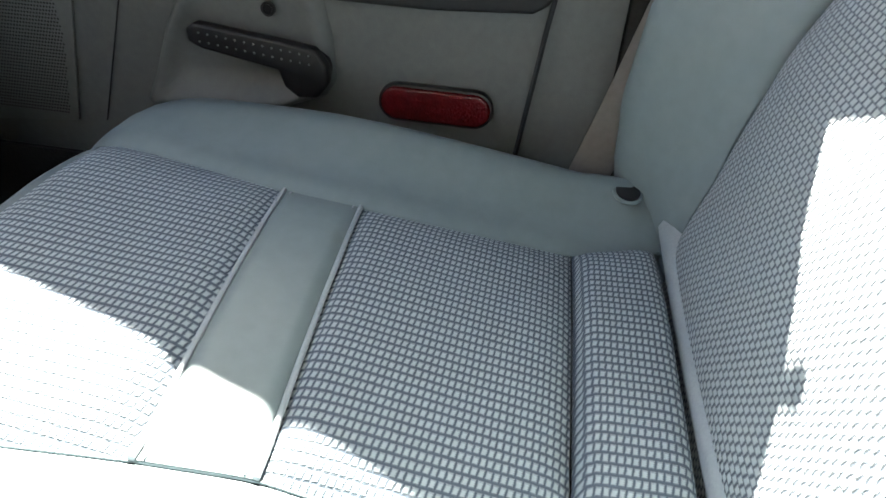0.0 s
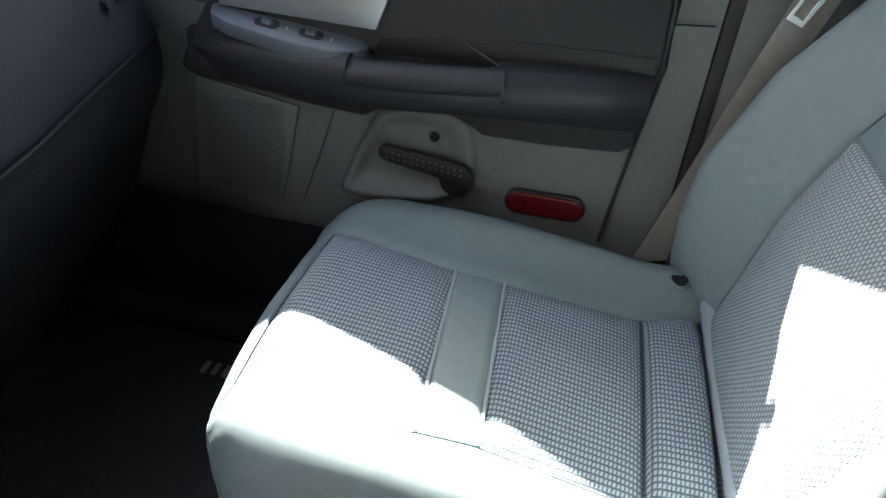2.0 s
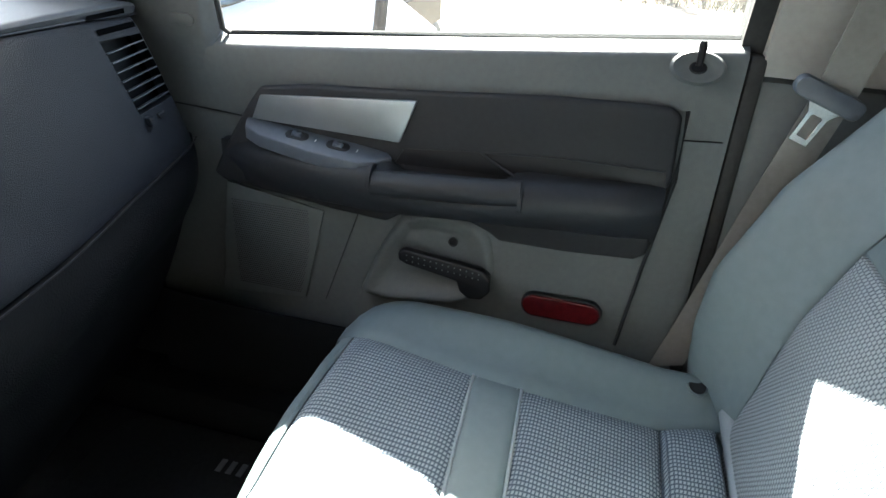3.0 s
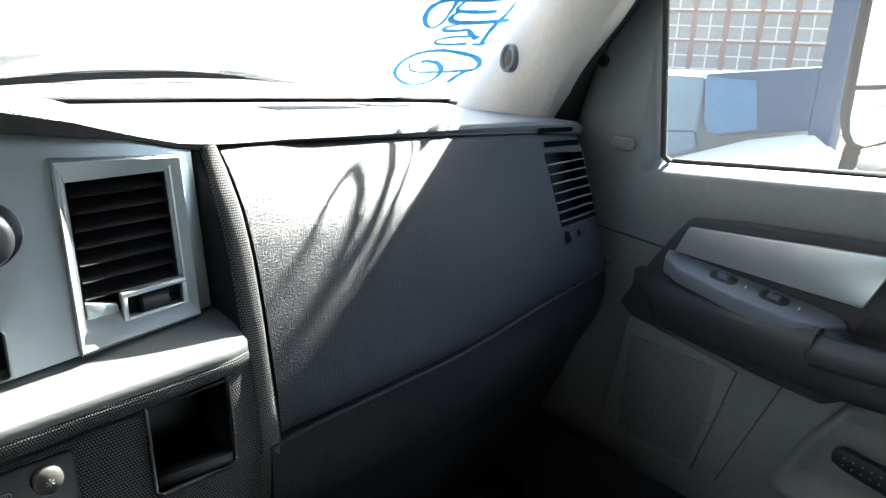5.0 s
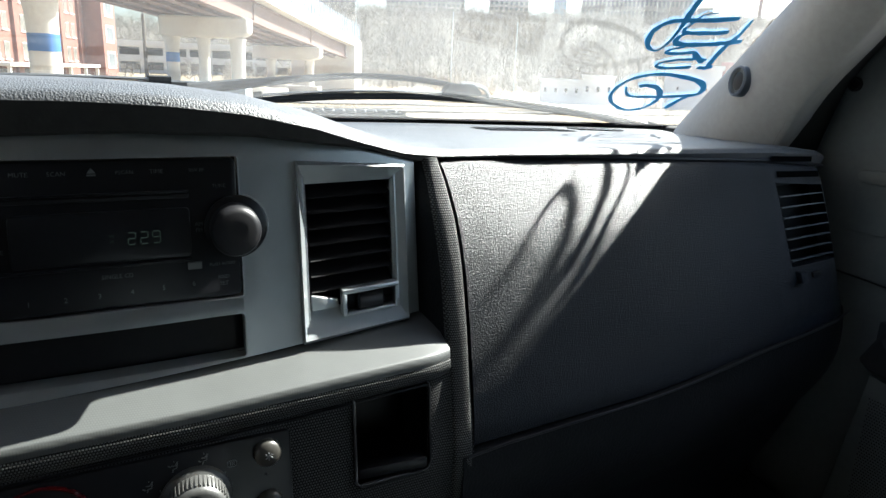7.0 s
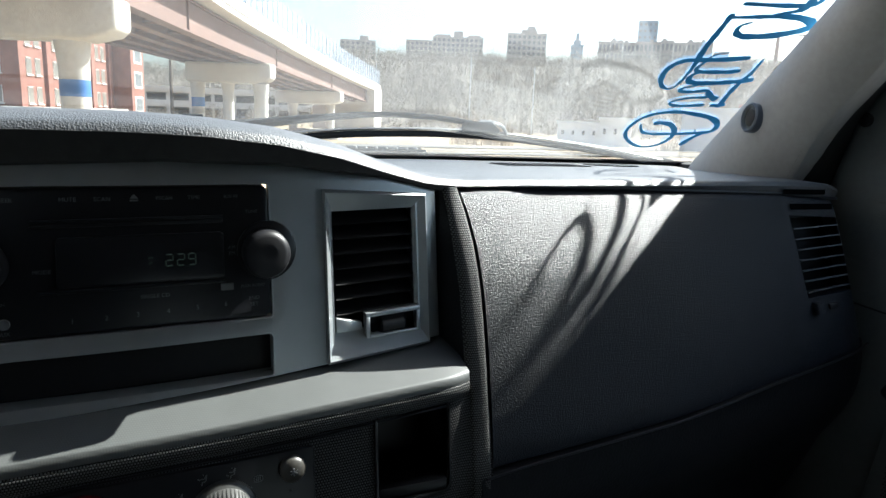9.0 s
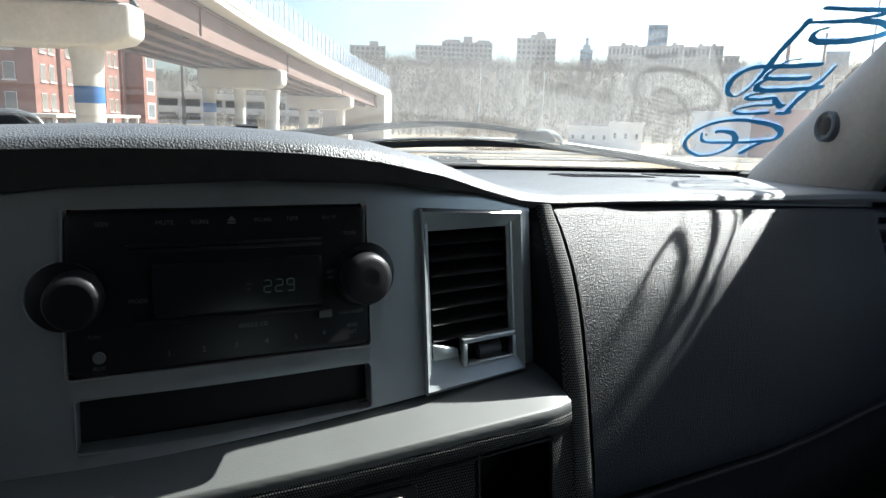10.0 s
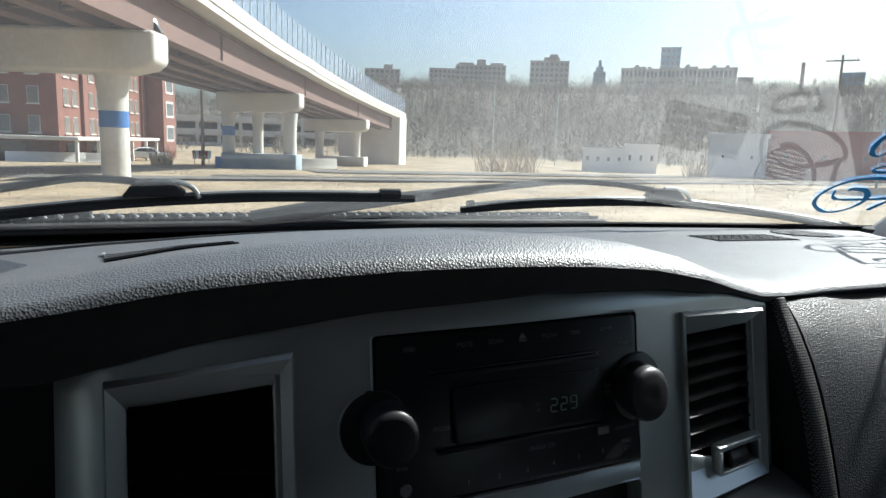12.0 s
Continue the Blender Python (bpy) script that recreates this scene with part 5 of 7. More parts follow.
DIGIT.node_tree.nodes["Principled BSDF"].inputs["Emission Strength"].default_value = 0.0045
radio()


def shelf_y(x, z):
    """Face of the lower stack, below the ledge."""
    y = 0.505 + 0.098 * x + 0.03 * x * x + 0.14 * (z - 1.235)
    if x > 0.229:
        y = lerp(y, cheek_line(z)[1] + 0.0008, smoothstep(0.229, 0.252, x))
    return y


def on_shelf(bm):
    for v in bm.verts:
        v.co.y += shelf_y(v.co.x, v.co.z)
    return bm


CUBBY = (0.1665, 0.2255, 1.160, 1.229)


def lower_stack():
    t = thing("lower_stack", (0.0, 0.5, 0.95), "dark patterned lower stack with a sunlit ledge and cubby", "dash trim")
    def zl(x):
        return along(((-0.26, 1.236), (-0.055, 1.240), (0.06, 1.242), (0.245, 1.250)), x)
    def ledge(u, v):
        x = lerp(-0.26, 0.2480, u)
        y1, y0 = stack_y(x, 1.255) + 0.012, shelf_y(x, 1.236) - 0.004
        s = min(1.0, v / 0.035)
        return (x, lerp(y0, y1, v), lerp(zl(x) - 0.005, zl(x), s ** 0.5) + 0.018 * v)
    part("ledge", sheet(ledge, 40, 34, 0.006, (0, 0, -1)), CARBON_LIT, t, "patterned ledge in a paler sunlit tone", smooth=60)
    # rolled patterned lip along the front of the ledge, with a seam under it
    def lip(u, v):
        x = lerp(-0.26, 0.2480, u)
        a = lerp(radians(75), radians(-70), v)
        return (x, shelf_y(x, 1.235) + 0.002 - 0.0075 * math.cos(a), zl(x) - 0.0125 + 0.0090 * math.sin(a))
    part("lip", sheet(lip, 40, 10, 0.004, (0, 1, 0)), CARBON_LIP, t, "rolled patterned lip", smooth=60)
    part("seam", tube([(x, shelf_y(x, 1.222) - 0.0004, zl(x) - 0.0225) for x in [lerp(-0.25, 0.226, i / 24) for i in range(25)]], 0.0011, 6), BLACK, t)
    cx0, cx1, cz0, cz1 = CUBBY
    xs = sorted({lerp(-0.26, 0.228, i / 30) for i in range(31)} | {cx0, cx1, 0.229, 0.233, 0.237, 0.241, 0.245, 0.249, 0.253, 0.2665})
    zs = [0.95, 1.05, 1.10, cz0, 1.195, cz1]
    b = bmesh.new()
    for xa, xb in zip(xs, xs[1:]):
        for i in range(6):
            za0, za1 = zs[i], zs[i + 1] if i < 5 else zl(xa) - 0.005
            zb0, zb1 = zs[i], zs[i + 1] if i < 5 else zl(xb) - 0.005
            if cx0 - 1e-6 < xa and xb < cx1 + 1e-6 and i in (3, 4):
                continue
            b.faces.new([b.verts.new((x, shelf_y(x, z), z)) for x, z in ((xa, za0), (xb, zb0), (xb, zb1), (xa, za1))])
    bmesh.ops.remove_doubles(b, verts=b.verts, dist=0.0004)
    geo = bmesh.ops.extrude_face_region(b, geom=b.faces[:])
    for v in [g for g in geo["geom"] if isinstance(g, bmesh.types.BMVert)]:
        v.co.y += 0.012
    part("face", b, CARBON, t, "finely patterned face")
    b = sheet(lambda u, v: (lerp(cx0, cx1, u), shelf_y(lerp(cx0, cx1, u), lerp(cz0, cz1, v)) + 0.06, lerp(cz0, cz1, v)), 2, 2)
    for x in (cx0, cx1):
        merge(b, sheet(lambda u, v: (x, shelf_y(x, lerp(cz0, cz1, v)) + 0.06 * u, lerp(cz0, cz1, v)), 2, 2))
    for z in (cz0, cz1):
        merge(b, sheet(lambda u, v: (lerp(cx0, cx1, u), shelf_y(lerp(cx0, cx1, u), z) + 0.06 * v, z), 2, 2))
    bmesh.ops.remove_doubles(b, verts=b.verts, dist=0.0005)
    part("cubby", b, GLOSS, t, "open black cubby")
    rim_pts = [(x, shelf_y(min(x, 0.229), z) - 0.001, z) for x, z in rounded(cx0 - 0.002, cx1 + 0.002, cz0 - 0.002, cz1 + 0.002, 0.006, 3)]
    part("cubby_rim", tube(rim_pts + rim_pts[:1], 0.0016, 8), CUBRIM, t, "thin shiny rim")
    ym = shelf_y(0.2, 1.165)
    part("cubby_lip", box(cx0 + 0.001, cx1 - 0.001, ym - 0.001, ym + 0.012, cz0, cz0 + 0.010, 0.0025), BLACK, t, "raised front lip")
    return t


CUBRIM = surface("shiny black rim", (0.02, 0.02, 0.022), None, 0.25, spec=0.6)
# same dark trim, its gaps paled because the ledge lies in the sun
CARBON_LIT = woven("patterned trim, sunlit tone", (0.080, 0.083, 0.081), (0.064, 0.067, 0.066), 0.0017, 0.0017, (0, 1), bump=0.05, rough=0.46, stagger=0.5, spec=0.6)
lower_stack()


def climate():
    c = thing("climate_panel", (0.0, 0.5, 1.1), "black climate control panel with ribbed metallic knobs", "control panel")
    put = on_shelf
    part("panel", put(prism(rounded(-0.12, 0.1165, 1.09, 1.2165, 0.004, 3), "y", -0.003, 0.004, 0.001)), GLOSS, c)

    def facing(x, z, w=-0.003):
        return Matrix.Translation((x, w, z)) @ Matrix.Rotation(radians(90), 4, "X")
    for x, z, lean in ((0.0520, 1.182, -24), (-0.0360, 1.181, 30), (-0.0965, 1.180, 0)):
        k = part("knob", put(moved(lathe([(0.0235, 0.0), (0.0235, 0.004), (0.0205, 0.006), (0.0195, 0.018), (0.0180, 0.0205), (0.016, 0.0212), (0.002, 0.0212)], 40), facing(x, z))), KNOBGREY, c, "satin metallic knob")
        rib = bmesh.new()
        for i in range(48):
            a = 2 * math.pi * i / 48
            merge(rib, moved(box(-0.0004, 0.0004, -0.0006, 0.0006, 0.006, 0.018), facing(x, z) @ Matrix.Rotation(a, 4, "Z") @ Matrix.Translation((0, 0.0200, 0))))
        part("ribs", put(rib), KNOBGREY, k, "fine ribs round the knob")
        part("pointer", put(moved(box(-0.0013, 0.0013, 0.004, 0.0165, 0.0208, 0.0222, 0.0003), facing(x, z) @ Matrix.Rotation(radians(-lean), 4, "Z"))), WHITE, k, "white pointer line")
    for z, sign in ((1.2045, "star"), (1.1675, "grid")):
        bt = part("push_button", put(moved(lathe([(0.0092, 0.0), (0.0092, 0.004), (0.0075, 0.0062), (0.004, 0.0074), (0.0005, 0.0078)], 28), facing(0.1000, z))), BUTTON, c, "round dark push button")
        mark = bmesh.new()
        if sign == "star":
            for i in range(3):
                merge(mark, moved(box(-0.0004, 0.0004, -0.0026, 0.0026, 0.0074, 0.0082), facing(0.1000, z) @ Matrix.Rotation(radians(60 * i), 4, "Z")))
        else:
            for i in (-1, 0, 1):
                merge(mark, moved(box(i * 0.0022 - 0.0003, i * 0.0022 + 0.0003, -0.0018, 0.0018, 0.0072, 0.0082), facing(0.1000, z)))
            for i in (-1, 1):
                merge(mark, moved(box(-0.0025, 0.0025, i * 0.0018 - 0.0003, i * 0.0018 + 0.0003, 0.0072, 0.0082), facing(0.1000, z)))
        part("button_mark", put(mark), LEGEND, bt)
        part("indicator", put(moved(lathe([(0.0013, 0.0), (0.0011, 0.0004)], 10), facing(0.0985, z - 0.0165))), BLACK, c)
    # small seated signs with air arrows round the mode knob, with dots between them
    for i in range(5):
        a = radians(168 - i * 30)
        x, z = 0.0520 + 0.036 * math.cos(a), 1.176 + 0.034 * math.sin(a)
        mark = bmesh.new()
        if i < 4:
            for e in ([(-0.0012, 0.0034), (-0.0006, 0.0034)], [(0.0012, 0.0030), (-0.0004, 0.0004), (-0.0026, 0.0008)], [(0.0012, 0.0030), (0.0006, -0.0012), (-0.0016, -0.0016)], [(-0.0016, -0.0016), (-0.0020, -0.0036)], [(-0.0046, 0.0012 - 0.002 * (i % 2)), (-0.0030, 0.0002 - 0.002 * (i % 2))]):
                merge(mark, tube([(x + u, -0.0034, z + v) for u, v in e], 0.00042, 5))
        else:
            ring = rounded(-0.0030, 0.0030, -0.0020, 0.0024, 0.0016, 3)
            merge(mark, tube([(x + u, -0.0034, z + v) for u, v in ring + ring[:1]], 0.00032, 5))
            for u in (-0.0012, 0, 0.0012):
                merge(mark, tube([(x + u, -0.0034, z - 0.0012), (x + u, -0.0034, z + 0.0016)], 0.00028, 5))
        part("symbol", put(mark), LEGEND, c, "pale printed air flow sign")
        a = radians(168 - i * 30)
        x, z = 0.0520 + 0.0285 * math.cos(a), 1.176 + 0.027 * math.sin(a)
        part("dot", put(moved(lathe([(0.0006, 0.0), (0.0005, 0.0005)], 8), facing(x, z))), LEGEND, c)
    # the red and blue arc of the heat dial, broadening to the hot end
    arc = [(-0.0360 + 0.031 * math.cos(radians(a)), -0.0034, 1.182 + 0.031 * math.sin(radians(a))) for a in range(36, 156, 6)]
    part("red_arc", put(tube(arc, [0.0014 - 0.0008 * i / len(arc) for i in range(len(arc))], 6)), RED, c, "red heat arc")
    return c


BUTTON = surface("worn dark button plastic", (0.030, 0.028, 0.024), (0.045, 0.042, 0.036), 0.4, scale=30)
KNOBGREY = surface("satin metallic grey", (0.060, 0.060, 0.058), (0.085, 0.085, 0.082), 0.36, 0.3, bump=0.1, bscale=1200, scale=30)

climate()

# end vent and the slot above it, at the passenger's end of the dash
on_face = lambda x, y, z: face(x + (1.3555 - z) * 0.16, z, 0.0075 - y)
# slats take the paler sunlit dash tone, for the bright edges
v, put = slatted_vent("air_vent", 0.6975, 0.7925, 1.2575, 1.3535, on_face, 8, "dark slatted end vent of the dash", mat=DASH_LIT, flat=True)
part("wheel_tab", put(box(0.699, 0.712, -0.007, 0.004, 1.246, 1.2585, 0.002)), DASH_SHADE, v)
part("wheel_slot", put(box(0.731, 0.749, -0.0015, 0.004, 1.247, 1.254, 0.001)), BLACK, v)
demist = thing("air_vent", (0.74, 0.65, 1.37), "narrow demister slot on the dash corner", "air vent", "dash vents")
# flat black sheets paint the shade inside the two slots
part("slot", sheet(lambda u, w: (lerp(0.694, 0.784, u), edge_y(lerp(0.694, 0.784, u)) + 0.0050, lerp(1.3802, 1.3866, w) - 0.003 * u), 10, 2), MATTE, demist)
part("slot", sheet(lambda u, w: face(lerp(0.696, 0.786, u), lerp(1.3635, 1.3705, w) - 0.003 * u, 0.0072), 10, 2), MATTE, demist)



def cluster():
    c = thing("instrument_hood", (-0.42, 0.6, 1.40), "grey instrument cluster hood at the driver's side", "dash trim")
    part("hood", sheet(lambda u, v: (lerp(-0.72, -0.288, u), lerp(0.50, 0.78, v), 1.395 + 0.085 * math.sin(math.pi * min(1, 0.18 + 0.82 * u)) ** 0.5 * (1 - 0.6 * v)), 24, 10, 0.022, (0, 0.1, -1)), DASH_SHADE, c, smooth=60)
    part("gauge_panel", sheet(lambda u, v: (lerp(-0.72, -0.268, u), lerp(0.64, 0.70, v) + 0.02 * math.sin(math.pi * u), lerp(1.12, 1.40, v)), 10, 6, 0.01, (0, 1, 0)), GLOSS, c, "dark gauge panel")
    part("hood_edge", sheet(lambda u, v: (lerp(-0.40, lerp(-0.260, -0.268, v), u), lerp(0.492, 0.535, v), lerp(1.4255, 1.4455, v ** 0.8) - 0.004 * (1 - u) - 0.006 * smoothstep(0.85, 1, u)), 16, 8, 0.006, (0, 0.9, -0.4)), HOODGREY, c, "pale grey sunlit hood edge", smooth=60)
    return c


def gear_lever():
    """The column gear lever: dark bent stalk, polished collar and a pale end button."""
    tip, axis = Vector((-0.179, 0.460, 1.342)), Vector((0.80, -0.52, 0.28)).normalized()
    g = thing("gear_lever", (-0.40, 0.66, 1.24), "dark column gear lever with a polished end and pale button", "gear lever")
    line = smooth_line([(-0.41, 0.675, 1.23), (-0.385, 0.58, 1.255), (-0.31, 0.51, 1.297), tip - axis * 0.05, tip - axis * 0.010])
    part("stalk", tube(line, [lerp(0.008, 0.0118, k / (len(line) - 1)) for k in range(len(line))], 14), BLACK, g)
    m = look(tip, tip - axis)
    part("collar", moved(lathe([(0.0118, -0.016), (0.0136, -0.012), (0.0138, -0.004), (0.0126, 0.001), (0.0102, 0.0024), (0.0084, 0.001), (0.0080, -0.002)], 36), m), KNOBGREY, g, "dark polished end collar")
    part("button", moved(lathe([(0.0079, -0.003), (0.0076, -0.0005), (0.0060, 0.0004), (0.0005, 0.0008)], 28), m), PIPING, g, "pale grey end button")
    return g


HOODGREY = surface("pale grey hood plastic", (0.125, 0.132, 0.135), (0.155, 0.162, 0.166), 0.5, bump=0.4, bscale=800, voronoi=True)
cluster()


def smooth_line(pts, n=6):
    """Points along a smooth curve through the given ones."""
    pts = [Vector(p) for p in pts]
    out = []
    for i in range(len(pts) - 1):
        p0, p1, p2, p3 = (pts[max(0, min(len(pts) - 1, k))] for k in (i - 1, i, i + 1, i + 2))
        for j in range(n):
            t = j / n
            out.append(0.5 * (2 * p1 + (p2 - p0) * t + (2 * p0 - 5 * p1 + 4 * p2 - p3) * t * t + (3 * p1 - p0 - 3 * p2 + p3) * t ** 3))
    return out + [pts[-1]]


gear_lever()


def wiper(arm, arm_r, blade, hub, label):
    """A wiper: bent arm, sprung blade with a metal spine and end clips, and a sloping joint cover with a bright hook."""
    w = thing("wiper", arm[0], label, "wiper", "windshield wipers")
    line = smooth_line(arm)
    part("arm", tube(line, [along([(i / (len(arm_r) - 1), r) for i, r in enumerate(arm_r)], k / (len(line) - 1)) for k in range(len(line))], 8, 0.9), WIPER, w)
    bl = smooth_line(blade)
    part("blade", tube([q - Vector((0, 0, 0.006)) for q in bl], 0.0056, 6, 1.0), WIPER, w, "black rubber blade")
    part("spine", tube([q + Vector((0, -0.001, 0.0015)) for q in bl[1:-1]], [0.0042] * (len(bl) - 2), 6, 0.6), WIPERMETAL, w, "dull metal spine")
    for q, r in ((bl[1], bl[3]), (bl[-2], bl[-4])):
        part("end_clip", tube([q, q.lerp(r, 0.45)], 0.0068, 8, 1.0), WIPER, w)
    h = Vector(hub)
    part("joint_cover", moved(prism([(-0.036, -0.004), (-0.022, 0.014), (0.018, 0.015), (0.034, 0.002), (0.030, -0.004)], "y", -0.010, 0.010, 0.003), Matrix.Translation(h)), WIPER, w)
    part("hook", tube(smooth_line([h + Vector((-0.002, -0.004, 0.0145)), h + Vector((0.022, -0.004, 0.0135)), h + Vector((0.040, -0.004, 0.007)), h + Vector((0.048, -0.004, -0.006))]), 0.0032, 8), WIPERMETAL, w, "bright bent hook")
    return w


WIPER = surface("weathered black wiper", (0.020, 0.021, 0.024), (0.036, 0.039, 0.042), 0.8, scale=20, spec=0.15)
WIPERMETAL = surface("dull wiper metal", (0.17, 0.175, 0.175), (0.25, 0.255, 0.25), 0.45, 0.7, scale=20)
wiper([(-0.12, 1.135, 1.398), (-0.02, 1.13, 1.414), (0.12, 1.12, 1.432), (0.24, 1.10, 1.4475), (0.335, 1.10, 1.4555), (0.42, 1.085, 1.4535), (0.475, 1.06, 1.446)], (0.012, 0.012, 0.009, 0.006, 0.005, 0.005, 0.005),
      [(0.165, 1.09, 1.420), (0.24, 1.07, 1.4275), (0.313, 1.055, 1.4325), (0.43, 1.05, 1.4345), (0.545, 1.05, 1.429), (0.738, 1.05, 1.409), (0.875, 1.04, 1.386)], (0.480, 1.05, 1.4355), "black windshield wiper with a dull metal spine")
wiper([(-0.74, 1.12, 1.395), (-0.60, 1.12, 1.415), (-0.48, 1.11, 1.430), (-0.40, 1.10, 1.4395), (-0.324, 1.10, 1.4515), (-0.27, 1.08, 1.4515), (-0.235, 1.06, 1.448)], (0.012, 0.010, 0.007, 0.006, 0.005, 0.005, 0.005),
      [(-0.60, 1.07, 1.390), (-0.50, 1.06, 1.404), (-0.389, 1.05, 1.419), (-0.277, 1.05, 1.431), (-0.182, 1.05, 1.437), (-0.087, 1.05, 1.440), (0.083, 1.05, 1.4395)], (-0.232, 1.05, 1.439), "black windshield wiper with a dull metal spine")


def cowl():
    c = thing("cowl_grille", (0.0, 1.2, 1.37), "weathered black ribbed cowl grille below the windshield", "car grille")
    y_at = lambda x, k: glass_edge(x) + k
    part("tray", sheet(lambda u, v: (lerp(-0.85, 0.44, u), y_at(lerp(-0.85, 0.44, u), lerp(0.024, 0.085, v)), 1.388 + 0.004 * math.sin(math.pi * v)), 30, 4, 0.02), WIPER, c)
    for k, z in ((0.036, 1.3965), (0.062, 1.3985)):
        part("rail", tube([(x, y_at(x, k), z) for x in [lerp(-0.80, 0.42, i / 24) for i in range(25)]], 0.0035, 6), WIPER, c)
    me = None
    for i in range(70):
        x = lerp(-0.78, 0.40, i / 69)
        m = Matrix.Translation((x, y_at(x, 0.049), 1.3955)) @ Matrix.Rotation(radians(18), 4, "Z")
        if me is None:
            ob = part("rib", box(-0.0032, 0.0032, -0.016, 0.016, -0.008, 0.0075, 0.002, 1), COWLRIB, c)
            me, back = ob.data, ob.matrix_parent_inverse.copy()
        else:
            ob = new("rib", me)
            ob.parent, ob.matrix_parent_inverse = c, back
        ob.matrix_basis = m
    part("washer_nozzle", box(-0.345, -0.315, y_at(-0.33, 0.036), y_at(-0.33, 0.055), 1.398, 1.410, 0.004), WIPER, c)
    part("seal", tube([(x, y_at(x, 0.012), 1.389) for x in [lerp(-0.85, 0.415, i / 24) for i in range(25)]], 0.0075, 8), RUBBER, c, "black rubber seal")
    return c


COWLRIB = surface("bleached black plastic", (0.10, 0.105, 0.11), (0.16, 0.165, 0.17), 0.6, scale=30)
cowl()


def on_glass(x, s):
    """A place on the inner side of the windshield, s metres above its lower edge in height."""
    return Vector((x, glass_edge(x) - 1.37 * s + 0.012 * math.sin(math.pi * (s + 0.02) / 0.46) - 0.004, 1.39 + s))


def marker_writing():
    m = thing("marker_strokes", (0.75, 0.9, 1.45), "looping blue marker strokes painted on the windshield", "writing")

    def stroke(pts, *widths):
        """A brushed line through places (x, height up the glass); its widths spread evenly along it."""
        fine = smooth_line([(x, q, 0.0) for x, q in pts])
        table = [(i / max(1, len(widths) - 1), w) for i, w in enumerate(widths)]
        b = bmesh.new()
        rows = []
        for i, (x, q, _) in enumerate(fine):
            x0, s0, _ = fine[max(0, i - 1)]
            x1, s1, _ = fine[min(len(fine) - 1, i + 1)]
            dx, ds = x1 - x0, (s1 - s0) * 1.7
            n = math.hypot(dx, ds) or 1
            k = along(table, i / (len(fine) - 1)) * (1 + 0.10 * math.sin(i * 0.9) + 0.06 * math.sin(i * 2.3))
            if i in (0, len(fine) - 1):
                k *= 0.6
            rows.append([b.verts.new(on_glass(x + e * k * -ds / n, q + e * k * dx / n / 1.7)) for e in (-0.5, 0.5)])
        for p, q in zip(rows, rows[1:]):
            b.faces.new((p[0], p[1], q[1], q[0]))
        part("stroke", b, PAINT, m)
    # an oval that ends in a curl, with a bar and a tail
    stroke([(0.844, 0.0555), (0.8576, 0.059), (0.854, 0.070), (0.833, 0.0794), (0.797, 0.0848), (0.762, 0.0867), (0.731, 0.081), (0.715, 0.069), (0.7135, 0.053), (0.729, 0.039), (0.760, 0.0284), (0.786, 0.0314), (0.7986, 0.0434), (0.794, 0.0563), (0.777, 0.0665), (0.757, 0.069), (0.747, 0.067)], 0.008, 0.010, 0.008, 0.006, 0.006, 0.009, 0.009)
    stroke([(0.727, 0.066), (0.7367, 0.056), (0.752, 0.051), (0.790, 0.0515), (0.826, 0.054), (0.845, 0.0565)], 0.003, 0.007, 0.008)
    stroke([(0.845, 0.0565), (0.835, 0.0458), (0.8275, 0.033)], 0.008, 0.010)
    # a zigzag with a blunt end
    stroke([(0.759, 0.1263), (0.742, 0.1218), (0.7385, 0.117), (0.757, 0.1163), (0.779, 0.119), (0.789, 0.1147), (0.7894, 0.110), (0.766, 0.108), (0.746, 0.1032), (0.7426, 0.098), (0.762, 0.0958), (0.799, 0.099)], 0.004, 0.007, 0.007, 0.004, 0.008)
    stroke([(0.783, 0.117), (0.8006, 0.1097), (0.810, 0.1077)], 0.008, 0.012)
    # two hooked bars and a slanting cross stroke
    stroke([(0.757, 0.169), (0.742, 0.1658), (0.7364, 0.161), (0.7336, 0.153), (0.7317, 0.1475), (0.738, 0.1436), (0.760, 0.144), (0.784, 0.1452), (0.800, 0.1474)], 0.002, 0.004, 0.006, 0.009, 0.009)
    stroke([(0.743, 0.144), (0.7345, 0.1384), (0.736, 0.132), (0.747, 0.1288), (0.773, 0.1293), (0.8006, 0.132), (0.8196, 0.1345), (0.834, 0.1367)], 0.005, 0.010, 0.010, 0.010)
    stroke([(0.816, 0.1636), (0.82, 0.1448), (0.818, 0.132), (0.819, 0.117), (0.8227, 0.1026), (0.823, 0.096)], 0.003, 0.008, 0.008, 0.007)
    stroke([(0.809, 0.0987), (0.822, 0.099), (0.8315, 0.1014)], 0.007, 0.009)
    # a long stem that swings round into a loop and a bar
    stroke([(0.709, 0.211), (0.7116, 0.197), (0.7153, 0.174), (0.7205, 0.159), (0.7232, 0.152), (0.7257, 0.1416), (0.7266, 0.129), (0.722, 0.120), (0.712, 0.1196), (0.699, 0.1257), (0.690, 0.1376), (0.691, 0.148), (0.7036, 0.1557), (0.726, 0.158), (0.758, 0.160), (0.795, 0.164)], 0.008, 0.009, 0.005, 0.004, 0.009, 0.009, 0.010)
    # hooked lobes stacked above it, broad on their way back
    stroke([(0.705, 0.2064), (0.729, 0.208), (0.772, 0.2113), (0.803, 0.2114), (0.8267, 0.2074), (0.828, 0.200), (0.799, 0.192), (0.763, 0.188), (0.745, 0.189), (0.736, 0.1934), (0.736, 0.1994), (0.747, 0.2035)], 0.004, 0.009, 0.013, 0.012, 0.008, 0.003)
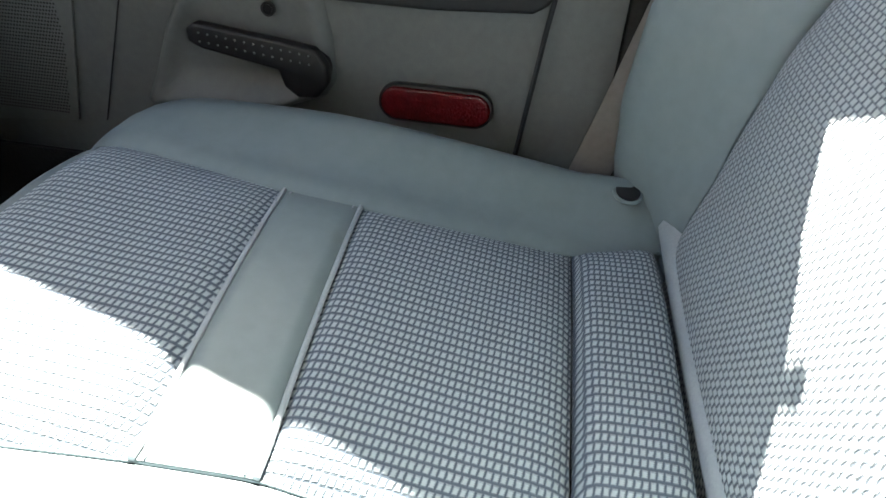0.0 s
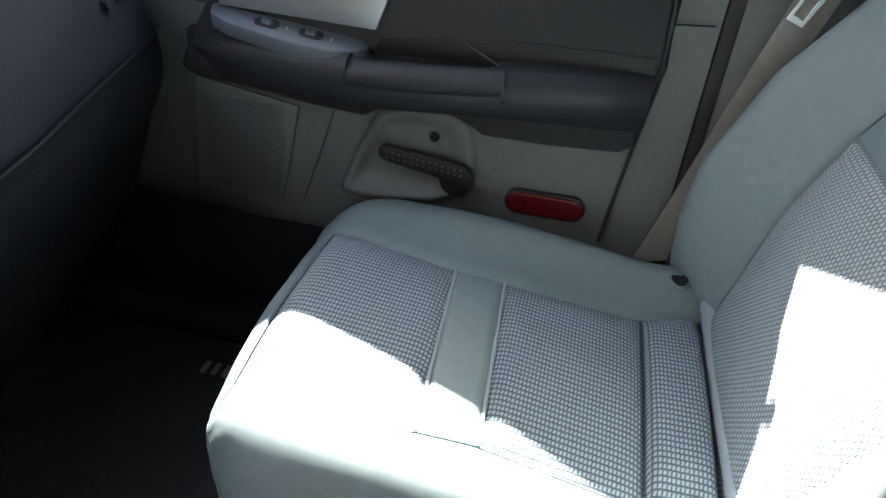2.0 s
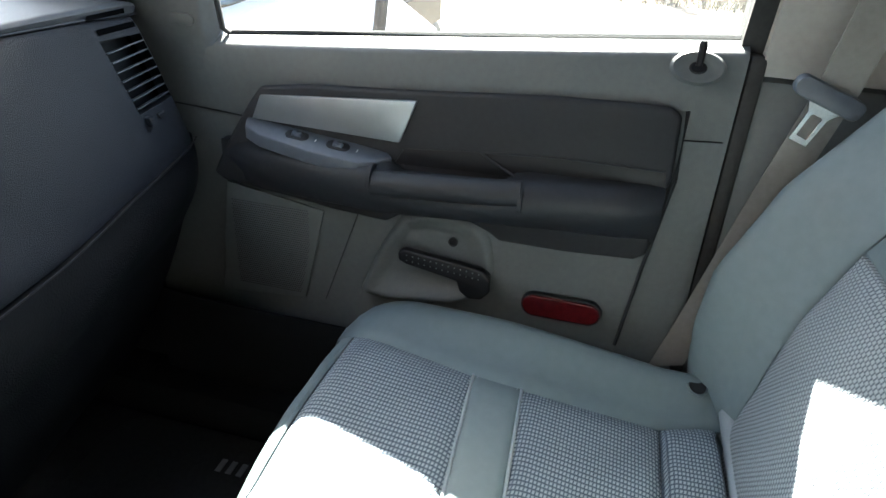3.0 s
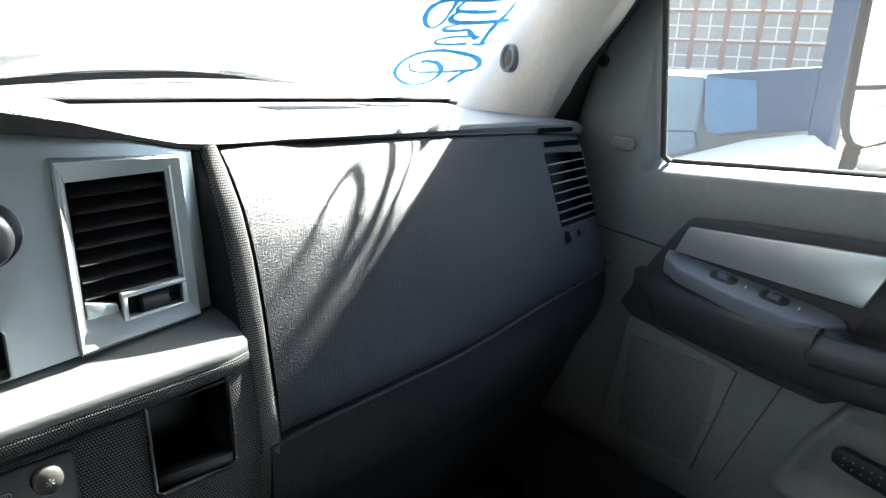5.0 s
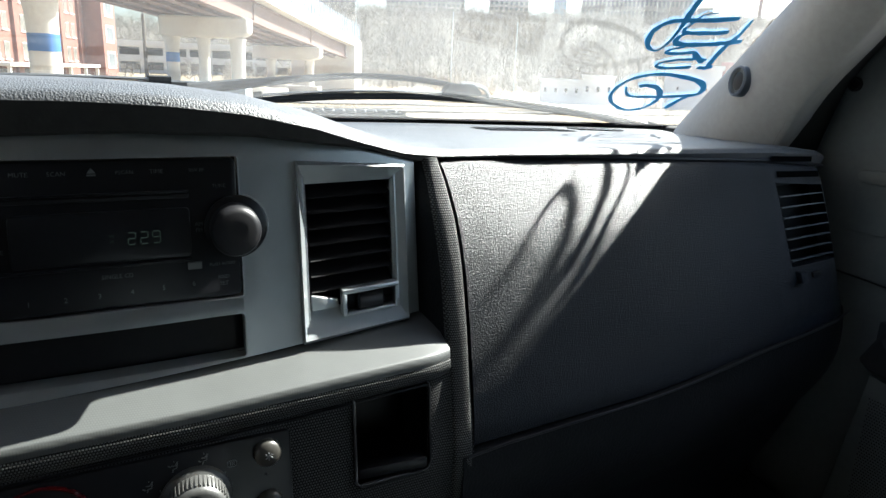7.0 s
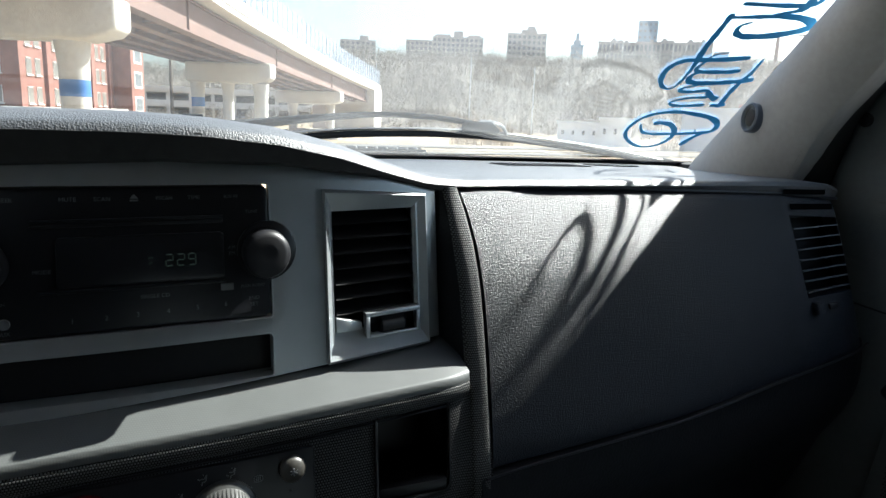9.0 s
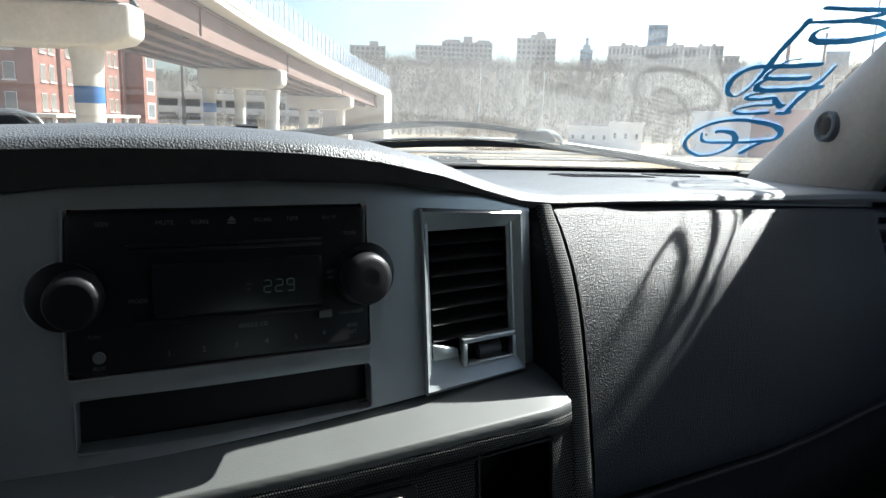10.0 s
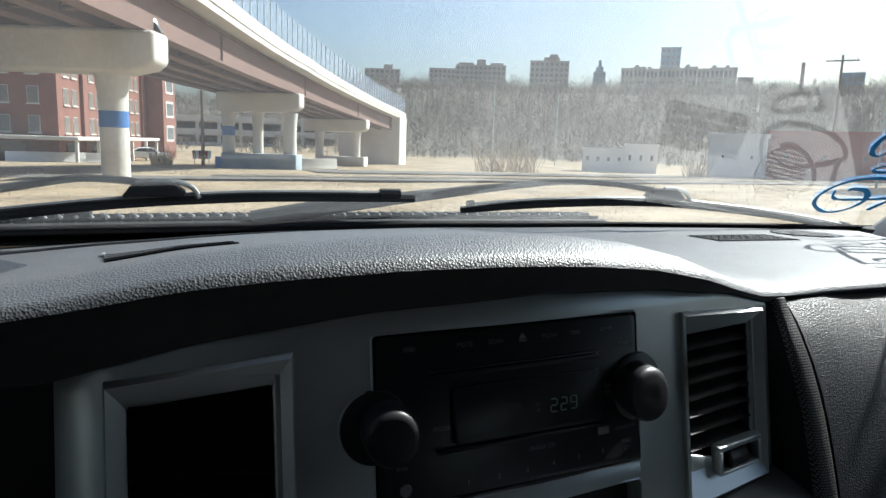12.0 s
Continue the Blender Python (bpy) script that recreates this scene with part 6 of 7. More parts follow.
    stroke([(0.764, 0.2119), (0.789, 0.2176), (0.7985, 0.2223), (0.7965, 0.230), (0.7914, 0.239), (0.786, 0.2435)], 0.005, 0.010, 0.013, 0.012)
    stroke([(0.7104, 0.2215), (0.750, 0.222), (0.790, 0.2235), (0.8075, 0.2275), (0.8085, 0.237)], 0.006, 0.009, 0.008)
    stroke([(0.744, 0.2652), (0.7385, 0.2660), (0.736, 0.2666), (0.7342, 0.2664), (0.7299, 0.2658), (0.7253, 0.2644), (0.7230, 0.2620), (0.7230, 0.2590), (0.728, 0.2572), (0.7395, 0.2574), (0.7546, 0.259), (0.7626, 0.260), (0.7716, 0.2602), (0.7764, 0.2605), (0.7815, 0.2606), (0.790, 0.2608)], 0.002, 0.003, 0.0045, 0.006, 0.006, 0.005, 0.004)
    stroke([(0.7280, 0.2562), (0.7216, 0.253), (0.718, 0.2500), (0.7190, 0.2450), (0.728, 0.2428), (0.7413, 0.2445), (0.7593, 0.2492), (0.771, 0.2524), (0.780, 0.2560), (0.788, 0.2576), (0.796, 0.2582)], 0.0015, 0.002, 0.005, 0.0075, 0.0075, 0.005)
    stroke([(0.768, 0.2345), (0.7727, 0.2425), (0.7784, 0.2441), (0.786, 0.2474), (0.7905, 0.2507), (0.794, 0.2532), (0.800, 0.2548), (0.806, 0.2553), (0.814, 0.2555)], 0.003, 0.0035, 0.0045, 0.0055, 0.005)
    return m


marker_writing()

# ---- outside ----
def polar(az, dist, z=0.0):
    a = radians(az)
    return Vector((dist * math.sin(a), dist * math.cos(a), z))


def ground_z(x, y):
    """Level by the truck, falling gently ahead, with a wooded bluff far off to the front right."""
    r = math.hypot(x, y)
    az = math.degrees(math.atan2(x, y))
    z = -0.026 * max(0.0, min(y, 75) - 22) * smoothstep(22, 30, y)
    on = smoothstep(-16, -6, az) * (0.6 + 0.4 * smoothstep(2, 14, az)) * smoothstep(150, 110, az)
    z += 25 * smoothstep(130, 290, r) * on
    return z


def ground():
    b = bmesh.new()
    radii = [0.0, 3, 6, 9, 13, 18, 23, 29, 36, 45, 56, 70, 90, 115, 140, 170, 205, 240, 275, 310, 380, 600, 1200, 3500]
    n = 96
    rings = [[b.verts.new((r * math.sin(2 * math.pi * k / n), r * math.cos(2 * math.pi * k / n), ground_z(r * math.sin(2 * math.pi * k / n), r * math.cos(2 * math.pi * k / n)) + (0.05 * noise.noise(Vector((r, k * 3.1, 0))) if r > 6 else 0))) for k in range(n)] for r in radii[1:]]
    c = b.verts.new((0, 0, 0))
    for k in range(n):
        b.faces.new((c, rings[0][k], rings[0][(k + 1) % n]))
    for p, q in zip(rings, rings[1:]):
        for k in range(n):
            b.faces.new((p[k], q[k], q[(k + 1) % n], p[(k + 1) % n]))
    g = tagged(part("ground", b, GRASS), "dry straw-coloured grass lot running to a wooded bluff", "ground", kind="structure")
    g.data.materials.append(BLUFF)
    for f in g.data.polygons:
        if f.center.z > 0.6:
            f.material_index = 1
    # gravel tracks crossing ahead
    def track(d0, d1, mat, label, x0=-6, x1=70, k=0.12):
        b = sheet(lambda u, v: (lambda x, w: (x, w, ground_z(x, w) + 0.06))(lerp(x0, x1, u), lerp(d0, d1, v) + k * lerp(x0, x1, u) + 0.5 * noise.noise(Vector((u * 14, v * 3, d0)))), 70, 3)
        tagged(part("road", b, mat), label, "road", kind="structure")
    track(24.5, 28.0, GRAVEL, "dark gravel track across the lot")
    track(30.5, 32.0, GRAVEL, "narrow dark gravel track", 0)
    track(39, 47, GRAVEL, "dark gravel strip by the rails", 6, 80, 0.05)
    tagged(part("road", sheet(lambda u, v: (lerp(39, 50, v) + 0.6 * noise.noise(Vector((u * 9, v * 3, 5))), lerp(-34, 13, u), 0.07), 40, 3), GRAVEL), "dark gravel bed under the side rails", "road", kind="structure")
    for x in (41.0, 42.5, 46.0, 47.5):
        tagged(part("trim_rail", box(x - 0.05, x + 0.05, -34, 13, 0.06, 0.26), WOOD), "rusty steel rail on its gravel bed", "rail", kind="structure")


GRAVEL = surface("dark gravel", (0.085, 0.078, 0.07), (0.17, 0.155, 0.135), 0.95, scale=0.8, bump=0.8, bscale=14)
ground()

EDGE = [(-14.0, -24.0), (-7.6, 0.3), (-1.3, 23.8), (6.2, 47.2), (16.1, 70.0), (23.5, 83.0)]


def deck_point(s):
    """A place along the bridge's near edge, and the way across it."""
    k = max(0.0, min(len(EDGE) - 1.001, s))
    i = int(k)
    p0, p1, p2, p3 = (Vector(EDGE[max(0, min(len(EDGE) - 1, j))]) for j in (i - 1, i, i + 1, i + 2))
    t = k - i
    p = 0.5 * (2 * p1 + (p2 - p0) * t + (2 * p0 - 5 * p1 + 4 * p2 - p3) * t * t + (3 * p1 - p0 - 3 * p2 + p3) * t ** 3)
    d = (p2 - p1).normalized()
    return p, Vector((-d.y, d.x))


def soffit(s):
    return along(((0, 4.7), (2, 4.75), (3, 4.6), (4, 3.75), (5, 2.7)), s)


def bridge():
    br = thing("road_bridge", (-1.0, 24.0, 0.0), "curving road bridge with brown steel girders on concrete piers", "bridge")

    def run(off0, off1, h0, h1, n=60, s0=0.0, s1=5.0):
        rows = []
        b = bmesh.new()
        for i in range(n + 1):
            s = lerp(s0, s1, i / n)
            p, w = deck_point(s)
            z = soffit(s)
            rows.append([b.verts.new((p.x + w.x * o, p.y + w.y * o, z + h)) for o, h in ((off0, h0), (off1, h0), (off1, h1), (off0, h1))])
        for p, q in zip(rows, rows[1:]):
            for k in range(4):
                b.faces.new((p[k], p[(k + 1) % 4], q[(k + 1) % 4], q[k]))
        b.faces.new(rows[0])
        b.faces.new(rows[-1])
        return b
    for i in range(5):
        part("girder", run(0.65 + i * 1.45, 0.90 + i * 1.45, 0.0, 1.45), STEEL, br, "weathered brown steel girder")
    for i in range(5):
        for h in (0.0, 1.33):
            part("flange", run(0.65 + i * 1.45 - (0.12 if h else 0.16), 0.90 + i * 1.45 + 0.16, h - 0.05, h + 0.04), STEEL, br)
    for i in range(34):
        s = lerp(0.6, 4.9, i / 33)
        p, w = deck_point(s)
        z = soffit(s)
        at = lambda o, h: (p.x + w.x * o, p.y + w.y * o, z + h)
        b = bmesh.new()
        for k in range(4):
            o0, o1 = 0.91 + k * 1.45, 2.09 + k * 1.45
            for e0, e1 in (((o0, 0.2), (o1, 1.2)), ((o0, 1.2), (o1, 0.2)), ((o0, 0.15), (o1, 0.15))):
                merge(b, tube([at(*e0), at(*e1)], 0.06, 4))
        part("cross_frame", b, STEEL, br, "steel cross bracing")
    for i in range(60):
        s = lerp(1.2, 4.95, i / 59)
        p, w = deck_point(s)
        z = soffit(s)
        ang = math.atan2(w.y, w.x)
        part("stiffener", moved(box(-0.09, 0.0, -0.02, 0.02, 0.05, 1.30), Matrix.Translation((p.x + w.x * 0.65, p.y + w.y * 0.65, z)) @ Matrix.Rotation(ang, 4, "Z")), STEEL, br) if i % 12 == 6 else None
    part("deck", run(-0.25, 7.2, 1.45, 1.75), CONCRETE, br)
    part("parapet", run(-0.3, 0.05, 1.75, 2.35), CONCRETE, br, "pale concrete parapet")
    part("parapet", run(6.9, 7.25, 1.75, 2.35), CONCRETE, br, "pale concrete parapet")
    mesh = run(-0.14, -0.12, 2.35, 4.1)
    part("fence", mesh, FENCE, br, "fine wire mesh fence")
    for i in range(70):
        p, w = deck_point(lerp(1.0, 4.95, i / 69))
        z = soffit(lerp(1.0, 4.95, i / 69))
        part("fence_post", tube([(p.x - w.x * 0.16, p.y - w.y * 0.16, z + 2.3), (p.x - w.x * 0.16, p.y - w.y * 0.16, z + 4.15)], 0.035, 5), ALU, br)
    # bents: cap beam with rounded ends on three round columns, some with painted bands
    bands = {1.0: ((0, 1.68, 2.2),), 2.0: ((0, 1.68, 2.2), (1, 1.68, 2.2), (2, 1.68, 2.2)), 3.0: ((1, 3.1, 3.6), (2, 2.3, 3.6)), 4.0: ()}
    for s in (1.0, 2.0, 3.0, 4.0):
        p, w = deck_point(s)
        z = soffit(s)
        ang = math.atan2(w.y, w.x)
        turn = Matrix.Rotation(ang, 4, "Z")
        m = Matrix.Translation((p.x + w.x * 5.6, p.y + w.y * 5.6, z)) @ turn
        far = 0.4 if s == 3.0 else 1.7
        part("cap_beam", moved(bevel(prism([(-5.42, -0.06), (-5.42, -1.0), (-5.15, -1.22), (-4.4, -1.40), (far, -1.40), (far, -0.06)], "y", -0.65, 0.65), 0.16, 4), m), CONCRETE, br, "pale concrete cap beam")
        for k, (o, r) in enumerate({2.0: ((1.79, 0.44), (6.6, 0.45)), 3.0: ((1.05, 0.46), (3.3, 0.36), (5.4, 0.42))}.get(s, ((1.5, 0.45), (5.6, 0.45)))):
            q = Vector((p.x + w.x * o, p.y + w.y * o))
            g = ground_z(q.x, q.y)
            part("column", moved(lathe([(r, g - 0.5), (r, z - 2.6), (r + 0.02, z - 2.0), (r + 0.10, z - 1.38)], 32), Matrix.Translation((q.x, q.y, 0))), CONCRETE, br, "round concrete column")
            for which, h0, h1 in bands[s]:
                if which == k:
                    part("painted_band", moved(lathe([(r + 0.007, g + h0), (r + 0.007, g + h1)], 32), Matrix.Translation((q.x, q.y, 0))), BLUEBAND, br, "blue painted band")
        for k in range(5):
            part("bearing", moved(box(-0.25, 0.25, -0.3, 0.3, -0.07, 0.0), Matrix.Translation((p.x + w.x * (0.77 + k * 1.45), p.y + w.y * (0.77 + k * 1.45), z)) @ turn), STEEL, br)
        if s >= 3:
            g = ground_z(p.x, p.y)
            part("crash_wall", moved(box(-5.2, 0.1, -0.75, 0.75, g - 0.3 - z, g + 1.05 - z, 0.05), m), FADEBLUE if s == 3 else CONCRETE, br, "low concrete crash wall")
        for k in (0.4, 3.0):
            part("drip_stain", moved(box(-5.0 + k, -4.2 + k, -0.656, -0.65, -0.30, -0.07), m), DAMP, br) if s == 2 else None
    # downpipe beside the first cap
    p, w = deck_point(2.0)
    part("downpipe", tube(smooth_line([(p.x + w.x * 0.9 + w.y * 0.75, p.y + w.y * 0.9 - w.x * 0.75, 6.2), (p.x + w.x * 0.8 + w.y * 0.75, p.y + w.y * 0.8 - w.x * 0.75, 5.3), (p.x + w.x * 0.5 + w.y * 0.75, p.y + w.y * 0.5 - w.x * 0.75, 4.75)]), 0.12, 8), WINDOW, br, "dark drain pipe")
    p, w = deck_point(4.99)
    part("abutment", moved(box(-5.9, 2.0, -0.6, 3.0, -5.0, 3.6, 0.1), Matrix.Translation((p.x + w.x * 5.6, p.y + w.y * 5.6, 1.0)) @ Matrix.Rotation(math.atan2(w.y, w.x), 4, "Z")), CONCRETE, br, "pale concrete abutment")
    return br


def lattice(name, col, wide):
    """Wire mesh: thin bars with clear gaps."""
    m = bpy.data.materials.new(name)
    m.use_nodes = True
    nt = m.node_tree
    b = nt.nodes["Principled BSDF"]
    b.inputs["Base Color"].default_value = (*col, 1)
    b.inputs["Roughness"].default_value = 0.5
    b.inputs["Alpha"].default_value = wide
    return m


FADEBLUE = surface("faded blue-grey paint on concrete", (0.22, 0.28, 0.35), (0.42, 0.45, 0.47), 0.85, scale=1.2, bump=0.3, bscale=14)
DAMP = surface("damp stained concrete", (0.30, 0.28, 0.25), (0.42, 0.40, 0.36), 0.85, scale=2)
FENCE = lattice("fine wire mesh", (0.30, 0.36, 0.46), 0.30)
ALU = surface("dull galvanised steel", (0.35, 0.37, 0.39), None, 0.5, 0.6)
bridge()


def shared(name, bm, mat, parent, spots):
    """One mesh set at several places as parts of their own."""
    ob = part(name, bm, mat, parent)
    base = ob.matrix_parent_inverse.copy()
    out = [ob]
    for k in range(1, len(spots)):
        q = new(name, ob.data)
        q.parent, q.matrix_parent_inverse = parent, base
        out.append(q)
    for q, m in zip(out, spots):
        q.matrix_basis = m
    return out


def block(name, az0, az1, dist, z0, z1, deep, mat, label, floors, bays, category="building", glass=None, turn=0.0, group="", gap=0.45, caps=()):
    """A building seen across a stretch of bearings: walls, flat roof, rows of window panes set into frames, boxes on the roof."""
    p0, p1 = polar(az0, dist), polar(az1, dist)
    mid, wide = (p0 + p1) / 2, (p1 - p0).length
    ang = math.atan2(p1.y - p0.y, p1.x - p0.x) + radians(turn)
    t = thing(name, (mid.x, mid.y, z0), label, category, group)
    m = Matrix.Translation((mid.x, mid.y, 0)) @ Matrix.Rotation(ang, 4, "Z")
    part("wall", moved(box(-wide / 2, wide / 2, 0, deep, z0 - 6, z1), m), mat, t)
    part("roof", moved(box(-wide / 2 - 0.15, wide / 2 + 0.15, -0.15, deep + 0.15, z1, z1 + 0.35), m), mat, t)
    for u0, u1, h in caps:
        part("roof_house", moved(box(lerp(-wide / 2, wide / 2, u0), lerp(-wide / 2, wide / 2, u1), 2, deep - 2, z1 + 0.3, z1 + h), m), mat, t)
    fh, bw = (z1 - z0) / floors, wide / bays
    spots = [m @ Matrix.Translation((-wide / 2 + (k + 0.5) * bw, 0, z0 + (f + 0.5) * fh)) for f in range(floors) for k in range(bays)]
    shared("window", box(-bw * gap * 0.6, bw * gap * 0.6, -0.08, 0.05, -fh * gap * 0.62, fh * gap * 0.62), glass or WINDOW, t, spots)
    return t


OLDPANE = surface("dull old window glass", (0.10, 0.095, 0.085), (0.19, 0.175, 0.15), 0.4, scale=0.5)


def warehouse():
    """Brick warehouse at an angle to the road: one face in shade, one in the sun between pilasters, a loading dock roof at its foot."""
    C = Vector((-12.3, 64.8))
    d2, d1 = Vector((0.24, 0.97)).normalized(), Vector((-0.97, 0.24)).normalized()
    long2, long1, z0, z1 = 21.6, 30.0, -3.0, 19.0
    t = thing("brick_warehouse", (C.x, C.y, -1.5), "tall red brick warehouse with pale windows and a dock roof", "building")
    # local x along the sunlit face, y into the building
    m2 = Matrix(((d2.x, d1.x, 0, C.x), (d2.y, d1.y, 0, C.y), (0, 0, 1, 0), (0, 0, 0, 1)))
    m1 = Matrix(((d1.x, d2.x, 0, C.x), (d1.y, d2.y, 0, C.y), (0, 0, 1, 0), (0, 0, 0, 1)))
    part("wall", moved(box(0, long2, 0, long1, z0, z1), m2), BRICK, t)
    for k in range(5):
        x = 0.5 + k * 5.15
        part("pilaster", moved(box(x - 0.5, x + 0.5, -0.30, 0.02, z0, z1), m2), BRICK, t)
    rows = [2.05 + 2.42 * k for k in range(7)]
    spots2 = [m2 @ Matrix.Translation((0.5 + k * 5.15 + o, 0, z)) for z in rows for k in range(4) for o in (1.75, 3.40)]
    spots1 = [m1 @ Matrix.Translation((1.6 + k * 2.4, 0, z)) for z in rows for k in range(11)]
    shared("window_frame", box(-0.47, 0.47, -0.05, 0.04, -0.70, 0.69), FRAMEPALE, t, spots2 + spots1)
    shared("window", box(-0.42, 0.42, -0.07, 0.03, -0.66, 0.64), OLDPANE, t, spots2 + spots1)
    shared("sill", box(-0.56, 0.56, -0.14, 0.02, -0.84, -0.73), CONCRETE, t, spots2 + spots1)
    # dock roof on posts, along both faces
    part("dock_roof", moved(box(-3.2, 17.0, -3.2, 0.0, 0.75, 1.05, 0.05), m2), CONCRETE, t, "pale loading dock roof")
    part("dock_roof", moved(box(0.0, 9.0, -3.2, -0.01, 0.75, 1.05, 0.05), m1), CONCRETE, t, "pale loading dock roof")
    shared("dock_post", box(-0.12, 0.12, -0.12, 0.12, -3.0, 0.75), CONCRETE, t, [m2 @ Matrix.Translation((x, -2.9, 0)) for x in (-2.8, 1.5, 5.5, 9.5, 13.5, 16.8)] + [m1 @ Matrix.Translation((x, -2.9, 0)) for x in (3.5, 8.6)])
    shared("dock_door", box(-1.2, 1.2, -0.06, 0.02, -1.8, 0.5), WINDOW, t, [m2 @ Matrix.Translation((x, -0.01, 0)) for x in (3.2, 7.6, 12.0)] + [m1 @ Matrix.Translation((x, -0.01, 0)) for x in (3.5, 7.0)])
    # further wing with wide pale windows
    w = thing("brick_wing", (-4.5, 96.0, -1.5), "further brick wing with wide pale windows", "building")
    m3 = m2 @ Matrix.Translation((long2 + 0.2, -2.2, 0))
    part("wall", moved(box(0, 4.6, 0, 20, z0, 10.5), m3), BRICK, w)
    spots3 = [m3 @ Matrix.Translation((2.3, 0, z)) for z in (1.6, 4.4, 7.2, 9.4)]
    shared("window_frame", box(-1.4, 1.4, -0.06, 0.04, -0.95, 0.95), FRAMEPALE, w, spots3)
    shared("window", box(-1.1, 1.1, -0.10, 0.03, -0.7, 0.7), HAZEPANE, w, spots3)


def parking_deck():
    """Open concrete decks on columns, with ramps and railings."""
    t = thing("parking_deck", polar(2, 150, -2), "grey open parking deck far behind the bridge", "building")
    m = Matrix.Translation(polar(1.8, 150)) @ Matrix.Rotation(radians(-2), 4, "Z")
    for z in (-1.2, 1.6, 4.4):
        part("slab", moved(box(-16, 24, 0, 22, z, z + 0.55), m), CONCRETE, t)
        part("rail_wall", moved(box(-16, 24, -0.2, 0, z + 0.3, z + 1.3), m), FRAMEPALE, t)
    shared("column", box(-0.35, 0.35, 0.1, 0.8, -4, 5.0), CONCRETE, t, [m @ Matrix.Translation((-15.5 + k * 4.35, 0, 0)) for k in range(10)])
    part("back_wall", moved(box(-16, 24, 21, 22, -4, 5.0), m), HAZEPANE, t)
    b = prism([(-28, -2.5), (-28, -1.7), (-16, 2.2), (-16, 1.4)], "y", -3, 0)
    part("ramp", moved(b, m), CONCRETE, t, "sloping concrete ramp")


FRAMEPALE = surface("pale window surround", (0.50, 0.47, 0.43), (0.62, 0.59, 0.55), 0.8, scale=0.6)
HAZEPANE = surface("dull reflecting panes", (0.10, 0.11, 0.12), (0.20, 0.21, 0.22), 0.25, scale=0.4)
# panes lightened with the walls, for the same distance haze
TOWERPANE_HAZED = surface("tower panes, paled for haze", (0.15, 0.145, 0.14), (0.22, 0.21, 0.205), 0.3, scale=0.3)
BLUEGLASS = surface("blue curtain glass", (0.16, 0.24, 0.32), (0.22, 0.31, 0.40), 0.2, scale=0.3)


def skyline():
    D = 330.0
    top = lambda sl: 1.5 + sl * D
    block("apartment_tower", 12.6, 15.5, D, 14, top(0.104), 18, TOWER_HAZED, "hazy brown apartment tower on the bluff", 10, 7, glass=TOWERPANE_HAZED, caps=((0.55, 0.8, 2.6),))
    block("apartment_block", 15.7, 16.9, D + 8, 14, top(0.086), 14, TOWER_HAZED, "low hazy brown apartment block", 6, 5, glass=TOWERPANE_HAZED)
    block("apartment_tower", 18.0, 20.2, D, 14, top(0.108), 20, TOWER_HAZED, "hazy brown apartment tower, lower part", 10, 6, glass=TOWERPANE_HAZED)
    block("apartment_tower", 20.2, 24.4, D + 3, 14, top(0.115), 20, TOWER_HAZED, "wide hazy brown apartment tower", 11, 11, glass=TOWERPANE_HAZED, caps=((0.05, 0.35, 1.6), (0.42, 0.6, 3.2), (0.7, 0.95, 1.6)))
    block("apartment_tower", 26.4, 29.6, D, 16, top(0.122), 18, TOWER_HAZED, "hazy tan apartment tower on the bluff", 10, 8, glass=TOWERPANE_HAZED, caps=((0.35, 0.75, 2.2), (0.5, 0.7, 3.6)))
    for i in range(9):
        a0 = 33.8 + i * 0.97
        block("apartment_row_house", a0, a0 + 0.95, D + (i % 2) * 5, 20, top((0.113, 0.1165, 0.112, 0.115)[i % 4]), 14, TOWER_HAZED, "pale apartment house in a long row on the bluff", 4, 3, glass=TOWERPANE_HAZED, group="apartment row", caps=((0.1, 0.4, 1.5),) if i % 3 else ())
    block("apartment_row_house", 42.6, 43.7, D, 20, top(0.100), 14, TOWER_HAZED, "lower pale apartment house at the row's end", 3, 3, glass=TOWERPANE_HAZED, group="apartment row")
    block("glass_tower", 36.8, 38.3, D + 200, 22, 1.5 + 0.1415 * (D + 200), 22, BLUEGLASS, "distant blue glass tower", 12, 4, glass=HAZEPANE, gap=0.3)
    block("glass_tower", 31.6, 32.6, D + 200, 22, 1.5 + 0.108 * (D + 200), 22, BLUEGLASS, "distant pale blue glass block", 8, 4, glass=HAZEPANE, gap=0.3, caps=((0.2, 0.8, 4), (0.38, 0.62, 9)))
    block("office_block", 49.5, 51.0, D, 18, top(0.104), 14, BLUEGLASS, "small hazy blue-grey office block", 4, 4, glass=TOWERPANE_HAZED)
    # near right: white shed, white box, red clad building
    block("white_shed", 31.0, 34.4, 78, 1.5 - 0.026 * 78, 1.5 - 0.003 * 78, 8, WHITE, "long low white shed", 1, 4, "shed", gap=0.2)
    block("white_shed", 34.4, 37.0, 77, 1.5 - 0.026 * 78, 1.5 + 0.004 * 78, 8, WHITE, "taller end of a low white shed", 1, 3, "shed", gap=0.2)
    block("white_building", 40.8, 45.0, 62, 1.5 - 0.031 * 62, 1.5 + 0.021 * 62, 10, WHITE, "plain white metal building", 1, 2, "shed", gap=0.06)
    block("red_building", 45.0, 66.0, 63, 1.5 - 0.03 * 63, 1.5 + 0.026 * 63, 14, REDWALL, "long dark red metal building", 1, 8, "shed", gap=0.08)
    warehouse()
    parking_deck()
    # across the lot, seen through the side window
    w = block("brick_building", 55.0, 69.0, 42, -0.5, 9.0, 10, BRICKPALE, "pale weathered brick building with white window frames", 6, 6, glass=PANEGREY, gap=0.68)
    # white bars across each of its windows, and pale sills
    p0, p1 = polar(55.0, 42), polar(69.0, 42)
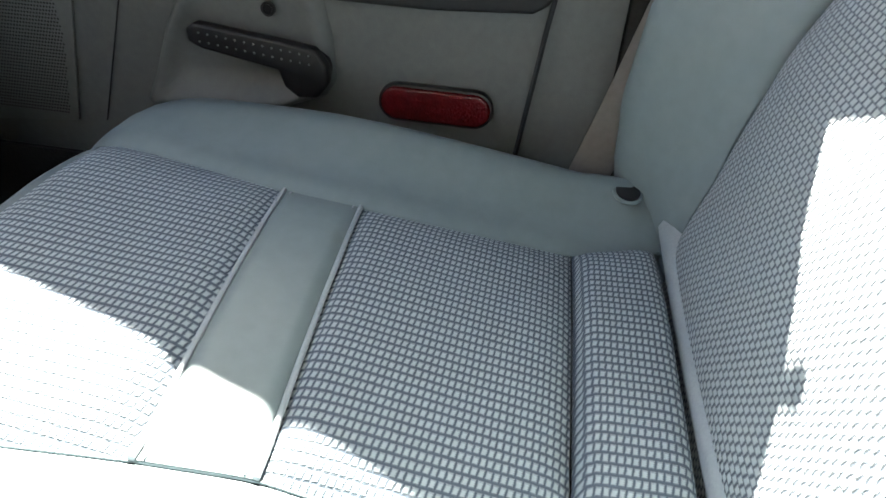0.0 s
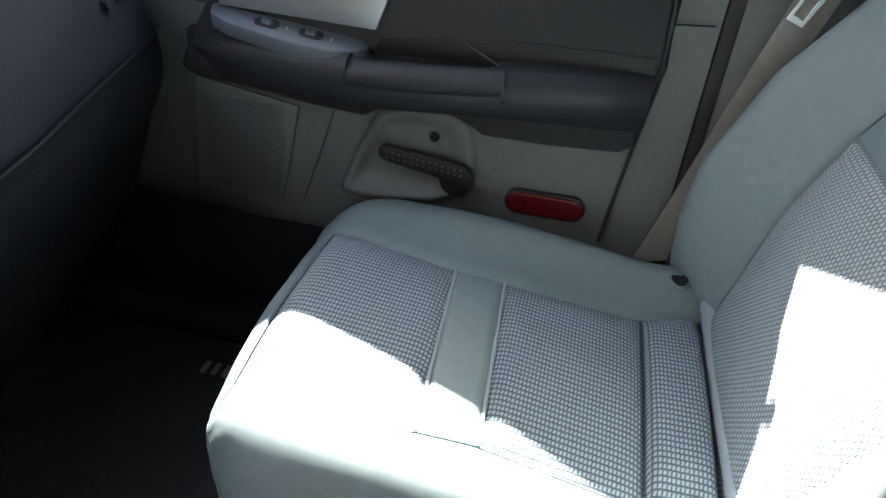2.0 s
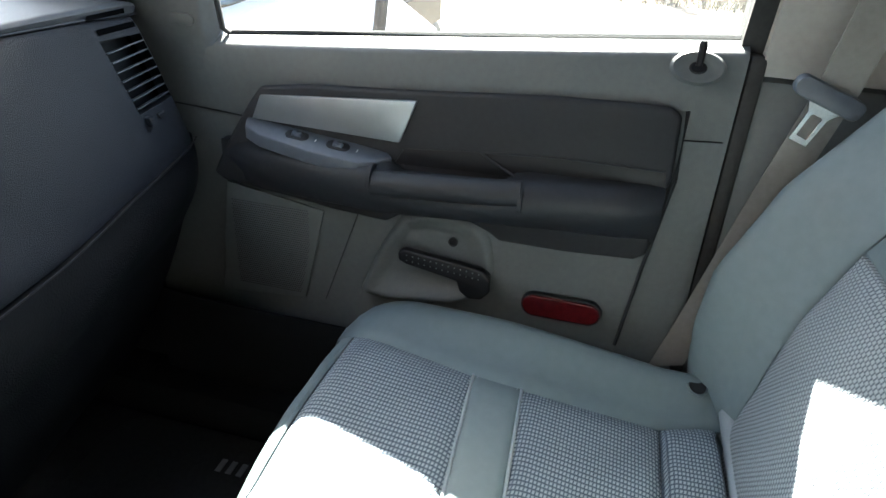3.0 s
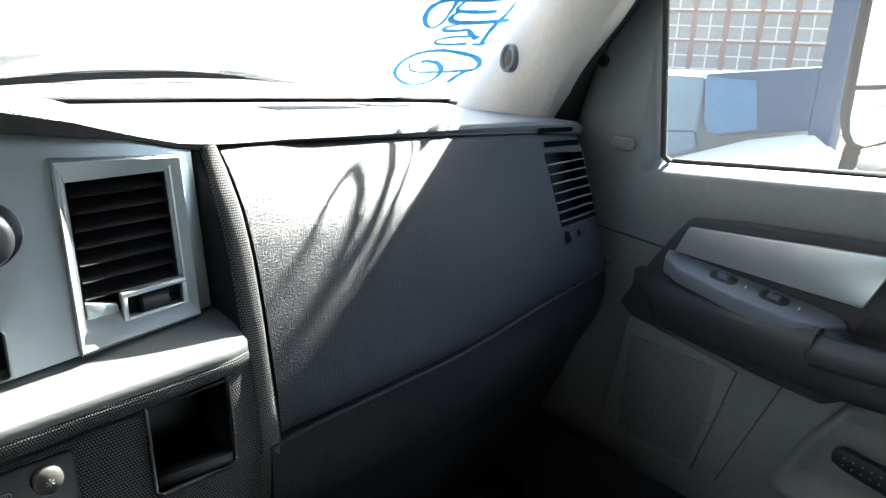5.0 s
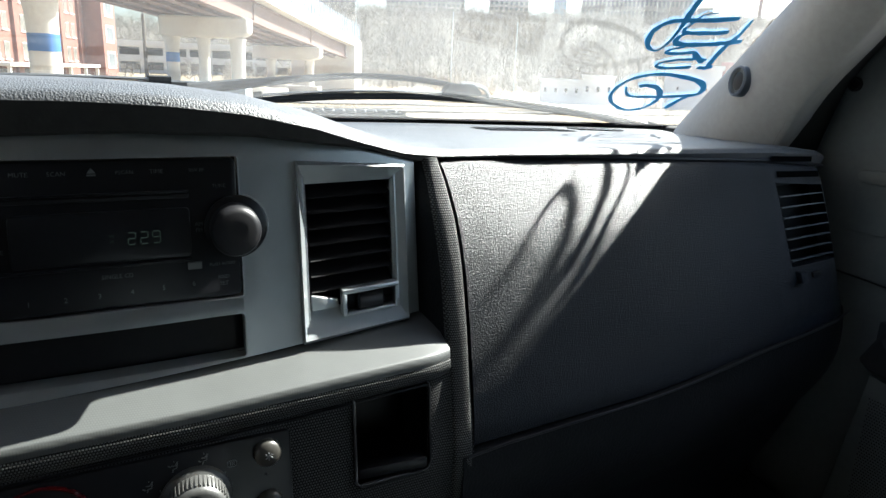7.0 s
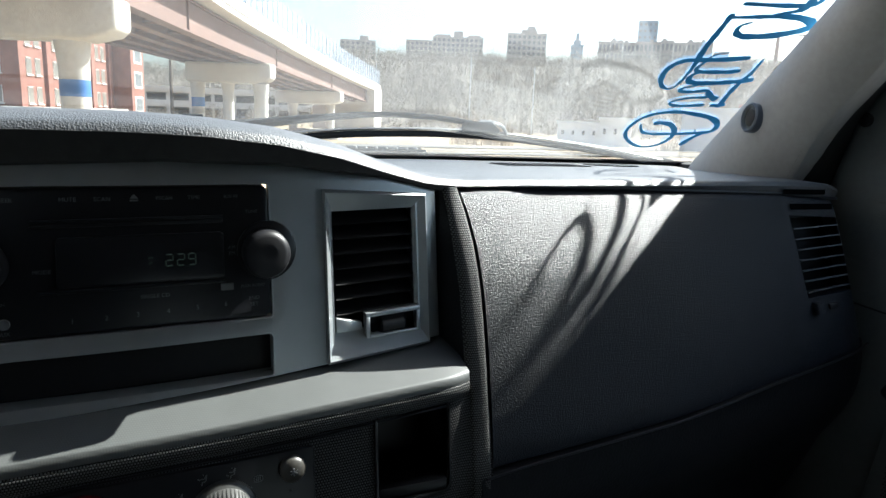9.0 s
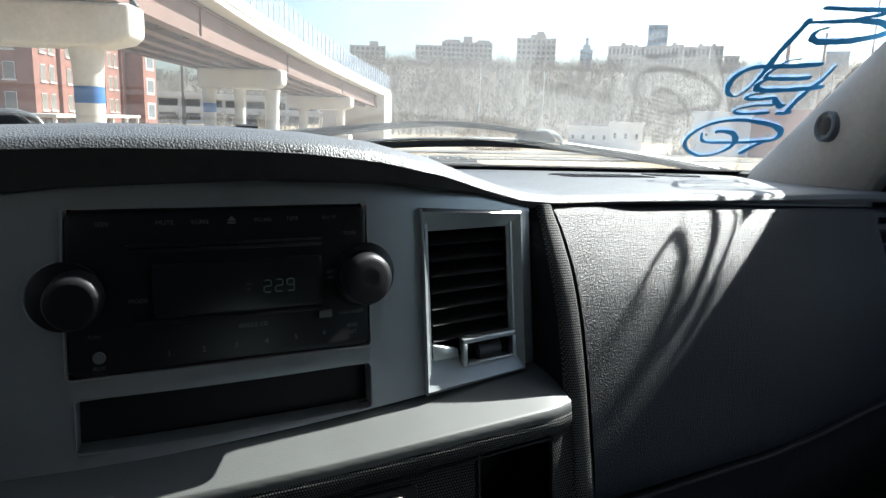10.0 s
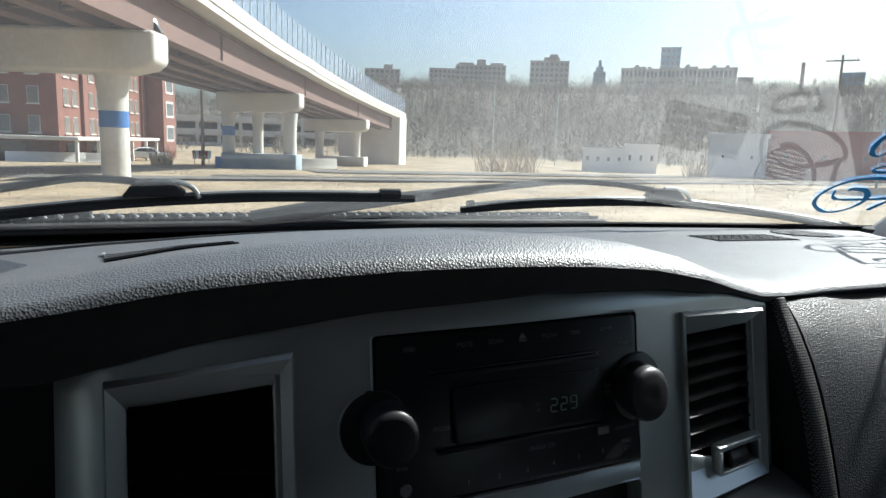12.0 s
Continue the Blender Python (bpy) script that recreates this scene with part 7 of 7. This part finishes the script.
    at = Matrix.Translation((p0 + p1) / 2) @ Matrix.Rotation(math.atan2(p1.y - p0.y, p1.x - p0.x), 4, "Z")
    bw, fh = (p1 - p0).length / 6, 9.5 / 6
    spots = [at @ Matrix.Translation(((k - 2.5) * bw, 0, -0.5 + (f + 0.5) * fh)) for f in range(6) for k in range(6)]
    hx, hz = bw * 0.68 * 0.6, fh * 0.68 * 0.62
    shared("upright_bar", box(-0.045, 0.045, -0.13, -0.081, -hz, hz), FRAMEPALE, w, spots)
    shared("cross_bar", box(-hx, hx, -0.14, -0.132, -0.04, 0.04), FRAMEPALE, w, spots)
    shared("sill", box(-hx - 0.06, hx + 0.06, -0.18, 0.02, -hz - 0.10, -hz), FRAMEPALE, w, spots)
    block("orange_building", 69.2, 76.0, 44, -0.5, 8.0, 10, ORANGE, "plain orange-red clad building", 1, 3, glass=WHITE, gap=0.1)
    w = block("white_warehouse", 76.2, 102.0, 62, -0.5, 14.0, 10, CLAD, "pale metal warehouse with a grey plinth across the lot", 1, 10, gap=0.22, glass=HAZEPANE)
    # a plinth of dock panels between posts
    p0, p1 = polar(76.2, 61.8), polar(102.0, 61.8)
    at = Matrix.Translation(((p0 + p1) / 2)) @ Matrix.Rotation(math.atan2(p1.y - p0.y, p1.x - p0.x), 4, "Z")
    n = 14
    wide = (p1 - p0).length / n
    shared("dock_panel", box(-wide * 0.46, wide * 0.46, -0.12, 0.1, -0.5, 2.0, 0.03), DAMP, w, [at @ Matrix.Translation(((k + 0.5 - n / 2) * wide, 0, 0)) for k in range(n)])
    shared("dock_post", box(-0.2, 0.2, -0.3, 0.1, -0.5, 3.6, 0.03), CLAD, w, [at @ Matrix.Translation(((k - n / 2) * wide, 0, 0)) for k in range(n + 1)])


PANEGREY = surface("grey window glass", (0.19, 0.19, 0.19), (0.28, 0.28, 0.275), 0.4, scale=0.6)
CLAD = surface("pale grey cladding", (0.50, 0.485, 0.455), (0.60, 0.585, 0.555), 0.7, scale=0.4)
BRICKPALE = surface("pale weathered brick", (0.20, 0.125, 0.110), (0.285, 0.195, 0.172), 0.9, scale=1.5)
ORANGE = surface("orange-red cladding", (0.46, 0.19, 0.12), (0.52, 0.23, 0.15), 0.8, scale=0.8)
skyline()


def pole(az, dist, top, r=0.14, arm=True, mat=None, label="weathered wooden utility pole"):
    p = polar(az, dist)
    g = ground_z(p.x, p.y)
    t = thing("utility_pole", (p.x, p.y, g), label, "pole", "poles")
    part("shaft", tube([(p.x, p.y, g - 0.3), (p.x, p.y, top)], [r, r * 0.7], 10), mat or WOOD, t)
    if arm:
        w = Vector((math.cos(radians(az)), -math.sin(radians(az)), 0))
        part("cross_arm", tube([Vector((p.x, p.y, top - 0.5)) - w * 1.3, Vector((p.x, p.y, top - 0.5)) + w * 1.3], 0.07, 6), mat or WOOD, t)
        for k in (-1.1, -0.5, 0.5, 1.1):
            q = Vector((p.x, p.y, top - 0.42)) + w * k
            part("insulator", tube([q, q + Vector((0, 0, 0.18))], 0.045, 6), WHITE, t)
    return t


pole(49.3, 70, 10.4)
pole(52.2, 40, 12.0, 0.06, False, ALU, "thin grey steel pole")
pole(-0.5, 60, 5.2, 0.16, False)
pole(86.4, 20, 6.5, 0.20, False)
pole(47.0, 326, 40.2, 1.0, False, BRICK, "far brick chimney stack")
for az, d, h in ((15.6, 90, 8), (23.5, 120, 12), (28.8, 110, 10)):
    pole(az, d, h, 0.08, False, ALU, "thin grey light pole")


def bare_trees():
    """Leafless woods on the bluff: thousands of thin tapering limbs and twigs."""
    rng = random.Random(7)
    verts, faces = [], []

    def stick(p, q, r):
        sx, sy = rng.uniform(-1, 1), rng.uniform(-1, 1)
        n = math.hypot(sx, sy) or 1
        s = Vector((sx / n * r, sy / n * r, 0.3 * r))
        k = len(verts)
        verts.extend((p - s, p + s, q))
        faces.append((k, k + 1, k + 2))
    for i in range(8000):
        az = rng.uniform(-5, 64)
        if az < 5 and i % 2:
            continue
        d = 125 + 190 * rng.random() ** 0.8
        p = polar(az, d)
        p.z = ground_z(p.x, p.y) - 0.3
        h = rng.uniform(3.5, 8.0) * (0.5 if d < 150 else 1)
        if d > 255:
            h *= 0.62
        if rng.random() < (0.10 if d > 285 else 0.05):
            h *= 1.8 if d > 285 else 1.4
        stick(p, p + Vector((0, 0, h)), 0.08)
        for k in range(26):
            t = rng.uniform(0.12, 0.95)
            a = rng.uniform(0, 6.3)
            l = h * rng.uniform(0.18, 0.42) * (1.15 - t * 0.5)
            o = p + Vector((0, 0, h * t))
            e = o + Vector((math.cos(a) * l, math.sin(a) * l, l * rng.uniform(0.35, 0.9)))
            stick(o, e, 0.04)
            for g in (0.45, 0.75):
                c = o.lerp(e, g)
                stick(c, c + Vector((math.cos(a + rng.uniform(-1.2, 1.2)) * l * 0.5, math.sin(a + rng.uniform(-1.2, 1.2)) * l * 0.5, l * rng.uniform(0.2, 0.6))), 0.028)
    me = bpy.data.meshes.new("bare_woods")
    me.from_pydata(verts, [], faces)
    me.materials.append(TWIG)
    tagged(new("bare_woods", me), "leafless grey-brown woods on the bluff", "woods", kind="stuff")


bare_trees()


def dry_grass(name, count, spread, height, mat, label, seed):
    """Dead grass: many bent blades in drifts; spread and height give a blade's place and length."""
    rng = random.Random(seed)
    verts, faces = [], []
    for i in range(count):
        x, y = spread(rng)
        if noise.noise(Vector((x * 0.22, y * 0.16, 0.0))) < rng.uniform(-0.35, 0.25):
            continue
        p = Vector((x, y, ground_z(x, y) - 0.02))
        h = height(rng, x, y)
        a = rng.uniform(0, 6.3)
        s = Vector((math.cos(a), math.sin(a), 0)) * min(h * 0.12, 0.012)
        e = p + Vector((rng.uniform(-0.6, 0.6) * h, rng.uniform(-0.6, 0.6) * h, h))
        k = len(verts)
        verts.extend((p - s, p + s, e))
        faces.append((k, k + 1, k + 2))
    me = bpy.data.meshes.new(name)
    me.from_pydata(verts, [], faces)
    me.materials.append(mat)
    tagged(new(name, me), label, "grass", kind="stuff")


STRAW = surface("dead straw", (0.28, 0.215, 0.135), (0.44, 0.35, 0.235), 0.9, scale=0.6)
# straw greyed to put the haze over the side lot into its colour
HAZE_STRAW = surface("grey straw, dulled for haze", (0.115, 0.105, 0.082), (0.205, 0.187, 0.150), 0.95, scale=0.6)
dry_grass("dry_grass", 30000, lambda r: (r.uniform(-9, 30), 6 + 44 * r.random() ** 1.3), lambda r, x, y: r.uniform(0.03, 0.09) * (1 + y * 0.012), STRAW, "matted dead straw-coloured grass on the lot", 11)
dry_grass("tall_grass", 45000, lambda r: (13 + 24 * r.random() ** 1.4, r.uniform(-9, 9)), lambda r, x, y: r.uniform(0.06, 0.24) * (1 + noise.noise(Vector((x * 0.5, y * 0.35, 3.0)))), HAZE_STRAW, "tall dead grass beside the lot, dulled for haze", 12)


def brush(az, dist, h, seed):
    rng = random.Random(seed)
    p = polar(az, dist)
    p.z = ground_z(p.x, p.y)
    t = thing("brush", p, "bare tangled brush at the lot's edge", "bush", "brush clumps")
    b = bmesh.new()
    for i in range(90):
        a, l = rng.uniform(0, 6.3), h * rng.uniform(0.4, 1.0)
        lean = rng.uniform(0.1, 0.7)
        o = p + Vector((rng.uniform(-1, 1) * h * 0.4, rng.uniform(-1, 1) * h * 0.4, -0.1))
        e = o + Vector((math.cos(a) * l * lean, math.sin(a) * l * lean, l))
        merge(b, tube([o, o.lerp(e, 0.5) + Vector((rng.uniform(-0.1, 0.1), rng.uniform(-0.1, 0.1), 0)), e], [0.03, 0.02, 0.006], 3, ends=False))
    part("stems", b, STRAW, t)


for i, (az, d, h) in enumerate(((23.5, 60, 3.4), (26.0, 62, 3.0), (-3.6, 56, 1.9), (40, 58, 2.0))):
    brush(az, d, h, 20 + i)


def parked_car(at, turn, mat, label, pick=False):
    """A parked vehicle: body, cabin glass, four wheels."""
    c = thing("parked_pickup" if pick else "parked_car", at, label, "car", "parked cars")
    m = Matrix.Translation(at) @ Matrix.Rotation(radians(turn), 4, "Z")
    side = [(-2.3, 0.45), (-2.3, 0.95), (-1.9, 1.0), (-1.3, 1.05), (-0.7, 1.45), (0.6, 1.48), (1.2, 1.05), (2.2, 0.92), (2.3, 0.45)] if not pick else [(-2.8, 0.55), (-2.8, 1.28), (-0.6, 1.28), (-0.5, 1.85), (0.8, 1.85), (1.3, 1.30), (2.7, 1.2), (2.8, 0.55)]
    part("body", moved(prism(side, "y", -0.92, 0.92, 0.06, 2), m), mat, c)
    glass = [(-1.15, 1.07), (-0.65, 1.40), (0.55, 1.42), (1.05, 1.07)] if not pick else [(-0.42, 1.32), (-0.38, 1.76), (0.75, 1.76), (1.1, 1.34)]
    part("window", moved(prism(glass, "y", -0.93, 0.93, 0.01), m), WINDOW, c)
    for x in ((-1.4, 1.4) if not pick else (-1.7, 1.8)):
        for y in (-0.85, 0.85):
            w = part("wheel", moved(lathe([(0.2, -0.11), (0.34, -0.10), (0.34, 0.10), (0.2, 0.11)], 20), m @ Matrix.Translation((x, y, 0.34)) @ Matrix.Rotation(radians(90), 4, "X")), RUBBER, c)
            part("rim", moved(lathe([(0.03, -0.118), (0.19, -0.114), (0.2, 0.114), (0.03, 0.118)], 16), m @ Matrix.Translation((x, y, 0.34)) @ Matrix.Rotation(radians(90), 4, "X")), ALU, w)
    return c


def service_truck():
    """A blue steel utility body parked alongside: low hood, higher bin and an upright corner post."""
    t = thing("utility_truck", (4.8, 2.4, 0.0), "blue steel utility truck with an upright corner post", "truck")
    bin_side = [(2.25, 1.415), (1.60, 1.484), (1.60, 1.14), (1.87, 1.090), (2.12, 1.045), (2.19, 1.060), (2.225, 1.12)]
    part("bin", prism(bin_side, "x", 4.0, 5.8, 0.015, 2), BLUE_DEEP, t, "deep blue steel bin")
    part("panel", prism([(2.245, 1.395), (1.93, 1.39), (1.875, 1.115), (2.125, 1.060), (2.18, 1.070), (2.215, 1.13)], "x", 3.984, 4.01, 0.006, 2), BLUE_LIGHT, t, "lighter blue side panel")
    part("hood", bevel(prism([(2.262, 1.395), (2.95, 1.380), (2.95, 0.78), (2.50, 0.845), (2.262, 0.95)], "x", 4.0, 5.8), 0.02, 3), BLUE_PALE, t, "pale blue-grey hood")
    # white slab stands for the sun on top of the hood
    part("hood_lit_top", box(4.0, 5.7, 2.28, 2.88, 1.388, 1.418, 0.008), WHITE, t)
    part("panel_line", tube([(3.998, 2.60, 1.030), (3.998, 2.285, 1.057), (3.998, 2.262, 1.045), (3.998, 2.236, 0.958)], 0.006, 6), BLUE_DEEP, t)
    # made-up white sheet, standing for the glaring sunlit ground below the truck
    glare_edge = [(2.95, 0.70), (2.50, 0.835), (1.94, 1.045), (1.57, 1.13), (1.44, 1.04), (1.10, 0.82)]
    part("glare_sheet", sheet(lambda u, v: (4.02 - 0.80 * v, lerp(1.10, 2.95, u), along(sorted(glare_edge), lerp(1.10, 2.95, u)) - 0.22 * v), 20, 4, 0.03, (0, 0, -1)), WHITE, t, "made-up white sheet for the glaring ground")
    part("corner_post", box(4.0, 4.13, 1.48, 1.60, 0.95, 3.1, 0.01), BLUE_DEEP, t, "upright blue corner post")
    part("frame", box(4.2, 5.6, 1.5, 2.9, 0.62, 0.86), BLACK, t)
    for y in (1.85, 2.62):
        for x in (4.25, 5.55):
            w = part("wheel", moved(lathe([(0.2, -0.11), (0.38, -0.10), (0.38, 0.10), (0.2, 0.11)], 20), Matrix.Translation((x, y, 0.38)) @ Matrix.Rotation(radians(90), 4, "Y")), RUBBER, t)
            part("rim", moved(lathe([(0.03, -0.118), (0.19, -0.114), (0.2, 0.114), (0.03, 0.118)], 16), Matrix.Translation((x, y, 0.38)) @ Matrix.Rotation(radians(90), 4, "Y")), ALU, w)


BLUE_LIGHT = surface("lighter blue paint", (0.014, 0.100, 0.225), (0.020, 0.118, 0.250), 0.5, spec=0.2)
BLUE_DEEP = surface("deep blue steel paint", (0.004, 0.036, 0.100), (0.006, 0.044, 0.116), 0.6, spec=0.15)
BLUE_PALE = surface("pale blue paint", (0.075, 0.150, 0.225), (0.090, 0.170, 0.250), 0.6, spec=0.2)
service_truck()
p = polar(-14.1, 70)
parked_car((p.x, p.y, ground_z(p.x, p.y)), 15, REDWALL, "small red parked car by the warehouse")
p = polar(-4.7, 76)
parked_car((p.x, p.y, ground_z(p.x, p.y)), 10, WHITE, "white parked car by the warehouse")


def barrier(az, dist, turn, mat, label):
    p = polar(az, dist)
    g = ground_z(p.x, p.y)
    m = Matrix.Translation((p.x, p.y, g)) @ Matrix.Rotation(radians(turn), 4, "Z")
    return tagged(part("jersey_barrier", moved(prism([(-0.3, 0), (-0.3, 0.08), (-0.15, 0.3), (-0.1, 0.82), (0.1, 0.82), (0.15, 0.3), (0.3, 0.08), (0.3, 0)], "x", -1.5, 1.5, 0.02), m), mat), label, "barrier", "barriers")


for az in (-12.6, -10.0, -7.5):
    barrier(az, 64, 10, WHITE, "white painted jersey barrier by the dock")


def barricade():
    """A small striped road barricade on two splayed frames."""
    q = polar(-0.6, 62)
    q.z = ground_z(q.x, q.y)
    t = thing("road_barricade", q, "small red and white striped road barricade", "barricade")
    for k in range(6):
        part("stripe", moved(box(-0.75 + k * 0.25, -0.5 + k * 0.25, -0.02, 0.02, 0.55, 1.25), Matrix.Translation(q)), REDWALL if k % 2 == 0 else WHITE, t)
    for x in (-0.6, 0.6):
        for e in (-0.3, 0.3):
            part("leg", moved(tube([(x, e, 0), (x, 0.03 if e > 0 else -0.03, 1.2)], 0.03, 6), Matrix.Translation(q)), ALU, t)


barricade()
for i in range(4):
    barrier(2.0 + i * 2.2, 52, 14, BLUEBAND if i < 2 else CONCRETE, "painted concrete jersey barrier" if i < 2 else "pale concrete jersey barrier")
